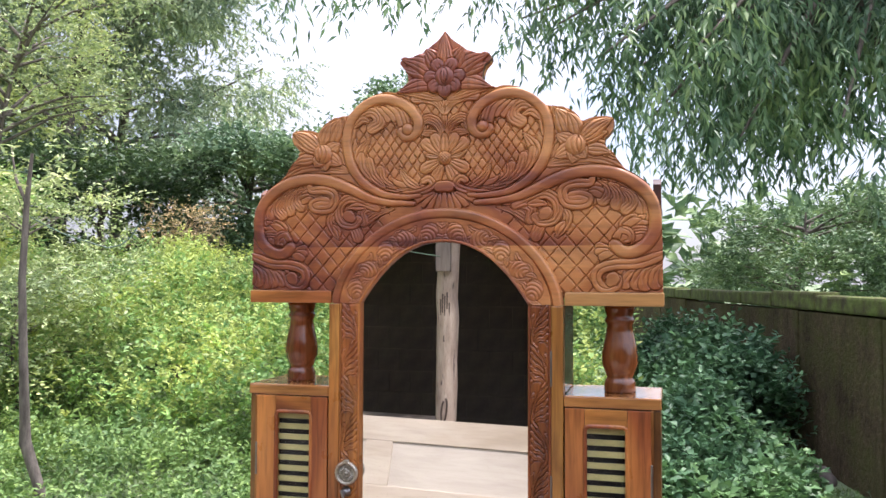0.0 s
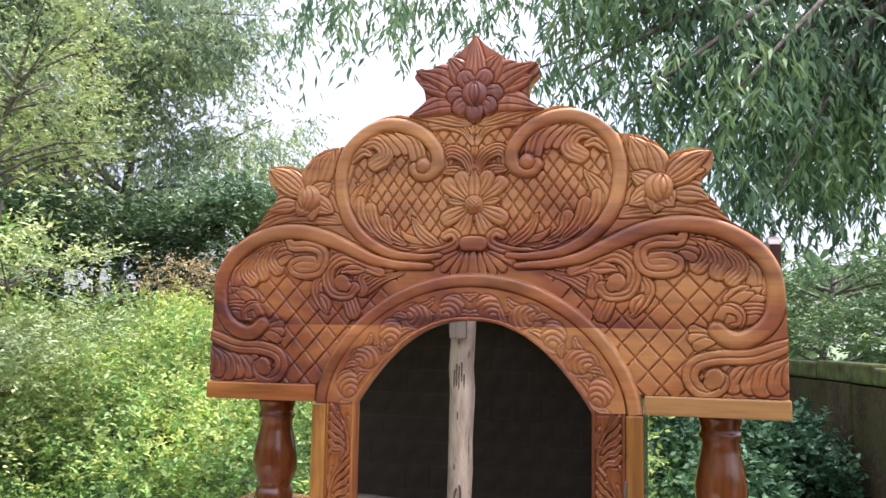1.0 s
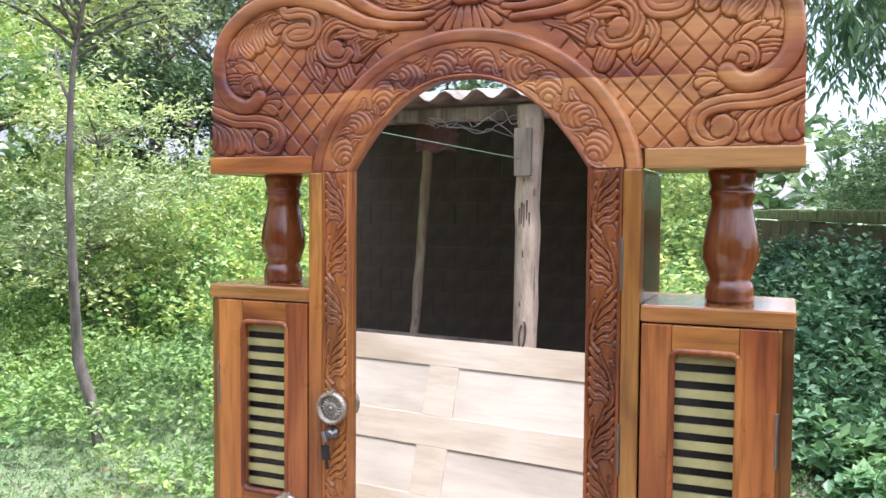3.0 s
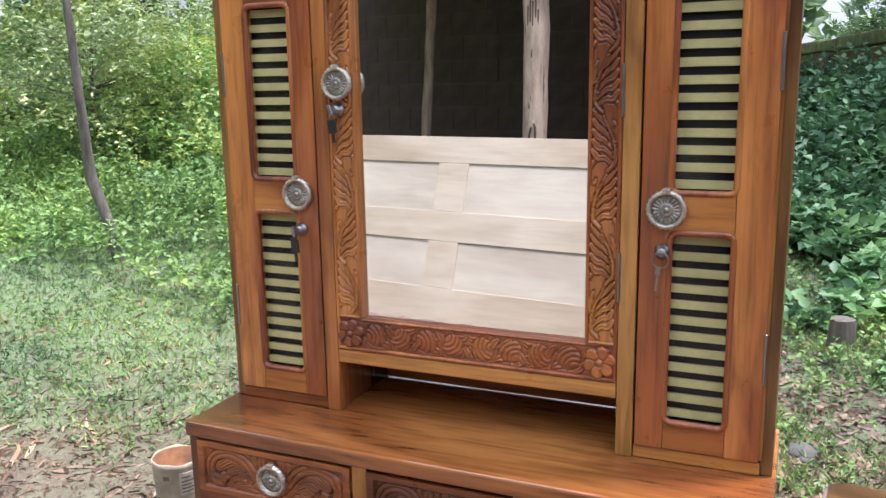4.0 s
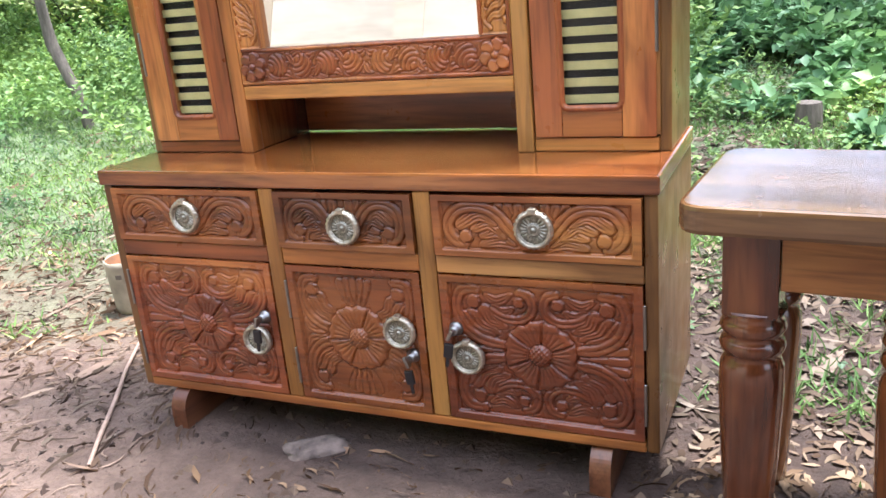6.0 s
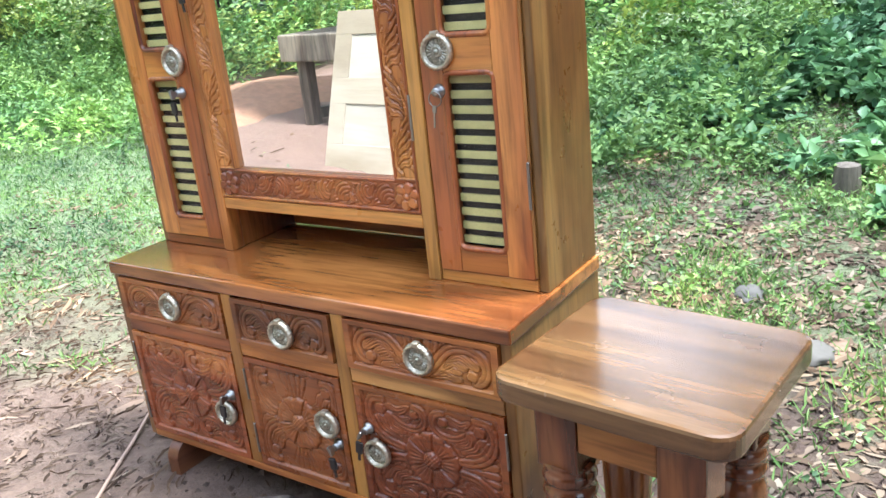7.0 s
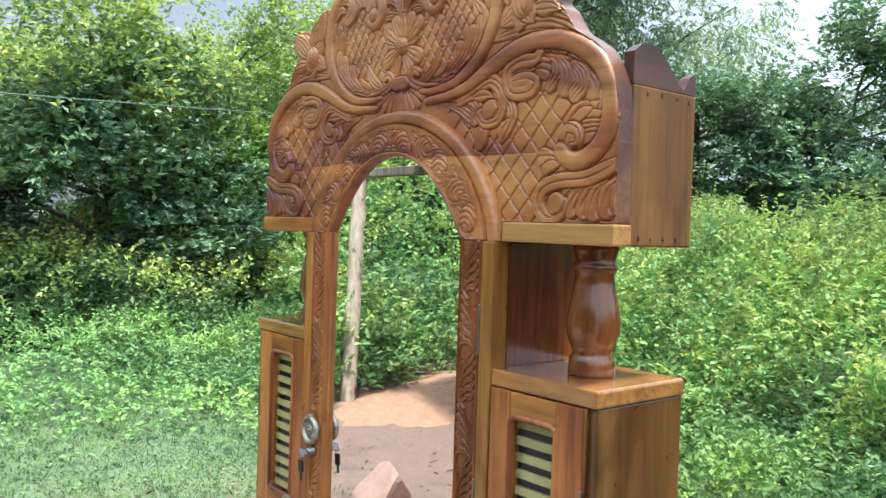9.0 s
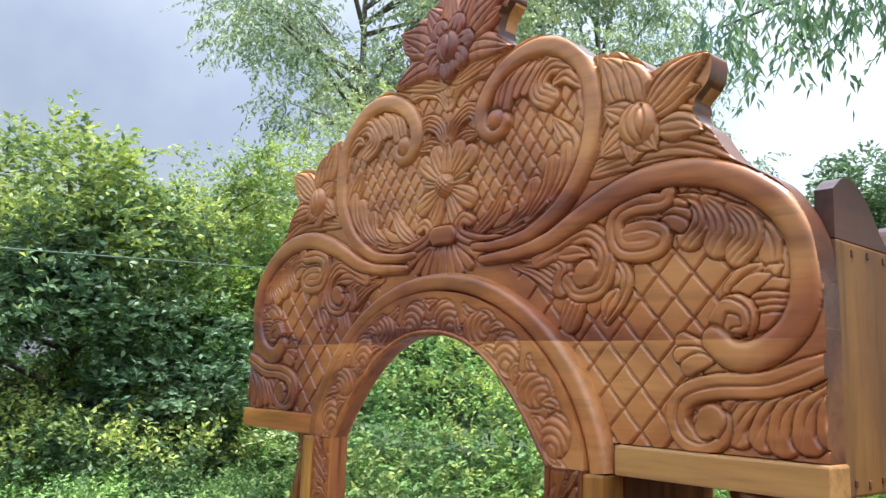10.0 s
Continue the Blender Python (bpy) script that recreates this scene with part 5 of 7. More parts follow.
def soil_mat():
    w = Mat("trodden_earth")
    v = w.mapped((1, 1, 1))
    big, mid, fine = w.noise(v, 0.9, 4, 0.6), w.noise(v, 6, 6, 0.65), w.noise(v, 60, 6, 0.7)
    soil = w.ramp(mid, [(0.30, (0.053, 0.034, 0.026)), (0.52, (0.100, 0.066, 0.051)), (0.75, (0.168, 0.115, 0.087))])
    dry_soil = w.ramp(mid, [(0.30, (0.112, 0.073, 0.054)), (0.52, (0.209, 0.141, 0.106)), (0.75, (0.337, 0.240, 0.181))])
    parts = w.n.new("ShaderNodeSeparateXYZ")
    w.l.new(v, parts.inputs[0])
    # darker towards +x: damp earth, plus the dresser's shade put into the soil colour
    damp_shade = w.n.new("ShaderNodeMath")
    damp_shade.operation = "MULTIPLY_ADD"
    damp_shade.inputs[1].default_value = 1.5
    w.l.new(big, damp_shade.inputs[0])
    w.l.new(parts.outputs["X"], damp_shade.inputs[2])
    soil = w.mix(w.ramp(damp_shade.outputs[0], [(0.0, 0.0), (0.75, 1.0)]), dry_soil, soil)
    soil = w.mix(0.55, soil, w.ramp(fine, [(0.3, 0.55), (0.55, 1.0), (0.75, 1.25)]), "MULTIPLY")
    moss = w.ramp(fine, [(0.3, (0.100, 0.160, 0.070)), (0.7, (0.230, 0.320, 0.160))])
    # distance from the trodden yard, broken up by noise
    sep = w.n.new("ShaderNodeSeparateXYZ")
    w.l.new(v, sep.inputs[0])

    def math_node(op, a, b):
        m = w.n.new("ShaderNodeMath")
        m.operation = op
        for s, val in ((m.inputs[0], a), (m.inputs[1], b)):
            if isinstance(val, (int, float)):
                s.default_value = val
            else:
                w.l.new(val, s)
        return m.outputs[0]

    away = math_node("ADD", math_node("MULTIPLY", sep.outputs["Y"], 0.9), math_node("MULTIPLY", math_node("ABSOLUTE", math_node("ADD", sep.outputs["X"], -0.1), 0), 0.55))
    away = math_node("ADD", away, math_node("MULTIPLY", math_node("SUBTRACT", big, 0.5), 3.0))
    away = math_node("ADD", away, math_node("MULTIPLY", math_node("SUBTRACT", mid, 0.5), 1.8))
    fac = w.ramp(math_node("MULTIPLY", math_node("SUBTRACT", away, 0.4), 0.45), [(0.1, 0.0), (0.9, 0.85)])
    # sandy red yard on the workshop side
    yard = w.ramp(math_node("ADD", math_node("MULTIPLY", math_node("ADD", sep.outputs["Y"], 1.2), -0.7), math_node("MULTIPLY", math_node("SUBTRACT", mid, 0.5), 0.6)), [(0.0, 0.0), (0.6, 0.85)])
    sandy = w.mix(0.6, (0.26, 0.165, 0.125), w.ramp(fine, [(0.3, 0.7), (0.7, 1.2)]), "MULTIPLY")
    # the yard ends where the bushes begin
    inside = w.ramp(math_node("MULTIPLY", math_node("ADD", sep.outputs["X"], 5.6), 0.8), [(0.0, 0.0), (0.9, 1.0)])
    w.colour(w.mix(math_node("MULTIPLY", yard, inside), w.mix(inside, w.mix(0.7, (0.060, 0.105, 0.036), w.ramp(fine, [(0.3, 0.6), (0.7, 1.3)]), "MULTIPLY"), w.mix(fac, soil, moss)), sandy))
    w.bump(math_node("ADD", fine, math_node("MULTIPLY", mid, 2.0)), 0.9, 0.020)
    return w.put(Roughness=0.92).m


ground = mesh_part("ground", np.stack([GXX, GYY, GZZ], -1).reshape(-1, 3), quads.tolist(), soil_mat(), None, "brown trodden earth that turns to grass", smooth=True)
tagged(ground, "", "ground", "", "structure")


# ---- foliage tools ----
def leaf_mat(name, stops, rough=0.5, through_light=0.22):
    w = Mat(name)
    own = w.n.new("ShaderNodeMath")
    own.operation = "MULTIPLY_ADD"
    own.inputs[1].default_value, own.inputs[2].default_value = 0.75, 0.08
    w.l.new(w.by_island(), own.inputs[0])
    base = w.ramp(own.outputs[0], stops)
    # whole sprays are older and bluish, or young and yellowish
    base = w.mix(0.8, base, w.ramp(w.noise(w.mapped((1, 1, 1)), 1.1, 3, 0.55), [(0.36, (0.50, 0.60, 0.66)), (0.50, (1.02, 1.04, 1.00)), (0.64, (1.38, 1.28, 0.98))]), "MULTIPLY")
    base = w.mix(0.6, base, w.ramp(w.noise(w.mapped((1, 1, 1)), 5.0, 3, 0.6), [(0.36, (0.66, 0.70, 0.72)), (0.64, (1.38, 1.32, 1.15))]), "MULTIPLY")
    w.colour(base)
    w.put(Roughness=rough, Specular_IOR_Level=0.35 if rough < 0.6 else 0.15)
    tr, mx = w.n.new("ShaderNodeBsdfTranslucent"), w.n.new("ShaderNodeMixShader")
    w.l.new(base, tr.inputs["Color"])
    mx.inputs[0].default_value = through_light
    w.l.new(w.p.outputs[0], mx.inputs[1])
    w.l.new(tr.outputs[0], mx.inputs[2])
    w.l.new(mx.outputs[0], w.n["Material Output"].inputs["Surface"])
    return w.m


def unit(a):
    return a / (np.linalg.norm(a, axis=-1, keepdims=True) + 1e-9)


def leaf_mesh(name, at, axis, long, wide, material, parent=None, seed=1, fold=0.25, droop=0.0):
    """Many small leaves, each two triangles folded along the midrib."""
    r = np.random.default_rng(seed)
    n = len(at)
    axis = unit(axis)
    flat = unit(np.cross(axis, unit(r.normal(size=(n, 3)) * 0.5 + (0, 0, 1.0))))
    up = unit(np.cross(flat, axis))
    long = (np.ones(n) * long) * r.uniform(0.65, 1.25, n)
    wide = (np.ones(n) * wide) * r.uniform(0.7, 1.2, n)
    mid = at + axis * (long * 0.42)[:, None]
    tip = at + axis * long[:, None]
    tip[:, 2] -= droop * long
    lift_edge = up * (wide * fold)[:, None]
    v = np.stack([at, mid + flat * (wide / 2)[:, None] + lift_edge, tip, mid - flat * (wide / 2)[:, None] + lift_edge], 1).reshape(-1, 3)
    k = np.arange(n)[:, None] * 4
    tri = np.concatenate([k + [0, 1, 2], k + [0, 2, 3]], 1).reshape(-1, 3)
    me = bpy.data.meshes.new(name)
    me.vertices.add(len(v))
    me.vertices.foreach_set("co", v.ravel())
    me.loops.add(tri.size)
    me.loops.foreach_set("vertex_index", tri.ravel().astype(np.int32))
    me.polygons.add(len(tri))
    me.polygons.foreach_set("loop_start", np.arange(0, tri.size, 3, dtype=np.int32))
    me.update(calc_edges=True)
    me.materials.append(material)
    ob = new(name, me)
    ob.parent = parent
    return ob


def shoots(base, way, long, per, seed, spread=0.8, sag=0.15, start=0.15):
    """Leaf places and axes along many twigs."""
    r = np.random.default_rng(seed)
    n = len(base)
    way = unit(way)
    long = np.ones(n) * long * r.uniform(0.6, 1.3, n)
    t = (np.arange(per)[None] + r.uniform(0, 1, (n, per))) / per
    t = start + (1 - start) * t
    at = base[:, None] + way[:, None] * (long[:, None] * t)[..., None]
    at[..., 2] -= sag * long[:, None] * t**2
    axis = way[:, None] * 0.40 + r.normal(size=(n, per, 3)) * (spread, spread, spread * 0.35)
    return at.reshape(-1, 3), axis.reshape(-1, 3)


def tube(points, radii, steps=7):
    """Verts and faces of a tapering limb."""
    p = np.array(points, float)
    t = unit(np.gradient(p, axis=0))
    a = unit(np.cross(t, (0.3, 0.9, 0.31)))
    b = np.cross(t, a)
    ang = np.linspace(0, 2 * np.pi, steps, endpoint=False)
    v = (p[:, None] + np.array(radii)[:, None, None] * (a[:, None] * np.cos(ang)[None, :, None] + b[:, None] * np.sin(ang)[None, :, None])).reshape(-1, 3)
    f = [(k * steps + j, k * steps + (j + 1) % steps, (k + 1) * steps + (j + 1) % steps, (k + 1) * steps + j) for k in range(len(p) - 1) for j in range(steps)]
    return v.tolist(), f


def limbs(paths, steps=7):
    verts, faces = [], []
    for pts, radii in paths:
        v, f = tube(pts, radii, steps)
        faces += [tuple(i + len(verts) for i in q) for q in f]
        verts += v
    return verts, faces


def bark_mat():
    w = Mat("bark")
    v = w.mapped((1, 1, 0.25))
    f = w.noise(v, 24, 6, 0.65)
    w.colour(w.ramp(f, [(0.3, (0.055, 0.045, 0.036)), (0.6, (0.17, 0.145, 0.12)), (0.8, (0.27, 0.24, 0.20))]))
    w.bump(f, 0.6, 0.01)
    return w.put(Roughness=0.9).m


bark = bark_mat()
leaf_bright = leaf_mat("bright_weed_leaf", [(0.0, (0.295, 0.385, 0.115)), (0.5, (0.385, 0.470, 0.140)), (0.85, (0.465, 0.525, 0.175)), (1.0, (0.560, 0.560, 0.225))], 0.55, 0.34)
leaf_weed = leaf_mat("green_weed_leaf", [(0.0, (0.173, 0.321, 0.111)), (0.5, (0.273, 0.452, 0.150)), (0.85, (0.378, 0.540, 0.194)), (1.0, (0.537, 0.627, 0.275))], 0.55, 0.30)
leaf_low = leaf_mat("low_weed_leaf", [(0.0, (0.110, 0.205, 0.070)), (0.5, (0.185, 0.300, 0.098)), (0.85, (0.270, 0.385, 0.128)), (1.0, (0.380, 0.450, 0.180))], 0.55, 0.30)
leaf_mid = leaf_mat("mid_green_leaf", [(0.0, (0.088, 0.157, 0.074)), (0.6, (0.151, 0.239, 0.115)), (1.0, (0.252, 0.333, 0.180))], 0.45)
leaf_cool = leaf_mat("shaded_nettle_leaf", [(0.0, (0.052, 0.122, 0.065)), (0.6, (0.105, 0.215, 0.105)), (1.0, (0.210, 0.345, 0.185))], 0.45)
leaf_broad = leaf_mat("broad_weed_leaf", [(0.0, (0.085, 0.185, 0.090)), (0.5, (0.165, 0.310, 0.145)), (0.85, (0.255, 0.415, 0.200)), (1.0, (0.360, 0.490, 0.260))], 0.42, 0.28)
leaf_far = leaf_mat("far_tree_leaf", [(0.0, (0.090, 0.165, 0.092)), (0.6, (0.190, 0.290, 0.160)), (1.0, (0.360, 0.460, 0.280))], 0.45)
leaf_grey = leaf_mat("grey_green_leaf", [(0.0, (0.240, 0.320, 0.200)), (0.6, (0.390, 0.480, 0.305)), (1.0, (0.540, 0.590, 0.430))], 0.5)
leaf_hang = leaf_mat("hanging_leaf", [(0.0, (0.085, 0.165, 0.101)), (0.55, (0.170, 0.280, 0.162)), (0.92, (0.290, 0.400, 0.216)), (1.0, (0.460, 0.470, 0.176))], 0.36, 0.38)
leaf_lime = leaf_mat("lime_leaf", [(0.0, (0.270, 0.360, 0.162)), (0.6, (0.430, 0.510, 0.236)), (1.0, (0.580, 0.580, 0.365))], 0.5)
leaf_dark = leaf_mat("dark_leaf", [(0.0, (0.028, 0.058, 0.027)), (0.6, (0.062, 0.110, 0.047)), (1.0, (0.146, 0.208, 0.082))], 0.45)


def tree(name, label, at, tall, crown_low, radius, leaf, n, per, long, wide, seed, hang=0.0, trunk=0.12, twig=0.45, squash=1.0, lean=(0, 0), sunlit_top=False):
    """Tapered trunk, forking limbs and a crown of leafy twigs with gaps."""
    r = np.random.default_rng(seed)
    x, y = at
    z = float(lift(x, y))
    ob = thing(name, label, "tree", (x, y, z - 0.02), 0, {"leafy_tree": "leafy trees round the yard", "tall_tree": "tall pale trees"}.get(name, ""))
    paths = []
    knots = [np.array([lean[0] * q + 0.06 * radius * math.sin(5 * q + seed), lean[1] * q + 0.06 * radius * math.cos(4 * q + seed), tall * 0.86 * q]) for q in np.linspace(0, 1, 8)]
    paths.append((knots, np.linspace(trunk, trunk * 0.18, 8)))
    clumps = []
    for k in range(26):
        q = r.uniform(crown_low / tall * 0.8, 0.84)
        o = np.array([np.interp(q / 0.86, np.linspace(0, 1, 8), np.array(knots)[:, j]) for j in range(3)])
        a, reach = r.uniform(0, 2 * math.pi), radius * r.uniform(0.55, 1.0) * (1 - 0.45 * max(0, q - 0.5))
        e = o + np.array([math.cos(a) * reach, math.sin(a) * reach * squash, tall * r.uniform(0.04, 0.16)])
        m = (o + e) / 2 + np.array([0, 0, 0.08 * reach])
        paths.append(([o, m, e], [trunk * 0.34, trunk * 0.2, trunk * 0.06]))
        clumps += [(e, 0.29), (m * 0.45 + e * 0.55, 0.24)]
    clumps.append((knots[-1] + np.array([0, 0, tall * 0.05]), 0.4))
    v, f = limbs(paths, 6)
    mesh_part("trunk", v, f, bark, ob, smooth=True)
    pick = r.integers(0, len(clumps), n)
    centre = np.array([clumps[i][0] for i in pick])
    size = np.array([clumps[i][1] for i in pick]) * radius
    base = centre + unit(r.normal(size=(n, 3))) * (size * r.uniform(0.25, 1.0, n) ** 0.5)[:, None] * (1, squash, 0.50 if hang else 0.36)
    base[:, 2] = np.maximum(base[:, 2], crown_low * r.uniform(0.75, 1.1, n))
    way = unit(base - centre) * 0.8 + r.normal(size=(n, 3)) * 0.4 + (0, 0, 0.25)
    way[:, 2] -= hang * 2.2
    p, ax = shoots(base, way, twig, per, seed + 1, 0.75 - 0.35 * hang, 0.2)
    if hang:
        ax[:, 2] -= hang * 1.6
    if sunlit_top:
        # brighter yellowish leaves on the crown's upper side: sunlight put into the leaf colour
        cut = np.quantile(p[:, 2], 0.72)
        lit = (p[:, 2] + r.normal(0, 0.12 * tall, len(p)) > cut) & (r.uniform(0, 1, len(p)) < 0.8)
        leaf_mesh("sunlit_leaves", p[lit], ax[lit], long, wide, leaf_bright, ob, seed + 3)
        p, ax = p[~lit], ax[~lit]
    leaf_mesh("crown", p, ax, long, wide, leaf, ob, seed + 2)
    return ob


def scatter(n, x0, x1, y0, y1, seed, keep=None):
    r = np.random.default_rng(seed)
    p = np.stack([r.uniform(x0, x1, n), r.uniform(y0, y1, n)], 1)
    return p[keep(p[:, 0], p[:, 1], r)] if keep else p


def thicket(name, label, p, top, leaf, per, long, wide, seed, spread=0.75, upright=1.0, category="bushes", low=0.05, twig=0.35, tips=0.0):
    """Leafy shoots over an area, as one mass of undergrowth."""
    r = np.random.default_rng(seed)
    n = len(p)
    z0 = lift(p[:, 0], p[:, 1])
    tops = top(p[:, 0], p[:, 1]) if callable(top) else np.ones(n) * top
    h = low + (tops - low - twig * 0.6).clip(0) * r.uniform(0, 1, n) ** 0.55
    if tips:
        h = (tops - twig * 0.5 - tips * r.uniform(0, 1, n)).clip(0.05)
    base = np.stack([p[:, 0], p[:, 1], z0 + h], 1)
    way = r.normal(size=(n, 3)) * 0.6 + (0, 0, upright)
    at, ax = shoots(base, way, twig, per, seed + 1, spread, 0.25, 0.0)
    at[:, 2] = np.maximum(at[:, 2], lift(at[:, 0], at[:, 1]) + 0.005)
    return tagged(leaf_mesh(name, at, ax, long, wide, leaf, None, seed + 2), label, category, "", "stuff")


# ---- undergrowth ----
def mounds(seed, n, x0, x1, y0, y1, small, large):
    """Rounded shrubs of uneven size: a function that gives their height above the mean."""
    r = np.random.default_rng(seed)
    cx, cy, cr = r.uniform(x0, x1, n), r.uniform(y0, y1, n), r.uniform(small, large, n)

    def height(x, y):
        d2 = ((x[:, None] - cx) ** 2 + (y[:, None] - cy) ** 2) / cr**2
        return (cr * 0.95 * np.sqrt(np.maximum(0, 1 - d2))).max(1)
    return height


shrubs = mounds(9, 130, -10.5, 0.8, 3.6, 8.8, 0.30, 0.75)
tufts = mounds(10, 160, -10.5, 0.8, 1.5, 5.0, 0.14, 0.34)


def hedge_top(x, y):
    return np.clip(0.16 + 0.48 * (y - 4.0 + 0.10 * np.clip(-x - 2, 0, 9)), 0.12, 0.85) + 1.45 * shrubs(x, y)


p = scatter(12000, -9.5, 0.35, 3.6, 8.6, 11)
thicket("hedge_bushes", "dense green bushes at the edge of the yard", p, hedge_top, leaf_weed, 9, 0.056, 0.032, 12, twig=0.26)
p = scatter(13000, -9.5, 0.35, 3.6, 8.6, 14, lambda x, y, r: shrubs(x, y) > 0.10 + 0.22 * r.uniform(0, 1, len(x)))
# the brighter leaf colour on the hedge tops stands in for sun on them
thicket("hedge_shoots", "yellow-green shoots coloured as sunlit tops of the bushes", p, lambda x, y: hedge_top(x, y) + 0.06, leaf_bright, 9, 0.050, 0.025, 15, tips=0.45, twig=0.26)
p = scatter(10000, -9.0, 0.4, 1.6, 4.6, 17, lambda x, y, r: (y > 1.95 + 0.45 * np.sin(x * 1.3) - 0.12 * np.clip(-x - 3, 0, 4) + r.normal(0, 0.25, len(x))) & (np.hypot((x + 2.35) / 0.40, (y - 2.25) / 0.20) > 0.85 + 0.3 * r.uniform(0, 1, len(x))))
thicket("low_weeds", "low bright weeds in front of the hedge", p, lambda x, y: 0.12 + 0.10 * np.clip(y - 2.0, 0, 3) + 0.20 * np.exp(-((x + 2.9) / 1.1) ** 2 - ((y - 2.0) / 0.7) ** 2) + tufts(x, y), leaf_low, 9, 0.046, 0.024, 18, twig=0.20, category="weeds")
p = scatter(5500, -10.5, -3.2, -3.2, 2.6, 20, lambda x, y, r: (-x > 3.6 + 0.5 * np.sin(y * 2) + r.normal(0, 0.3, len(x))) & ((y > -1.6) | (x < -6.0)))
thicket("meadow_weeds", "lush low weeds over the meadow", p, lambda x, y: 0.18 + 0.09 * np.clip(-x - 4, 0, 4) + 0.05 * np.sin(x * 3 + y * 4), leaf_weed, 9, 0.050, 0.026, 21, twig=0.22, category="weeds")
def by_wall(x, y, r):
    n = r.normal(0, 0.08, len(x))
    clear = 1.70 - 0.1625 * (y - 4.2) - x > np.abs(n)
    return clear & (x > np.where(y < 4.6, 0.74, 0.45) + n) & ((x < 1.24 - 0.12 * (y - 4.2) + n) | (y > 4.35 + n) | (np.hypot((x - 1.27) / 0.27, (y - 3.70) / 0.20) < 1 + n))


def nettle_top(x, y):
    h = np.clip(0.12 + 0.34 * (y - 2.4), 0.10, 0.98)
    h *= np.where(y > 4.35, 1.0, np.clip(1.9 - 1.0 * x, 0.45, 1))
    return h * (0.78 + 0.32 * np.sin(x * 5.3 + 1.1 * np.sin(y * 3.1)) * np.sin(y * 4.1 + x))


p = scatter(8500, 0.45, 1.95, 2.9, 7.5, 24, by_wall)
thicket("nettles", "shaded broad-leaved nettles growing along the old wall", p, nettle_top, leaf_cool, 8, 0.064, 0.044, 25, 0.8, 0.9, "weeds", twig=0.24)
p = scatter(1500, 0.35, 2.2, 0.9, 3.2, 27, lambda x, y, r: r.uniform(0, 1, len(x)) < 0.25 + 0.3 * (y - 1.1))
thicket("low_nettles", "scattered young weeds among dead leaves", p, 0.10, leaf_low, 7, 0.026, 0.018, 28, 0.9, 0.8, "weeds", 0.01, 0.09)
p = scatter(3600, -0.35, 1.3, 2.1, 5.0, 36, lambda x, y, r: (y > 2.35 + 0.35 * np.sin(x * 5.0 + 1.0) + r.normal(0, 0.12, len(x))) & (np.hypot((x - 0.60) / 0.26, (y - 2.55) / 0.40) > 0.8 + 0.3 * r.uniform(0, 1, len(x))))
p = np.concatenate([p, scatter(300, 0.78, 1.15, 1.58, 1.90, 37, lambda x, y, r: np.hypot((x - 1.02) / 0.13, (y - 1.70) / 0.10) < r.uniform(0.2, 1.1, len(x)))[:34]])
thicket("broad_weeds", "low broad-leaved bluish green weeds beside the wall", p, lambda x, y: np.clip(0.02 + 0.13 * np.clip(y - 1.9, 0, 2.0) + 0.06 * np.sin(x * 7 + y * 5), 0.02, 0.5), leaf_broad, 5, 0.078, 0.056, 38, 1.0, 0.7, "weeds", 0.02, 0.12)


far_shrubs = mounds(21, 90, -12.0, -5.5, -3.0, 5.5, 0.35, 0.85)
p = scatter(8000, -12.0, -6.0, -3.0, 5.5, 22, lambda x, y, r: (-x > 6.9 + 0.4 * np.sin(y * 1.7)) & (r.uniform(0, 1, len(x)) < 0.9))
thicket("meadow_bushes", "lush leafy bushes at the far side of the meadow", p, lambda x, y: 0.30 + 0.12 * np.clip(-x - 7, 0, 4) + far_shrubs(x, y), leaf_mid, 9, 0.070, 0.040, 23)
p = scatter(4200, -12.0, -6.0, -3.0, 5.5, 26, lambda x, y, r: (-x > 6.8 + 0.4 * np.sin(y * 1.7)))
thicket("meadow_shoots", "light green shoots on the meadow bushes", p, lambda x, y: 0.38 + 0.12 * np.clip(-x - 7, 0, 4) + far_shrubs(x, y), leaf_bright, 9, 0.066, 0.036, 29, tips=0.22)


def grassy(x, y, r):
    d = 0.9 * y + 0.55 * np.abs(x - 0.1) - np.where(x > 0.3, 0.9, 0.0) - 0.35 * np.exp(-((x + 1.2) / 1.3) ** 2)
    patch = np.sin(x * 2.1 + 1.3 * np.sin(y * 1.7)) + np.sin(y * 2.7 + x * 0.9)
    fine = np.sin(x * 6.3 + 2 * np.sin(y * 3.1)) * np.sin(y * 5.7 + 1.5 * np.sin(x * 4.3))
    tuft = np.exp(-((x + 1.18) / 0.13) ** 2 - ((y - 0.14) / 0.09) ** 2) + np.exp(-((x + 1.36) / 0.16) ** 2 - ((y - 0.04) / 0.07) ** 2)
    return (d + np.where(x < -0.3, 0.22, 0.0) + 0.45 * patch + 0.50 * fine + 1.3 * tuft + r.normal(0, 0.32, len(x)) > 0.95) & (y > -2.2)


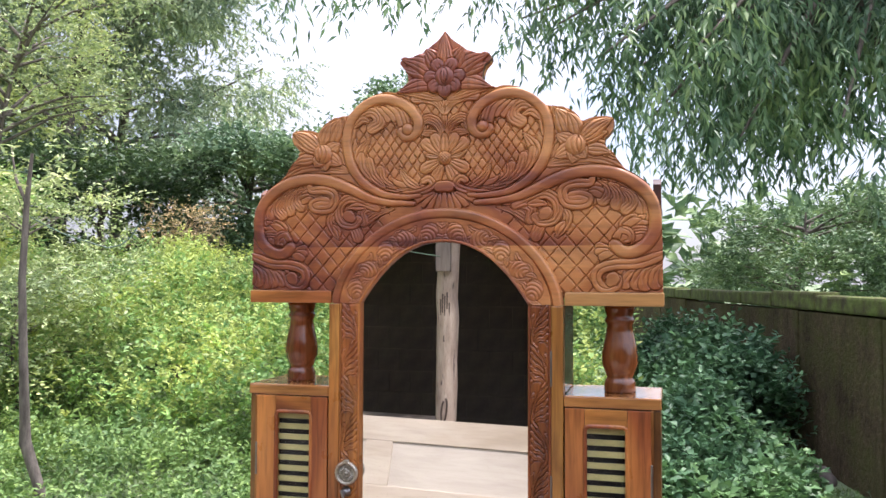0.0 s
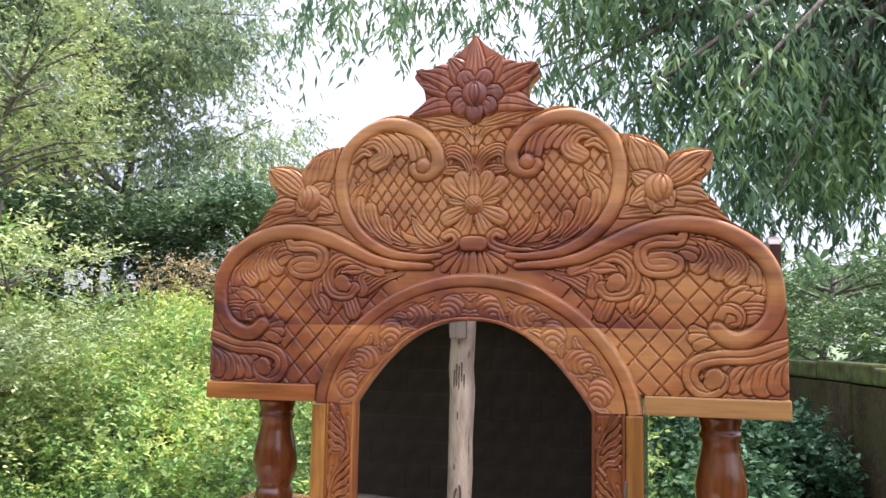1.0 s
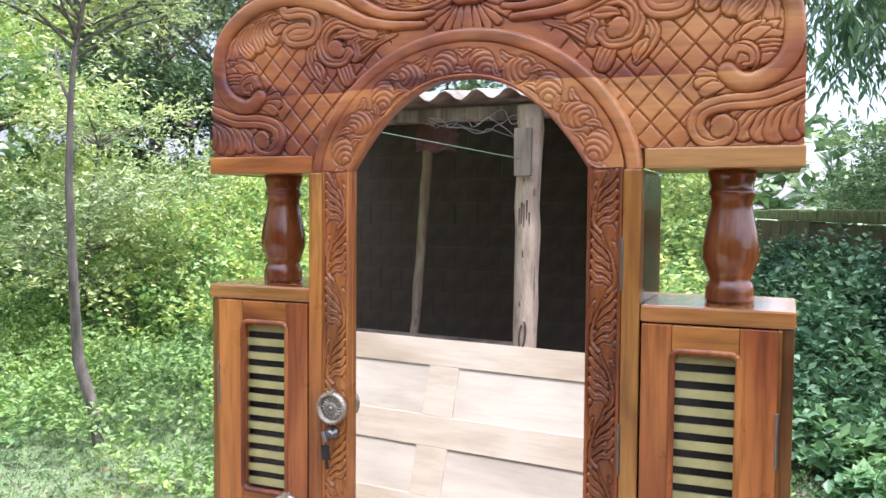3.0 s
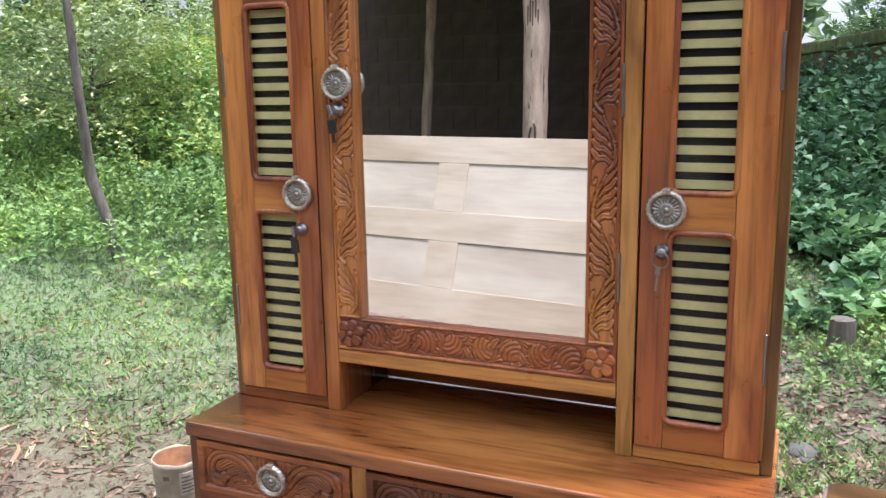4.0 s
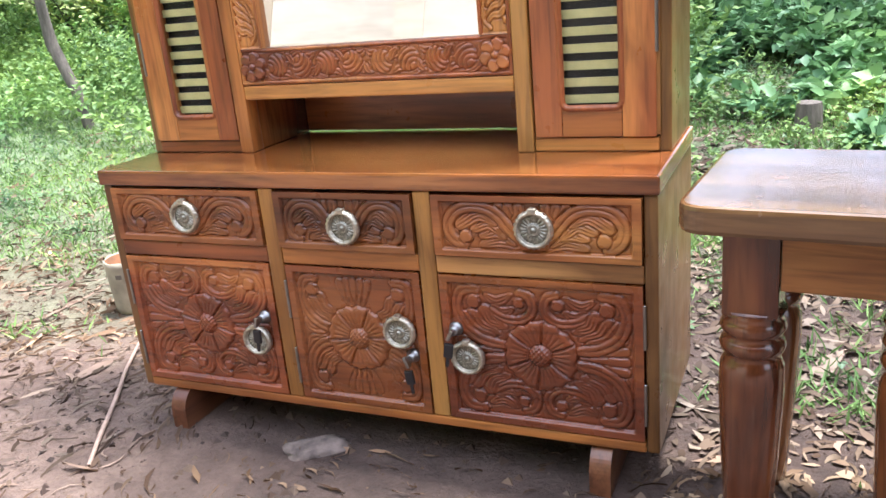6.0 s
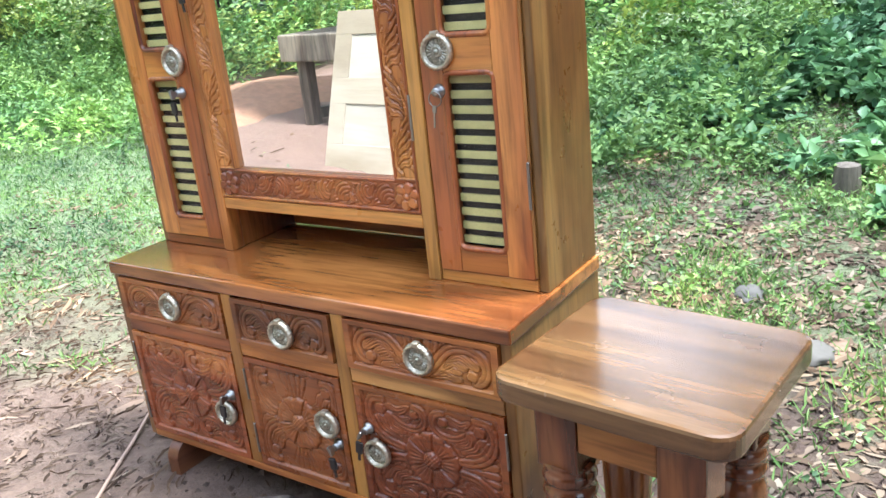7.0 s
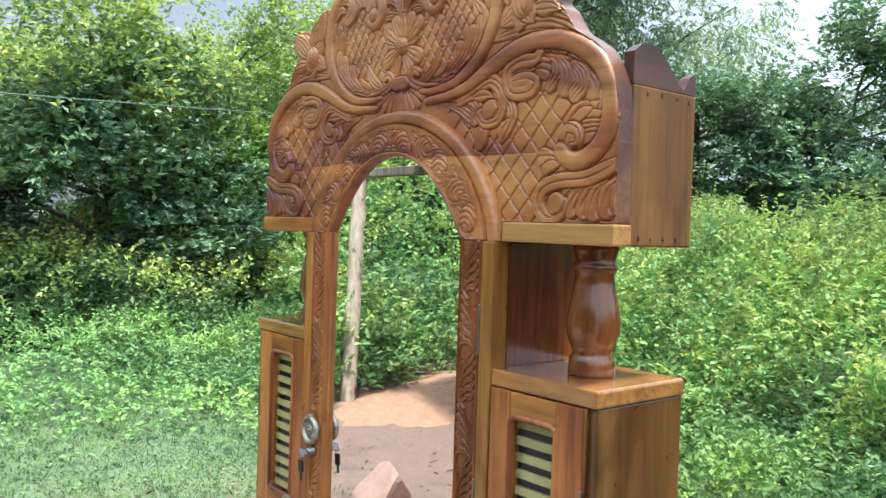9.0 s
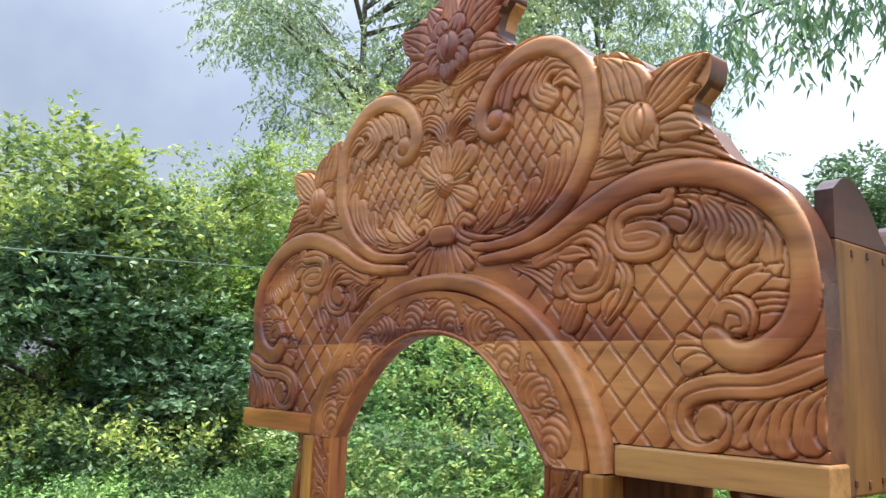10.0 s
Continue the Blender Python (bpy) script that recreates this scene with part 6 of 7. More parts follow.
p = scatter(112000, -5.2, 2.2, -2.2, 3.8, 30, grassy)
p = np.concatenate([p, scatter(26000, 0.40, 2.2, 0.1, 2.6, 39, lambda x, y, r: np.sin(x * 7.1 + 2 * np.sin(y * 4.3)) + np.sin(y * 6.3 + x * 2.0) + r.normal(0, 0.5, len(x)) + 0.8 * np.exp(-((y - 1.2) / 0.5) ** 2) > 0.75)])
rg = np.random.default_rng(31)
gz = lift(p[:, 0], p[:, 1])
base = np.stack([p[:, 0], p[:, 1], gz - 0.004], 1)
tagged(leaf_mesh("grass", base, rg.normal(size=(len(p), 3)) * (0.8, 0.8, 0.2) + (0, 0, 0.75), 0.050, 0.0060, leaf_mat("short_grass", [(0.0, (0.100, 0.185, 0.060)), (0.6, (0.185, 0.300, 0.100)), (0.9, (0.310, 0.400, 0.165)), (1.0, (0.510, 0.510, 0.280))], 0.6), None, 32), "short patchy grass", "grass", "", "stuff")
p = scatter(8000, -5.2, 2.0, -2.0, 3.6, 33, grassy)
base = np.stack([p[:, 0], p[:, 1], lift(p[:, 0], p[:, 1]) + 0.005], 1)
at, ax = shoots(base, rg.normal(size=(len(p), 3)) * 0.6 + (0, 0, 0.5), 0.06, 5, 34, 0.9, 0.2, 0.0)
tagged(leaf_mesh("clover", at, ax, 0.022, 0.015, leaf_mid, None, 35), "small creeping ground weeds", "weeds", "", "stuff")

# dead leaves: long curved sickle leaves on the ground
def litter(name, n, x0, x1, y0, y1, seed, keep, material, long=0.080, slim=0.12):
    r = np.random.default_rng(seed)
    q = scatter(n, x0, x1, y0, y1, seed, keep)
    m = len(q)
    a = r.uniform(0, 2 * np.pi, m)
    L, W, bend = long * r.lognormal(-0.45, 0.55, m).clip(0.2, 2.2), long * slim * r.lognormal(0, 0.5, m).clip(0.4, 2.6), r.normal(0, 0.35, m)
    verts, k = [], 4
    tilt = np.abs(r.normal(0, 0.005, m))
    for j in range(k):
        u = j / (k - 1)
        ang = a + bend * (u - 0.5) * 2
        cx, cy = q[:, 0] + np.cos(ang) * L * (u - 0.5), q[:, 1] + np.sin(ang) * L * (u - 0.5)
        ww = W * max(0.06, math.sin(math.pi * u)) * 0.5
        for s in (-1, 1):
            px, py = cx - np.sin(ang) * ww * s, cy + np.cos(ang) * ww * s
            verts.append(np.stack([px, py, lift(px, py) + 0.002 + tilt * (u + 0.3 * s) + 0.004 * abs(s) * (1 - 2 * abs(u - 0.5)) * r.uniform(0.2, 1.0, m)], 1))
    v = np.stack(verts, 1).reshape(-1, 3)
    o = np.arange(m)[:, None] * (2 * k)
    f = np.concatenate([o + [2 * j, 2 * j + 2, 2 * j + 3, 2 * j + 1] for j in range(k - 1)], 0)
    return tagged(mesh_part(name, v, f.tolist(), material, None, smooth=True), "dry curled dead leaves strewn on the earth", "dead leaves", "", "stuff")


dry = leaf_mat("dry_leaf", [(0.0, (0.047, 0.028, 0.020)), (0.40, (0.109, 0.069, 0.050)), (0.75, (0.195, 0.136, 0.101)), (0.95, (0.281, 0.215, 0.168)), (1.0, (0.390, 0.320, 0.257))], 0.95, 0.1)
paler = leaf_mat("bleached_dry_leaf", [(0.0, (0.066, 0.042, 0.032)), (0.45, (0.176, 0.123, 0.092)), (0.8, (0.317, 0.246, 0.194)), (1.0, (0.493, 0.422, 0.352))], 0.95, 0.1)
pinkish = leaf_mat("fresh_fallen_leaf", [(0.0, (0.22, 0.145, 0.110)), (0.6, (0.34, 0.235, 0.185)), (1.0, (0.46, 0.36, 0.28))], 0.90, 0.15)
litter("dead_leaves", 13500, -3.0, -0.45, -1.1, 1.5, 40, lambda x, y, r: r.uniform(0, 1, len(x)) < np.exp(-((y - 0.35 - 0.25 * (x + 1.2)) / 0.55) ** 2) * 0.9 + 0.12, dry, 0.038)
litter("dead_leaves", 24000, -0.2, 2.2, -0.3, 3.0, 42, lambda x, y, r: ((x > 0.52) | (y > 0.34)) & (r.uniform(0, 1, len(x)) < 0.40 + 0.6 * np.exp(-((y - 1.2) / 1.0) ** 2)), paler, 0.044, 0.24)
litter("broad_dead_leaves", 60, 0.5, 1.9, 0.0, 2.4, 56, None, pinkish, 0.080, 0.34)
litter("bark_strips", 26, -2.0, -0.85, 0.02, 0.62, 57, None, pinkish, 0.24, 0.07)
litter("dead_leaves", 2600, -3.2, -0.6, 0.3, 2.3, 58, lambda x, y, r: np.hypot((x + 2.35) / 0.5, (y - 2.25) / 0.25) < 1.2 + (r.uniform(0, 1, len(x)) < 0.6) * 9, paler, 0.050, 0.14)
litter("dead_leaves", 700, -1.2, 1.3, -1.2, 0.3, 44, None, dry, 0.045)
litter("sickle_leaves", 130, -1.3, 1.2, -1.2, 0.2, 45, lambda x, y, r: r.uniform(0, 1, len(x)) < np.where(x < -0.2, 0.9, 0.25), pinkish, 0.105)
litter("dead_leaves", 500, -4.0, 2.0, -5.0, -1.2, 46, None, dry, 0.06)
litter("straw", 1500, -2.9, -0.45, -1.2, 1.4, 49, lambda x, y, r: r.uniform(0, 1, len(x)) < 0.9, pinkish, 0.085, 0.045)
litter("straw", 700, -1.2, 1.6, -1.2, 0.6, 50, None, dry, 0.050, 0.05)
# crumbs of earth and bark
q = scatter(5200, -1.7, 1.5, -1.3, 0.9, 47)
r = np.random.default_rng(48)
size = 0.0045 * r.lognormal(0, 0.55, len(q))
corner = np.array([(1, 0, 0), (-0.5, 0.87, 0), (-0.5, -0.87, 0), (0, 0, 0.8)])
turn = r.uniform(0, 6.28, len(q))
cs, sn = np.cos(turn)[:, None], np.sin(turn)[:, None]
v = np.stack([corner[:, 0] * cs - corner[:, 1] * sn, corner[:, 0] * sn + corner[:, 1] * cs, np.broadcast_to(corner[:, 2], (len(q), 4))], -1) * size[:, None, None] + np.stack([q[:, 0], q[:, 1], lift(q[:, 0], q[:, 1]) - 0.0005], 1)[:, None]
o = np.arange(len(q))[:, None] * 4
f = np.concatenate([o + [0, 1, 3], o + [1, 2, 3], o + [2, 0, 3]])
tagged(mesh_part("earth_crumbs", v.reshape(-1, 3), f.tolist(), leaf_mat("earth_crumb", [(0.0, (0.045, 0.030, 0.026)), (0.7, (0.11, 0.078, 0.066)), (1.0, (0.20, 0.155, 0.130))], 0.9, 0.0)), "small crumbs of earth and bark", "crumbs", "", "stuff")

# ---- trees ----
def hanging_tree():
    """Large tree at the wall whose long drooping leaf sprays hang over the yard."""
    r = np.random.default_rng(50)
    ob = thing("drooping_tree", "large tree with long drooping dark green leaves over the wall", "tree", (4.4, 8.2, float(lift(4.4, 8.2)) - 0.03))
    o = np.array([4.4, 8.2, 0.0])
    paths = [([(0, 0, 0), (-0.2, -0.1, 1.6), (-0.5, -0.4, 3.2), (-0.9, -0.6, 4.6), (-1.2, -0.7, 6.4)], [0.26, 0.22, 0.18, 0.13, 0.05])]
    ends = []
    for k in range(26):
        q = r.uniform(0.45, 1.0)
        s = np.array([-1.2 * q, -0.7 * q, 6.4 * q])
        e = np.array([r.uniform(-5.8, 1.2), r.uniform(-3.6, 0.6), 0])
        e[2] = r.uniform(4.3, 6.2) if e[0] < -4.3 else r.uniform(2.7, 6.0)
        m = (s + e) / 2 + (0, 0, 0.35)
        paths.append(([s, m, e], [0.085, 0.05, 0.012]))
        for u in np.linspace(0.35, 1, 6):
            b = (1 - u) ** 2 * s + 2 * u * (1 - u) * m + u * u * e
            ends.append(b)
    for e in ((-6.1, -2.6, 4.5), (-5.6, -3.0, 4.3), (-5.3, -2.3, 4.7), (-6.0, -2.1, 5.3), (-4.9, -2.9, 4.6), (-7.2, -2.0, 4.75), (-6.9, -1.7, 5.2), (-6.7, -2.3, 4.7), (-2.6, -1.6, 3.1), (-2.0, -1.0, 2.9), (-1.4, -1.8, 3.1), (-3.0, -0.8, 3.2), (-0.8, -1.2, 2.9), (-0.2, -1.9, 3.2), (-4.6, -2.5, 3.7), (-4.2, -2.8, 3.3), (-3.8, -2.2, 2.8), (-4.9, -1.5, 4.3), (-3.4, -2.9, 3.3), (-5.2, -2.6, 4.9), (-3.0, -2.4, 2.6), (-2.2, -2.6, 2.7)):
        s, e = np.array([-1.0, -0.6, 5.2]), np.array(e)
        m = (s + e) / 2 + (0, 0, 0.5)
        paths.append(([s, m, e], [0.07, 0.04, 0.010]))
        ends += [(1 - u) ** 2 * s + 2 * u * (1 - u) * m + u * u * e for u in np.linspace(0.6, 1, 7)]
    high = []
    for k in range(22):
        s = np.array([-1.2, -0.7, 6.2]) * r.uniform(0.85, 1.0)
        e = np.array([r.uniform(-3.4, 1.8), r.uniform(-6.4, 0.5), r.uniform(7.2, 9.6)])
        m = (s + e) / 2 + (0, 0, 0.4)
        paths.append(([s, m, e], [0.07, 0.045, 0.012]))
        high += [(1 - u) ** 2 * s + 2 * u * (1 - u) * m + u * u * e for u in np.linspace(0.3, 1, 6)]
    v, f = limbs(paths, 6)
    mesh_part("trunk", v, f, bark, ob, smooth=True)
    high = np.array(high)
    base = high[r.integers(0, len(high), 520)] + r.normal(size=(520, 3)) * (0.5, 0.5, 0.30)
    way = r.normal(size=(520, 3)) * (0.6, 0.6, 0.25) + (0, 0, -0.4)
    at, ax = shoots(base, way, 0.6, 10, 54, 0.6, 0.3)
    leaf_mesh("upper_crown", at, ax, 0.14, 0.034, leaf_hang, ob, 55, 0.15, 0.25)
    ends = np.array(ends)
    n = 3900
    base = ends[r.integers(0, len(ends), n)] + r.normal(size=(n, 3)) * (0.26, 0.26, 0.24)
    floor = np.where(base[:, 0] < -4.3, 3.45, np.where(base[:, 0] < -3.6, 2.65, 2.15 + 0.35 * np.sin(base[:, 0] * 4.0)))
    base = base[base[:, 2] > floor + r.uniform(0, 0.25, n)]
    # a thin stretch between the two outer limbs, where the sky comes through
    mid = np.abs(base[:, 0] + 5.15 + 0.20 * (base[:, 1] + 3.2)) < 0.60
    base = base[~mid | (r.uniform(0, 1, len(base)) < 0.30)]
    way = r.normal(size=(len(base), 3)) * (0.5, 0.5, 0.25) + (0, 0, -0.55)
    at, ax = shoots(base, way, 0.50, 10, 51, 0.55, 0.35)
    ax[:, 2] -= 0.50
    leaf_mesh("crown", at, ax, 0.125, 0.036, leaf_hang, ob, 52, 0.15, 0.25)


hanging_tree()
PALE = "tall tree with loose grey-green hanging foliage"
tree("tall_tree", PALE, (-9.7, 11.4), 12.0, 3.0, 3.4, leaf_grey, 4200, 12, 0.135, 0.050, 60, 0.30, 0.17, 0.6)
tree("tall_tree", PALE, (-12.5, 9.6), 12.5, 3.4, 3.4, leaf_grey, 3400, 12, 0.130, 0.048, 63, 0.30, 0.18, 0.6)
tree("tall_tree", PALE, (-10.6, 14.5), 12.5, 3.0, 3.6, leaf_grey, 3400, 12, 0.140, 0.050, 66, 0.30, 0.16, 0.6)
tree("feathery_tree", "light green feathery young tree beyond the weeds", (-5.95, 5.0), 4.5, 3.15, 1.35, leaf_lime, 1150, 10, 0.060, 0.026, 70, 0.0, 0.06, 0.4, lean=(0.45, 0.2))
tree("feathery_bush", "yellow-green feathery bush rising from the hedge", (-4.55, 4.05), 2.15, 0.4, 0.85, leaf_lime, 1500, 10, 0.050, 0.022, 71, 0.0, 0.03, 0.35)
tree("flowering_bush", "bush with dry pinkish seed heads behind the hedge", (-5.25, 7.75), 2.35, 0.9, 0.50, leaf_mat("dry_seed_head", [(0.0, (0.22, 0.20, 0.11)), (0.6, (0.42, 0.33, 0.21)), (1.0, (0.55, 0.45, 0.33))], 0.7), 480, 9, 0.050, 0.026, 72, 0.0, 0.03, 0.3)
DENSE = "dense dark leafy tree with deep shade below"
tree("leafy_tree", DENSE, (-9.6, 2.8), 3.6, 0.4, 2.4, leaf_far, 6400, 10, 0.096, 0.050, 73, 0.0, 0.13, 0.4, sunlit_top=True)
tree("leafy_tree", "light green leafy tree beside the dark one", (-8.3, 6.3), 3.5, 0.3, 1.6, leaf_weed, 3600, 10, 0.080, 0.042, 100, 0.0, 0.09, 0.4, sunlit_top=True)
tree("leafy_tree", "yellow-green young tree beside the dark one", (-8.85, 4.2), 4.2, 0.3, 1.25, leaf_weed, 3000, 10, 0.072, 0.036, 103, 0.0, 0.06, 0.4, sunlit_top=True)
tree("leafy_tree", DENSE, (-7.1, 8.9), 3.3, 0.4, 1.9, leaf_dark, 5000, 10, 0.090, 0.045, 76, 0.0, 0.11, 0.4)
tree("leafy_tree", DENSE, (-5.7, 10.3), 3.5, 0.3, 1.9, leaf_far, 4800, 10, 0.090, 0.045, 79, 0.0, 0.12, 0.4)
tree("leafy_tree", "mid-green leafy tree behind the hedge", (-3.6, 11.6), 4.2, 0.4, 2.3, leaf_far, 6400, 10, 0.104, 0.050, 82, 0.0, 0.07, 0.4)
tree("leafy_tree", DENSE, (-12.2, 5.6), 4.1, 0.5, 2.3, leaf_mid, 4000, 10, 0.10, 0.05, 85, 0.0, 0.13, 0.45, sunlit_top=True)
tree("leafy_tree", DENSE, (-11.5, 0.2), 4.4, 0.5, 2.4, leaf_mid, 4000, 10, 0.10, 0.05, 88, 0.0, 0.13, 0.45, sunlit_top=True)
tree("leafy_tree", "light green tree beyond the wall", (3.4, 14.0), 3.0, 0.4, 1.8, leaf_mid, 2000, 10, 0.10, 0.046, 91, 0.0, 0.1, 0.4)
tree("leafy_tree", "light green tree beyond the wall", (6.2, 13.0), 3.3, 0.4, 2.0, leaf_mid, 2000, 10, 0.10, 0.046, 94, 0.0, 0.1, 0.4)

# thin crooked sapling
sz = float(lift(-2.9, 2.3))
sapling = thing("sapling", "thin crooked grey sapling stem among the weeds", "sapling", (-2.9, 2.3, sz - 0.01))
v, f = limbs([([(0.0, 0, 0), (-0.04, 0, 0.22), (-0.16, 0.02, 0.48), (-0.15, 0.0, 0.62), (-0.17, 0, 1.0), (-0.19, 0, 1.45), (-0.17, 0, 1.9), (-0.14, 0, 2.2)], [0.034, 0.032, 0.036, 0.030, 0.026, 0.022, 0.017, 0.010]),
              ([(-0.17, 0, 1.9), (-0.25, 0, 2.05), (-0.33, 0.05, 2.25)], [0.012, 0.009, 0.004])], 8)
mesh_part("trunk", v, f, bark, sapling, smooth=True)
r = np.random.default_rng(97)
b = np.array([(-0.05, 0.0, 2.2)]) + r.normal(size=(30, 3)) * (0.2, 0.2, 0.12)
at, ax = shoots(b, r.normal(size=(30, 3)), 0.3, 7, 98)
leaf_mesh("crown", at, ax, 0.06, 0.022, leaf_lime, sapling, 99)

# far tree line that closes the view all round
r = np.random.default_rng(120)
base, way = [], []
for k in range(1900):
    a, d = r.uniform(0, 2 * math.pi), r.uniform(24, 32)
    hill = 3.2 + 1.3 * math.sin(a * 5) + 0.9 * math.sin(a * 11 + 1)
    base.append((d * math.cos(a), d * math.sin(a), r.uniform(0.1, 1) ** 0.8 * hill))
    way.append((r.normal(), r.normal(), r.normal() + 0.4))
at, ax = shoots(np.array(base), np.array(way), 1.5, 12, 121, 0.8)
at[:, 2] = np.maximum(at[:, 2], 0.1)
tagged(leaf_mesh("far_trees", at, ax, 0.86, 0.46, leaf_mid, None, 122), "distant line of green trees", "trees", "", "stuff")


# ---- stool ----
stool = thing("stool", "square varnished wooden stool with rounded corners and turned legs", "stool", (0.754, -0.188, 0), -8.0)
bm = boxes([(-0.178, 0.178, -0.165, 0.165, 0.484, 0.520)], 0)
up = [e for e in bm.edges if abs(e.verts[0].co.z - e.verts[1].co.z) > 0.01]
bmesh.ops.bevel(bm, geom=up, offset=0.036, segments=6, affect="EDGES", profile=0.5)
bmesh.ops.bevel(bm, geom=[e for e in bm.edges if abs(e.verts[0].co.z - e.verts[1].co.z) < 0.001 and len(e.link_faces) == 2 and abs(e.link_faces[0].normal.z - e.link_faces[1].normal.z) > 0.5], offset=0.006, segments=2, affect="EDGES", profile=0.6)
part("seat", bm, wood("stool_seat_wood", (0.060, 0.028, 0.012), (0.108, 0.053, 0.021), (0.170, 0.090, 0.034), "x", 0.18, 1.0, 0.8), stool, "polished striped seat board")
leg_wood = wood("stool_leg_wood", (0.050, 0.014, 0.007), (0.120, 0.036, 0.013), (0.240, 0.088, 0.027), "z", 0.16, 1.0, patch=7.0)
leg_profile = [(0.022, 0.0), (0.026, 0.004), (0.029, 0.05), (0.035, 0.16), (0.0385, 0.255), (0.0375, 0.290), (0.033, 0.302), (0.031, 0.306), (0.036, 0.312), (0.0385, 0.320), (0.036, 0.328), (0.0315, 0.333), (0.036, 0.339), (0.0385, 0.346), (0.036, 0.354), (0.033, 0.360), (0.038, 0.372)]
for sx in (-1, 1):
    for sy in (-1, 1):
        v, f = lathe([(r * 1.08, h) for r, h in leg_profile], 24)
        bm = bmesh.new()
        vs = [bm.verts.new(p) for p in v]
        for q in f:
            bm.faces.new([vs[i] for i in q])
        for fc in bm.faces:
            fc.smooth = True
        boxes([(-0.034, 0.034, -0.034, 0.034, 0.366, 0.4835)], 0.004, bm)
        leg = part("leg", bm, leg_wood, stool, "turned leg with a double ring")
        leg.location = (sx * 0.094, sy * 0.090, 0)
for s in (-1, 1):
    box_part("apron", (-0.0595, 0.0595, s * 0.110 - 0.011, s * 0.110 + 0.011, 0.405, 0.4835), wood_pale, stool, "pale sapwood apron")
    box_part("apron", (s * 0.114 - 0.011, s * 0.114 + 0.011, -0.0555, 0.0555, 0.405, 0.4835), wood_pale, stool, "pale sapwood apron")

# ---- bucket, stick, stones, stump ----
tub = thing("plastic_tub", "dirty cream plastic tub with torn rusty rim and faded label", "tub", (-0.955, 0.360, float(lift(-0.955, 0.360))), 12)
rows = [(0.050, 0.0), (0.0585, 0.004), (0.0605, 0.020), (0.0650, 0.085), (0.0680, 0.138), (0.0690, 0.150), (0.0650, 0.150), (0.0640, 0.136), (0.0560, 0.012), (0.010, 0.010)]
v, f = lathe(rows, 40, "z", lambda a, h: 0.012 * math.sin(3 * a) + 0.008 * math.sin(7 * a + 1))
v = [(x, y, z + (0.0035 * math.sin(5 * math.atan2(y, x)) * math.sin(2 * math.atan2(y, x) + 1) if z > 0.145 else 0)) for x, y, z in v]
mesh_part("body", v, f, plain("dirty_cream_plastic", (0.33, 0.29, 0.205), 0.55, 0, 0.45, 14), tub, smooth=True)
v, f = lathe([(0.0630, 0.104), (0.0648, 0.1475), (0.0630, 0.1480), (0.0570, 0.084), (0.010, 0.082)], 32)
mesh_part("residue", v, f, plain("rust_brown_residue", (0.17, 0.070, 0.024), 0.8, 0, 0.45, 40), tub, "rust brown residue inside", smooth=True)


def patch(name, a0, a1, z0, z1, out, material, label=""):
    """A thin curved sticker on the tub's side."""
    v, f = [], []
    for k in range(9):
        a = radians(a0 + (a1 - a0) * k / 8)
        for z in (z0, z1):
            r = 0.0605 + (z - 0.020) * 0.066
            swell = 1 + 0.012 * math.sin(3 * a) + 0.008 * math.sin(7 * a + 1)
            v += [((r * swell + out) * math.cos(a), (r * swell + out) * math.sin(a), z), ((r * swell - 0.002) * math.cos(a), (r * swell - 0.002) * math.sin(a), z)]
    for k in range(8):
        q = 4 * k
        f += [(q, q + 4, q + 6, q + 2), (q + 2, q + 6, q + 7, q + 3), (q, q + 1, q + 5, q + 4)]
    f += [(0, 2, 3, 1), (32, 33, 35, 34)]
    mesh_part(name, v, f, material, tub, label)


ink = plain("print_ink", (0.13, 0.11, 0.085), 0.7)
patch("label_patch", -62, -22, 0.062, 0.126, 0.0012, plain("faded_print", (0.45, 0.42, 0.33), 0.6, 0, 0.3, 60), "faded printed label")
for z, a1 in ((0.070, -30), (0.080, -27), (0.090, -33), (0.100, -28), (0.112, -36)):
    patch("print_bar", -57, a1, z, z + 0.0038, 0.0019, ink)
patch("print_bar", -98, -84, 0.108, 0.120, 0.0012, ink)

stick = thing("stick", "thin bare pinkish stick lying on the earth", "stick", (-0.635, -0.09, float(lift(-0.635, -0.09)) + 0.005))
v, f = limbs([([(-0.140, 0.238, 0.012), (-0.066, 0.100, 0.006), (0.010, -0.022, 0.002), (0.078, -0.140, 0.0), (0.140, -0.238, 0.0)], [0.0036, 0.0046, 0.005, 0.005, 0.0042])], 8)
mesh_part("stem", v, f, plain("peeled_wood", (0.36, 0.25, 0.19), 0.7, 0, 0.2, 60), stick, smooth=True)


def rock(name, label, at, size, seed, material, flat=0.6):
    r = np.random.default_rng(seed)
    bm = bmesh.new()
    bmesh.ops.create_icosphere(bm, subdivisions=3, radius=1)
    for v in bm.verts:
        d = 1 + 0.34 * noise.noise(v.co * 1.4 + Vector((seed, 0, 0))) + 0.18 * noise.noise(v.co * 3.3 + Vector((0, seed, 0))) + 0.06 * noise.noise(v.co * 8)
        v.co = Vector((v.co.x * d * size[0], v.co.y * d * size[1], max(-0.25, v.co.z * d) * size[2]))
    ob = part(name, bm, material, None, smooth=True)
    ob.location = (at[0], at[1], float(lift(*at)) + 0.1 * size[2])
    ob.rotation_euler = (0, 0, r.uniform(0, 6))
    return tagged(ob, label, "stone")


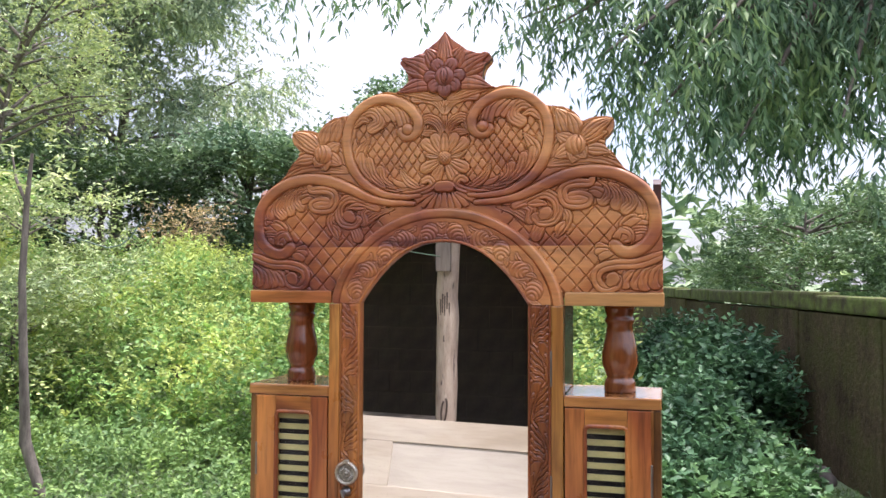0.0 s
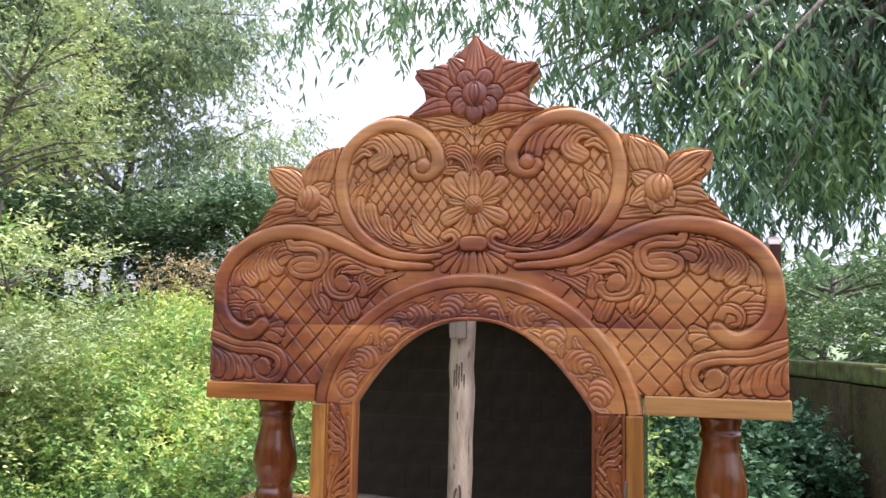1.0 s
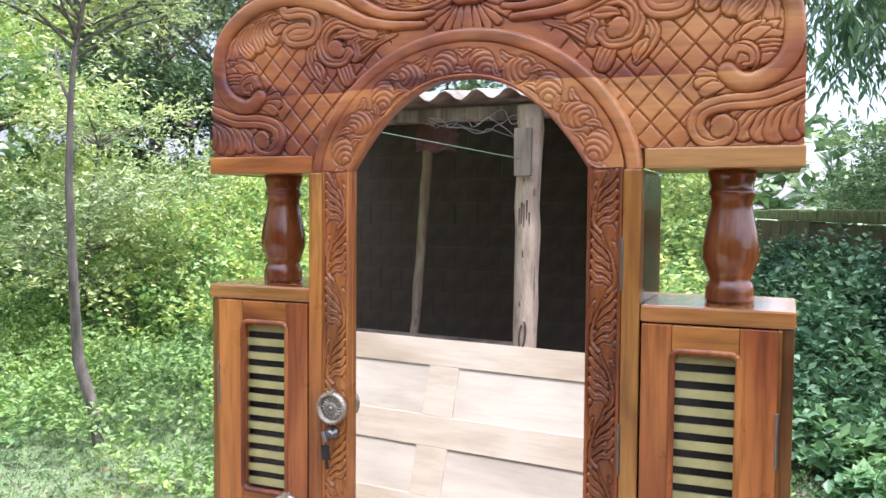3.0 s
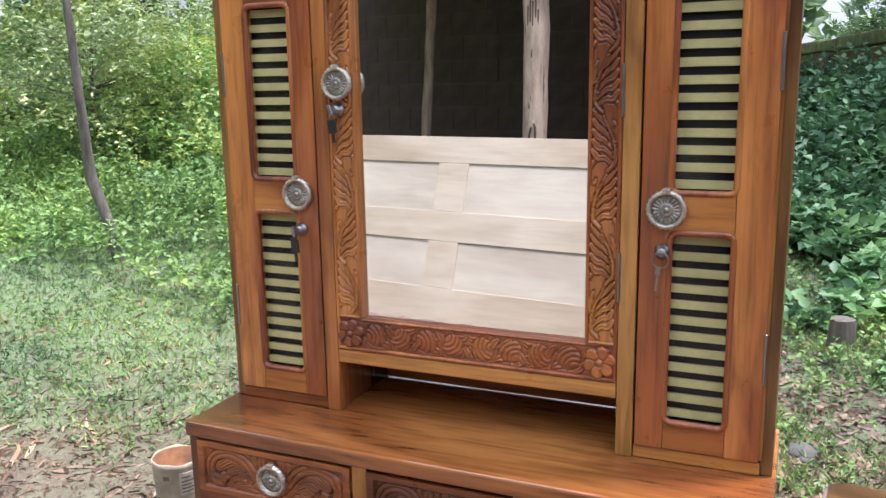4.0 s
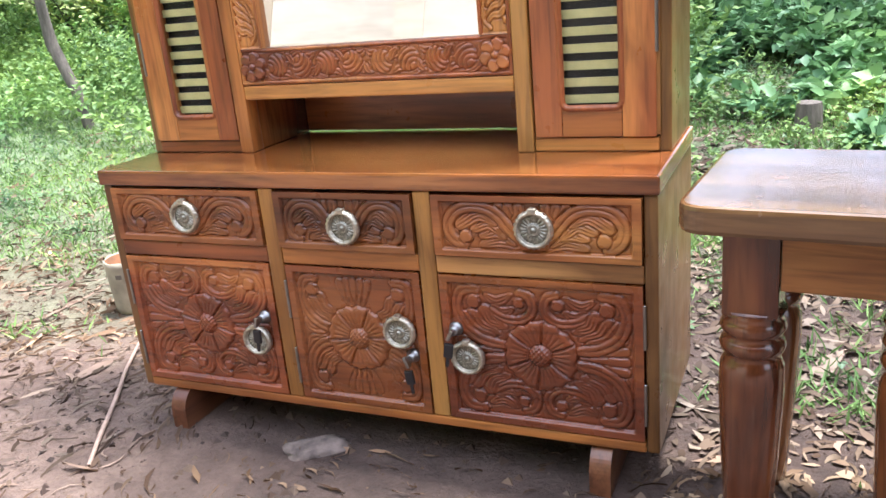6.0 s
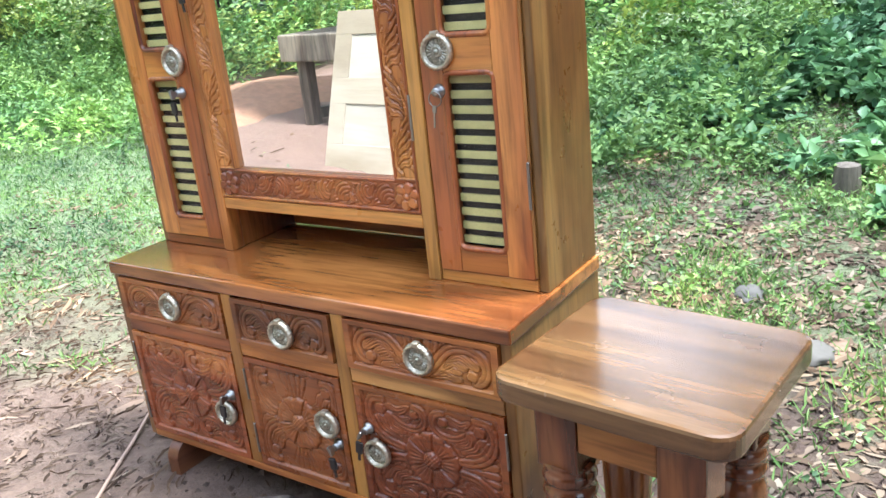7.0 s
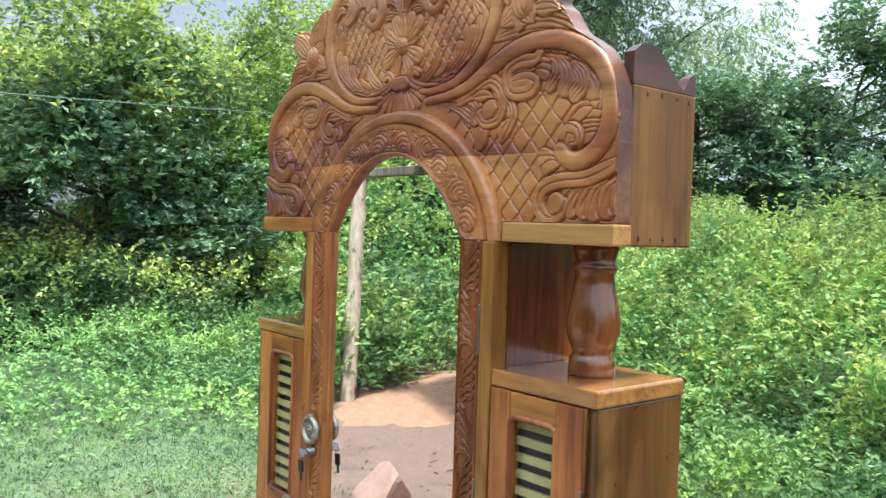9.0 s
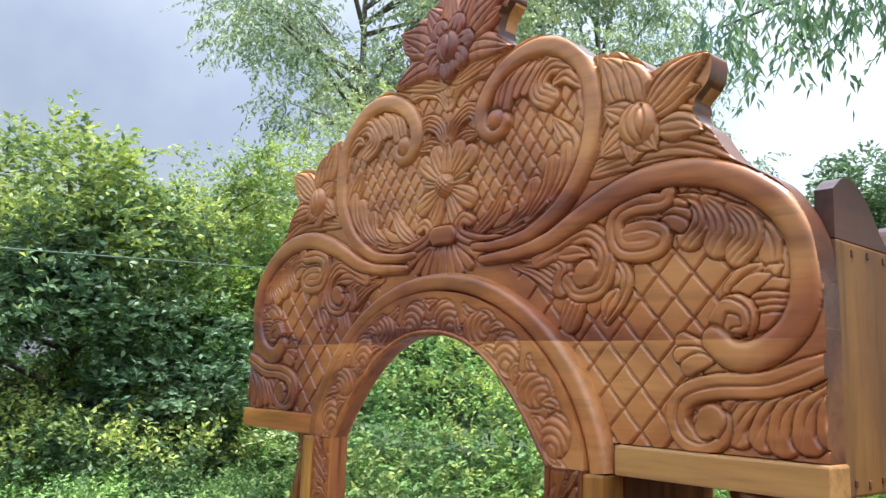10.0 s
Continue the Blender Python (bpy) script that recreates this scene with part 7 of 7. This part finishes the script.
stone_mat = plain("grey_stone", (0.145, 0.125, 0.108), 0.85, 0, 0.35, 9, 0.6)
rock("stone", "half-buried grey stone under the cabinet", (-0.10, -0.170), (0.066, 0.036, 0.011), 3, plain("earthy_stone", (0.16, 0.125, 0.105), 0.95, 0, 0.55, 38, 0.9))
rock("stone", "flat grey stone in the grass", (-2.52, 0.16), (0.13, 0.10, 0.075), 5, stone_mat)
rock("stone", "pale stone behind the stool", (0.635, 1.09), (0.052, 0.042, 0.022), 8, plain("pale_stone", (0.105, 0.098, 0.090), 0.8, 0, 0.2, 9, 0.4))
rock("stone", "pale flat stone among dead leaves by the stool", (0.846, 0.818), (0.062, 0.050, 0.024), 9, plain("pale_flat_stone", (0.125, 0.115, 0.100), 0.8, 0, 0.2, 9, 0.4), 0.4)


def split_rock(name, label, at, size, seed, material):
    """A rock with broken flat faces."""
    r = np.random.default_rng(seed)
    bm = bmesh.new()
    bmesh.ops.create_icosphere(bm, subdivisions=3, radius=1)
    for _ in range(9):
        n = Vector(r.normal(size=3)).normalized()
        h = r.uniform(0.55, 0.8)
        for v in bm.verts:
            over = v.co.dot(n) - h
            if over > 0:
                v.co -= n * over
    for v in bm.verts:
        v.co = Vector((v.co.x * size[0], v.co.y * size[1], max(-0.3, v.co.z) * size[2])) * (1 + 0.03 * noise.noise(v.co * 6))
    ob = part(name, bm, material)
    ob.location = (at[0], at[1], float(lift(*at)) + 0.25 * size[2])
    return tagged(ob, label, "stone")


split_rock("boulder", "angular reddish rock on the bare yard", (-2.40, -1.62), (0.20, 0.16, 0.19), 11, plain("reddish_rock", (0.36, 0.22, 0.17), 0.85, 0, 0.25, 6, 0.5))
rock("stone", "stone by the foot of the wall", (1.62, 4.0), (0.16, 0.14, 0.10), 12, stone_mat)
stump = thing("tree_stump", "small dark cut stump among dead leaves", "stump", (0.79, 1.95, float(lift(0.79, 1.95)) - 0.01))
v, f = lathe([(0.060, 0.0), (0.050, 0.03), (0.045, 0.10), (0.043, 0.118), (0.036, 0.121)], 14, "z", lambda a, h: 0.07 * math.sin(3 * a + 1) + 0.04 * math.sin(7 * a))
mesh_part("trunk", v, f, bark, stump, smooth=False)

# wire from the shed post to the sapling, and its slack end in the bushes
wire = thing("wire", "thin pale green wire tied to the sapling", "wire", (0, 0, 0))
a, b = np.array([-0.84, -2.69, 1.745]), np.array([-3.07, 2.3, 2.245])
pts = [a + (b - a) * u - np.array([0, 0, 0.010 * 4 * u * (1 - u)]) for u in np.linspace(0, 1, 14)]
turns = [b + np.array([0.022 * math.cos(k * 1.2), 0.022 * math.sin(k * 1.2), 0.003 * k - 0.02]) for k in range(16)]
slack = [np.array(q) for q in ((-4.40, 3.95, 2.12), (-3.75, 3.48, 1.96), (-3.26, 3.13, 1.87), (-3.14, 3.22, 1.83), (-3.03, 3.29, 1.90), (-2.96, 3.34, 2.08))]
v, f = limbs([(pts, [0.0028] * len(pts)), (turns, [0.0028] * len(turns)), (smooth_curve(slack, 22), [0.005] * 22)], 6)
mesh_part("strand", v, f, plain("green_wire", (0.10, 0.16, 0.11), 0.6), wire, smooth=True)

# ---- old boundary wall ----
def wall_mat():
    w = Mat("old_mossy_render")
    v = w.mapped((1, 1, 1))
    big, fine = w.noise(v, 1.6, 6, 0.6), w.noise(v, 22, 6, 0.7)
    runs = w.noise(w.mapped((1, 1, 0.08)), 7, 5, 0.6)
    c = w.ramp(big, [(0.28, (0.055, 0.041, 0.025)), (0.50, (0.120, 0.090, 0.055)), (0.72, (0.215, 0.165, 0.104))])
    c = w.mix(0.8, c, w.ramp(fine, [(0.3, 0.45), (0.55, 1.0), (0.75, 1.7)]), "MULTIPLY")
    c = w.mix(0.6, c, w.ramp(runs, [(0.35, 0.55), (0.6, 1.1)]), "MULTIPLY")
    moss = w.ramp(w.noise(v, 3.2, 5, 0.65), [(0.42, 0.0), (0.62, 0.70)])
    w.colour(w.mix(moss, c, (0.072, 0.080, 0.024)))
    w.bump(fine, 1.0, 0.022)
    return w.put(Roughness=0.95, Specular_IOR_Level=0.1).m


def moss_mat():
    w = Mat("moss_cap")
    v = w.mapped((1, 1, 1))
    f = w.noise(v, 9, 6, 0.7)
    w.colour(w.ramp(f, [(0.30, (0.050, 0.040, 0.025)), (0.44, (0.085, 0.085, 0.028)), (0.60, (0.125, 0.160, 0.036)), (0.78, (0.200, 0.215, 0.070))]))
    w.bump(f, 0.8, 0.02)
    return w.put(Roughness=0.95).m


wall = thing("wall_east", "old dark stained boundary wall with a mossy coping", "wall", (1.76, 4.2, 0), 0, "", "structure")
wall.rotation_euler = (0, 0, math.atan2(0.1625, 1.0))
wm, mm = wall_mat(), moss_mat()
edge = -5.2
r = np.random.default_rng(130)
while edge < 9.5:
    nxt = edge + r.uniform(1.35, 1.75)
    if edge < 1.1 < nxt:
        nxt = 1.1
    lean = r.uniform(-0.012, 0.012)
    panel = box_part("wall_panel", (lean, 0.16 + lean, edge + 0.008, nxt - 0.008, -0.05, 1.385 + r.uniform(-0.008, 0.008)), wm, wall, bevel=0.012)
    edge = nxt
edge = -5.2
while edge < 9.5:
    nxt = edge + r.uniform(0.7, 1.5)
    bm = boxes([(-0.012, 0.175, edge + 0.006, nxt - 0.006, 1.40, 1.525 + r.uniform(-0.015, 0.015))], 0.02)
    part("coping_stone", bm, mm, wall)
    edge = nxt

# ---- workshop behind the camera, seen in the mirror ----
old_timber = wood("grey_old_timber", (0.10, 0.082, 0.063), (0.22, 0.180, 0.140), (0.34, 0.28, 0.21), "z", 0.75, 0.0, 0.7, 5)
raw_wood = wood("raw_planed_wood", (0.350, 0.283, 0.196), (0.412, 0.340, 0.248), (0.460, 0.395, 0.303), "x", 0.6, 0.0, vivid=0.25)
raw_panel = wood("raw_panel_wood", (0.385, 0.335, 0.263), (0.436, 0.384, 0.306), (0.485, 0.432, 0.348), "x", 0.6, 0.0, vivid=0.2)
shed = thing("shed", "open workshop shed with corrugated roof, timber posts and brick back wall", "shed", (0, 0, 0))


def peeled_mat():
    w = Mat("half_peeled_log")
    f, big = w.noise(w.mapped((1, 1, 0.2)), 30, 6, 0.65), w.noise(w.mapped((1, 1, 0.30)), 9.0, 4, 0.6, 0.6)
    bare = w.ramp(f, [(0.28, (0.26, 0.19, 0.135)), (0.55, (0.46, 0.365, 0.270)), (0.8, (0.58, 0.485, 0.375))])
    rind = w.ramp(f, [(0.3, (0.045, 0.034, 0.027)), (0.7, (0.15, 0.115, 0.09))])
    w.colour(w.mix(w.ramp(big, [(0.60, 0.0), (0.65, 1.0)]), bare, rind))
    w.bump(big, 0.8, 0.02)
    return w.put(Roughness=0.9).m


half_peeled = peeled_mat()


def post(x, y, r0, tall, lean, seed):
    rr = np.random.default_rng(seed)
    pts = [(x + lean[0] * q + rr.normal(0, 0.003), y + lean[1] * q + rr.normal(0, 0.003), tall * q) for q in np.linspace(0, 1, 17)]
    v, f = limbs([(pts, [r0 * (1 + rr.normal(0, 0.05)) for _ in pts])], 9)
    return mesh_part("post", v, f, half_peeled, shed, "rough half-peeled timber post", smooth=True)


main_post = post(-0.84, -2.76, 0.066, 2.02, (0.02, 0), 1)
dark_rind = plain("dark_rind", (0.085, 0.060, 0.042), 0.9)
for dx, z0, z1 in ((-0.027, 1.39, 1.50), (-0.013, 1.42, 1.53), (0.001, 1.40, 1.52), (0.014, 1.44, 1.54), (0.026, 1.37, 1.48), (-0.004, 1.25, 1.29)):
    box_part("gouge", (-0.827 + dx - 0.0032, -0.827 + dx + 0.0032, -2.712, -2.694 - 9.0 * dx * dx, z0, z1), dark_rind, main_post, bevel=0.002)
v, f = limbs([([(-0.828 + 0.016 * math.sin(a) + 0.008 * math.cos(a), -2.6945, 0.855 + 0.070 * math.cos(a)) for a in np.linspace(0, 5.6, 26)], [0.0050] * 26)], 6)
mesh_part("knot", v, f, dark_rind, main_post, "grown-over knot", smooth=True)
post(-4.11, -2.43, 0.060, 2.02, (-0.45, -0.33), 2)
post(-2.19, -4.1, 0.036, 2.2, (0.16, 0), 3)
post(2.6, -2.6, 0.066, 2.02, (0, 0), 4)
box_part("cleat", (-0.875, -0.785, -2.695, -2.672, 1.66, 1.90), old_timber, shed, "board nailed to the post", 0.004)
box_part("plate_beam", (-4.8, 3.0, -2.86, -2.76, 1.96, 2.03), old_timber, shed, bevel=0.01)
rag = thing("rag", "faded red rag hung under the shed roof", "rag", (-1.42, -2.92, 1.87))
v, f = [], []
for i in range(9):
    for k in range(7):
        v.append((0.012 * math.sin(3 * k + i) + 0.030 * (i - 4), 0.016 * math.sin(2.1 * i + 0.4 * k), 0.085 - 0.024 * k + 0.010 * math.sin(i * 1.3)))
for i in range(8):
    for k in range(6):
        q = i * 7 + k
        f.append((q, q + 1, q + 8, q + 7))
mesh_part("cloth", v, f, plain("faded_red_cloth", (0.12, 0.05, 0.042), 0.9, 0, 0.3, 20), rag, smooth=True)
coil = thing("loose_wire", "tangle of pale wire hung from the roof edge", "wire", (-0.98, -2.70, 1.90))
rr = np.random.default_rng(7)
for k in range(4):
    q = smooth_curve([(x, rr.normal(0, 0.03), 0.05 - 0.16 * (x + 0.35) * (k % 2) + rr.normal(0, 0.025)) for x in np.linspace(-0.38, 0.16, 9)], 60)
    v, f = limbs([(q.tolist(), [0.0022] * 60)], 5)
    mesh_part("strand", v, f, plain("pale_wire", (0.28, 0.27, 0.25), 0.5), coil, smooth=True)
xs = np.arange(-3.77, 3.4, 0.0295)
verts, faces = [], []
for k, x in enumerate(xs):
    wv = 0.026 * math.cos(2 * math.pi * x / 0.177)
    for y, z in ((-2.62, 2.075), (-4.4, 2.30), (-6.4, 2.55)):
        verts += [(x, y, z + wv), (x, y, z + wv - 0.007)]
for k in range(len(xs) - 1):
    a, b = k * 6, k * 6 + 6
    for j in (0, 2):
        faces += [(a + j, b + j, b + j + 2, a + j + 2), (a + j + 1, a + j + 3, b + j + 3, b + j + 1)]
    faces += [(a, a + 1, b + 1, b), (a + 4, b + 4, b + 5, a + 5)]
mesh_part("corrugated_roof", verts, faces, plain("weathered_cement_sheet", (0.33, 0.28, 0.24), 0.9, 0, 0.45, 5, 0.4), shed, "weathered corrugated roof sheet", smooth=True)
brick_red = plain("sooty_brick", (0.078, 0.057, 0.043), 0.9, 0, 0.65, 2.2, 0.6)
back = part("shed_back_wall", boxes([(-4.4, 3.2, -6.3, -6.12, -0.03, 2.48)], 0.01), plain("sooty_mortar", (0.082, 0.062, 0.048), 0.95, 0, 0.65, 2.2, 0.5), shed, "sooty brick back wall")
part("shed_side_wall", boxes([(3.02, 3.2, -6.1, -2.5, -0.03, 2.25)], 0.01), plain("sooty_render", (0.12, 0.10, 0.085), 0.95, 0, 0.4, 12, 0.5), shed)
brick_me = None
for row in range(11):
    for col in range(32):
        x = -4.38 + col * 0.236 + (0.118 if row % 2 else 0)
        if x > 2.95:
            continue
        if brick_me is None:
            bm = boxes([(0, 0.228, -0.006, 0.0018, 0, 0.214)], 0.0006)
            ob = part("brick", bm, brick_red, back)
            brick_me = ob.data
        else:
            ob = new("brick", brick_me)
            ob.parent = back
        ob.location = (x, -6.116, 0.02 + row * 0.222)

# raw panel door that leans on its long edge
panel_door = thing("panel_door", "unfinished pale four-panel door lying on its long edge, leaning", "door")
LEN, HIGH = 2.05, 0.85
rows, cols = ((0.155, 0.367), (0.503, 0.727)), ((0.12, 0.845), (1.00, 1.93))
spans = [(0, LEN, 0, 0.036, 0, rows[0][0]), (0, LEN, 0, 0.036, rows[0][1], rows[1][0]), (0, LEN, 0, 0.036, rows[1][1], HIGH)]
for z0, z1 in rows:
    spans += [(0, cols[0][0], 0.0005, 0.036, z0, z1), (cols[0][1], cols[1][0], 0.0005, 0.036, z0, z1), (cols[1][1], LEN, 0.0005, 0.036, z0, z1)]
part("door_rails", boxes(spans, 0.002), raw_wood, panel_door, "pale planed rails")
for z0, z1 in rows:
    for x0, x1 in cols:
        bm = boxes([(x0 - 0.002, x1 + 0.002, 0.022, 0.030, z0 - 0.002, z1 + 0.002)], 0)
        boxes([(x0 + 0.014, x1 - 0.014, 0.010, 0.0225, z0 + 0.014, z1 - 0.014)], 0.005, bm)
        part("door_panel", bm, raw_panel, panel_door, "raised pale panel")
# the panelled face looks towards the dressing table
foot_l, foot_r = Vector((-1.94, -2.03, 0.072)), Vector((0.103, -1.864, 0.072))
ux = (foot_r - foot_l).normalized()
away_dir = Vector((ux.y, -ux.x, 0))
uz = (Vector((0, 0, 0.95)) + away_dir * 0.304).normalized()
uy = uz.cross(ux)
m = Matrix((ux, uy, uz)).transposed().to_4x4()
m.translation = foot_l
panel_door.matrix_world = m

# bench, sand heap
bench = thing("workbench", "heavy dark timber workbench on thick legs", "workbench", (-1.96, -2.95, 0.062), 4)
box_part("bench_top", (-0.95, 0.95, -0.28, 0.28, 0.510, 0.680), old_timber, bench, bevel=0.01)
for sx in (-1, 1):
    for sy in (-1, 1):
        box_part("leg", (sx * 0.8 - 0.042, sx * 0.8 + 0.042, sy * 0.2 - 0.04, sy * 0.2 + 0.04, 0, 0.5095), old_timber, bench, bevel=0.006)
for sx in (-1, 1):
    box_part("stretcher", (sx * 0.8 - 0.03, sx * 0.8 + 0.03, -0.1595, 0.1595, 0.12, 0.19), old_timber, bench, bevel=0.004)
verts, faces = [], []
for i in range(15):
    for k in range(96):
        a, q = 2 * math.pi * k / 96, i / 14
        edge = 1 + 0.10 * math.sin(3 * a + 1) + 0.04 * math.sin(7 * a) + q * (0.035 * math.sin(17 * a + 2) + 0.03 * math.sin(29 * a))
        x, y = 1.35 * q * edge * math.cos(a), 0.72 * q * edge * math.sin(a)
        x, y = -4.02 + 0.32 * x - 0.95 * y, -3.45 + 0.95 * x + 0.32 * y
        verts.append((x, y, float(lift(x, y)) + 0.16 * (1 - q) ** 1.3 + 0.012 * math.sin(7 * x) * math.sin(9 * y) * (1 - q) + 0.006 - 0.02 * q**6))
for i in range(14):
    for k in range(96):
        a, b = i * 96 + k, i * 96 + (k + 1) % 96
        faces.append((a, a + 96, b + 96, b))
sand = mesh_part("sand_heap", verts, faces, plain("orange_sand", (0.34, 0.185, 0.112), 0.95, 0, 0.2, 14, 0.4), None, "low spread heap of orange sandy soil", True)
tagged(sand, "low spread heap of orange sandy soil", "sand heap")


def past_sand(x, y):
    """How far a place lies beyond the sand heap, away from the yard."""
    return -(x + 4.25) + 0.22 * (y + 2.9)


p = scatter(7000, -11.0, -4.0, -9.0, -1.8, 150, lambda x, y, r: (past_sand(x, y) > 0.05) & (r.uniform(0, 1, len(x)) < 0.8))
thicket("back_bushes", "bright green bushes behind the workshop yard", p, lambda x, y: np.clip(0.40 + 1.1 * past_sand(x, y), 0.3, 3.0) + 0.25 * np.sin(x * 2.1 + y), leaf_weed, 9, 0.078, 0.042, 151)
p = scatter(5000, -11.0, -4.0, -9.0, -1.8, 153, lambda x, y, r: (past_sand(x, y) > 0.05) & (r.uniform(0, 1, len(x)) < 0.8))
thicket("back_shoots", "yellow-green shoots on the bushes behind the yard", p, lambda x, y: np.clip(0.45 + 1.1 * past_sand(x, y), 0.3, 3.05) + 0.25 * np.sin(x * 2.1 + y), leaf_bright, 9, 0.070, 0.036, 154, tips=0.3)
p = scatter(3000, -8.0, -4.0, -7.0, -1.8, 155, lambda x, y, r: past_sand(x, y) > 0.02)
thicket("back_weeds", "low green weeds under the bushes behind the yard", p, lambda x, y: 0.40 + 0.15 * np.sin(x * 3.1 + y * 2.3), leaf_low, 9, 0.070, 0.040, 156, category="weeds")
tree("leafy_tree", "leafy tree behind the workshop", (-9.0, -9.0), 5.2, 0.3, 2.6, leaf_mid, 1900, 10, 0.15, 0.072, 157, 0.0, 0.06, 0.45)
tree("leafy_tree", "leafy tree behind the workshop", (-12.0, -7.0), 5.2, 0.3, 2.6, leaf_mid, 1600, 10, 0.15, 0.072, 158, 0.0, 0.06, 0.45)
tree("leafy_tree", "leafy tree behind the workshop", (-5.5, -9.5), 5.2, 0.3, 2.4, leaf_mid, 1900, 10, 0.15, 0.072, 160, 0.0, 0.06, 0.45)
tree("leafy_tree", "leafy tree behind the workshop", (-1.5, -9.8), 6.0, 1.2, 2.6, leaf_mid, 1000, 10, 0.15, 0.07, 163, 0.0, 0.13, 0.45)
tree("leafy_tree", "leafy tree behind the workshop", (2.5, -10.5), 6.0, 1.2, 2.6, leaf_mid, 800, 10, 0.15, 0.07, 166, 0.0, 0.13, 0.45)
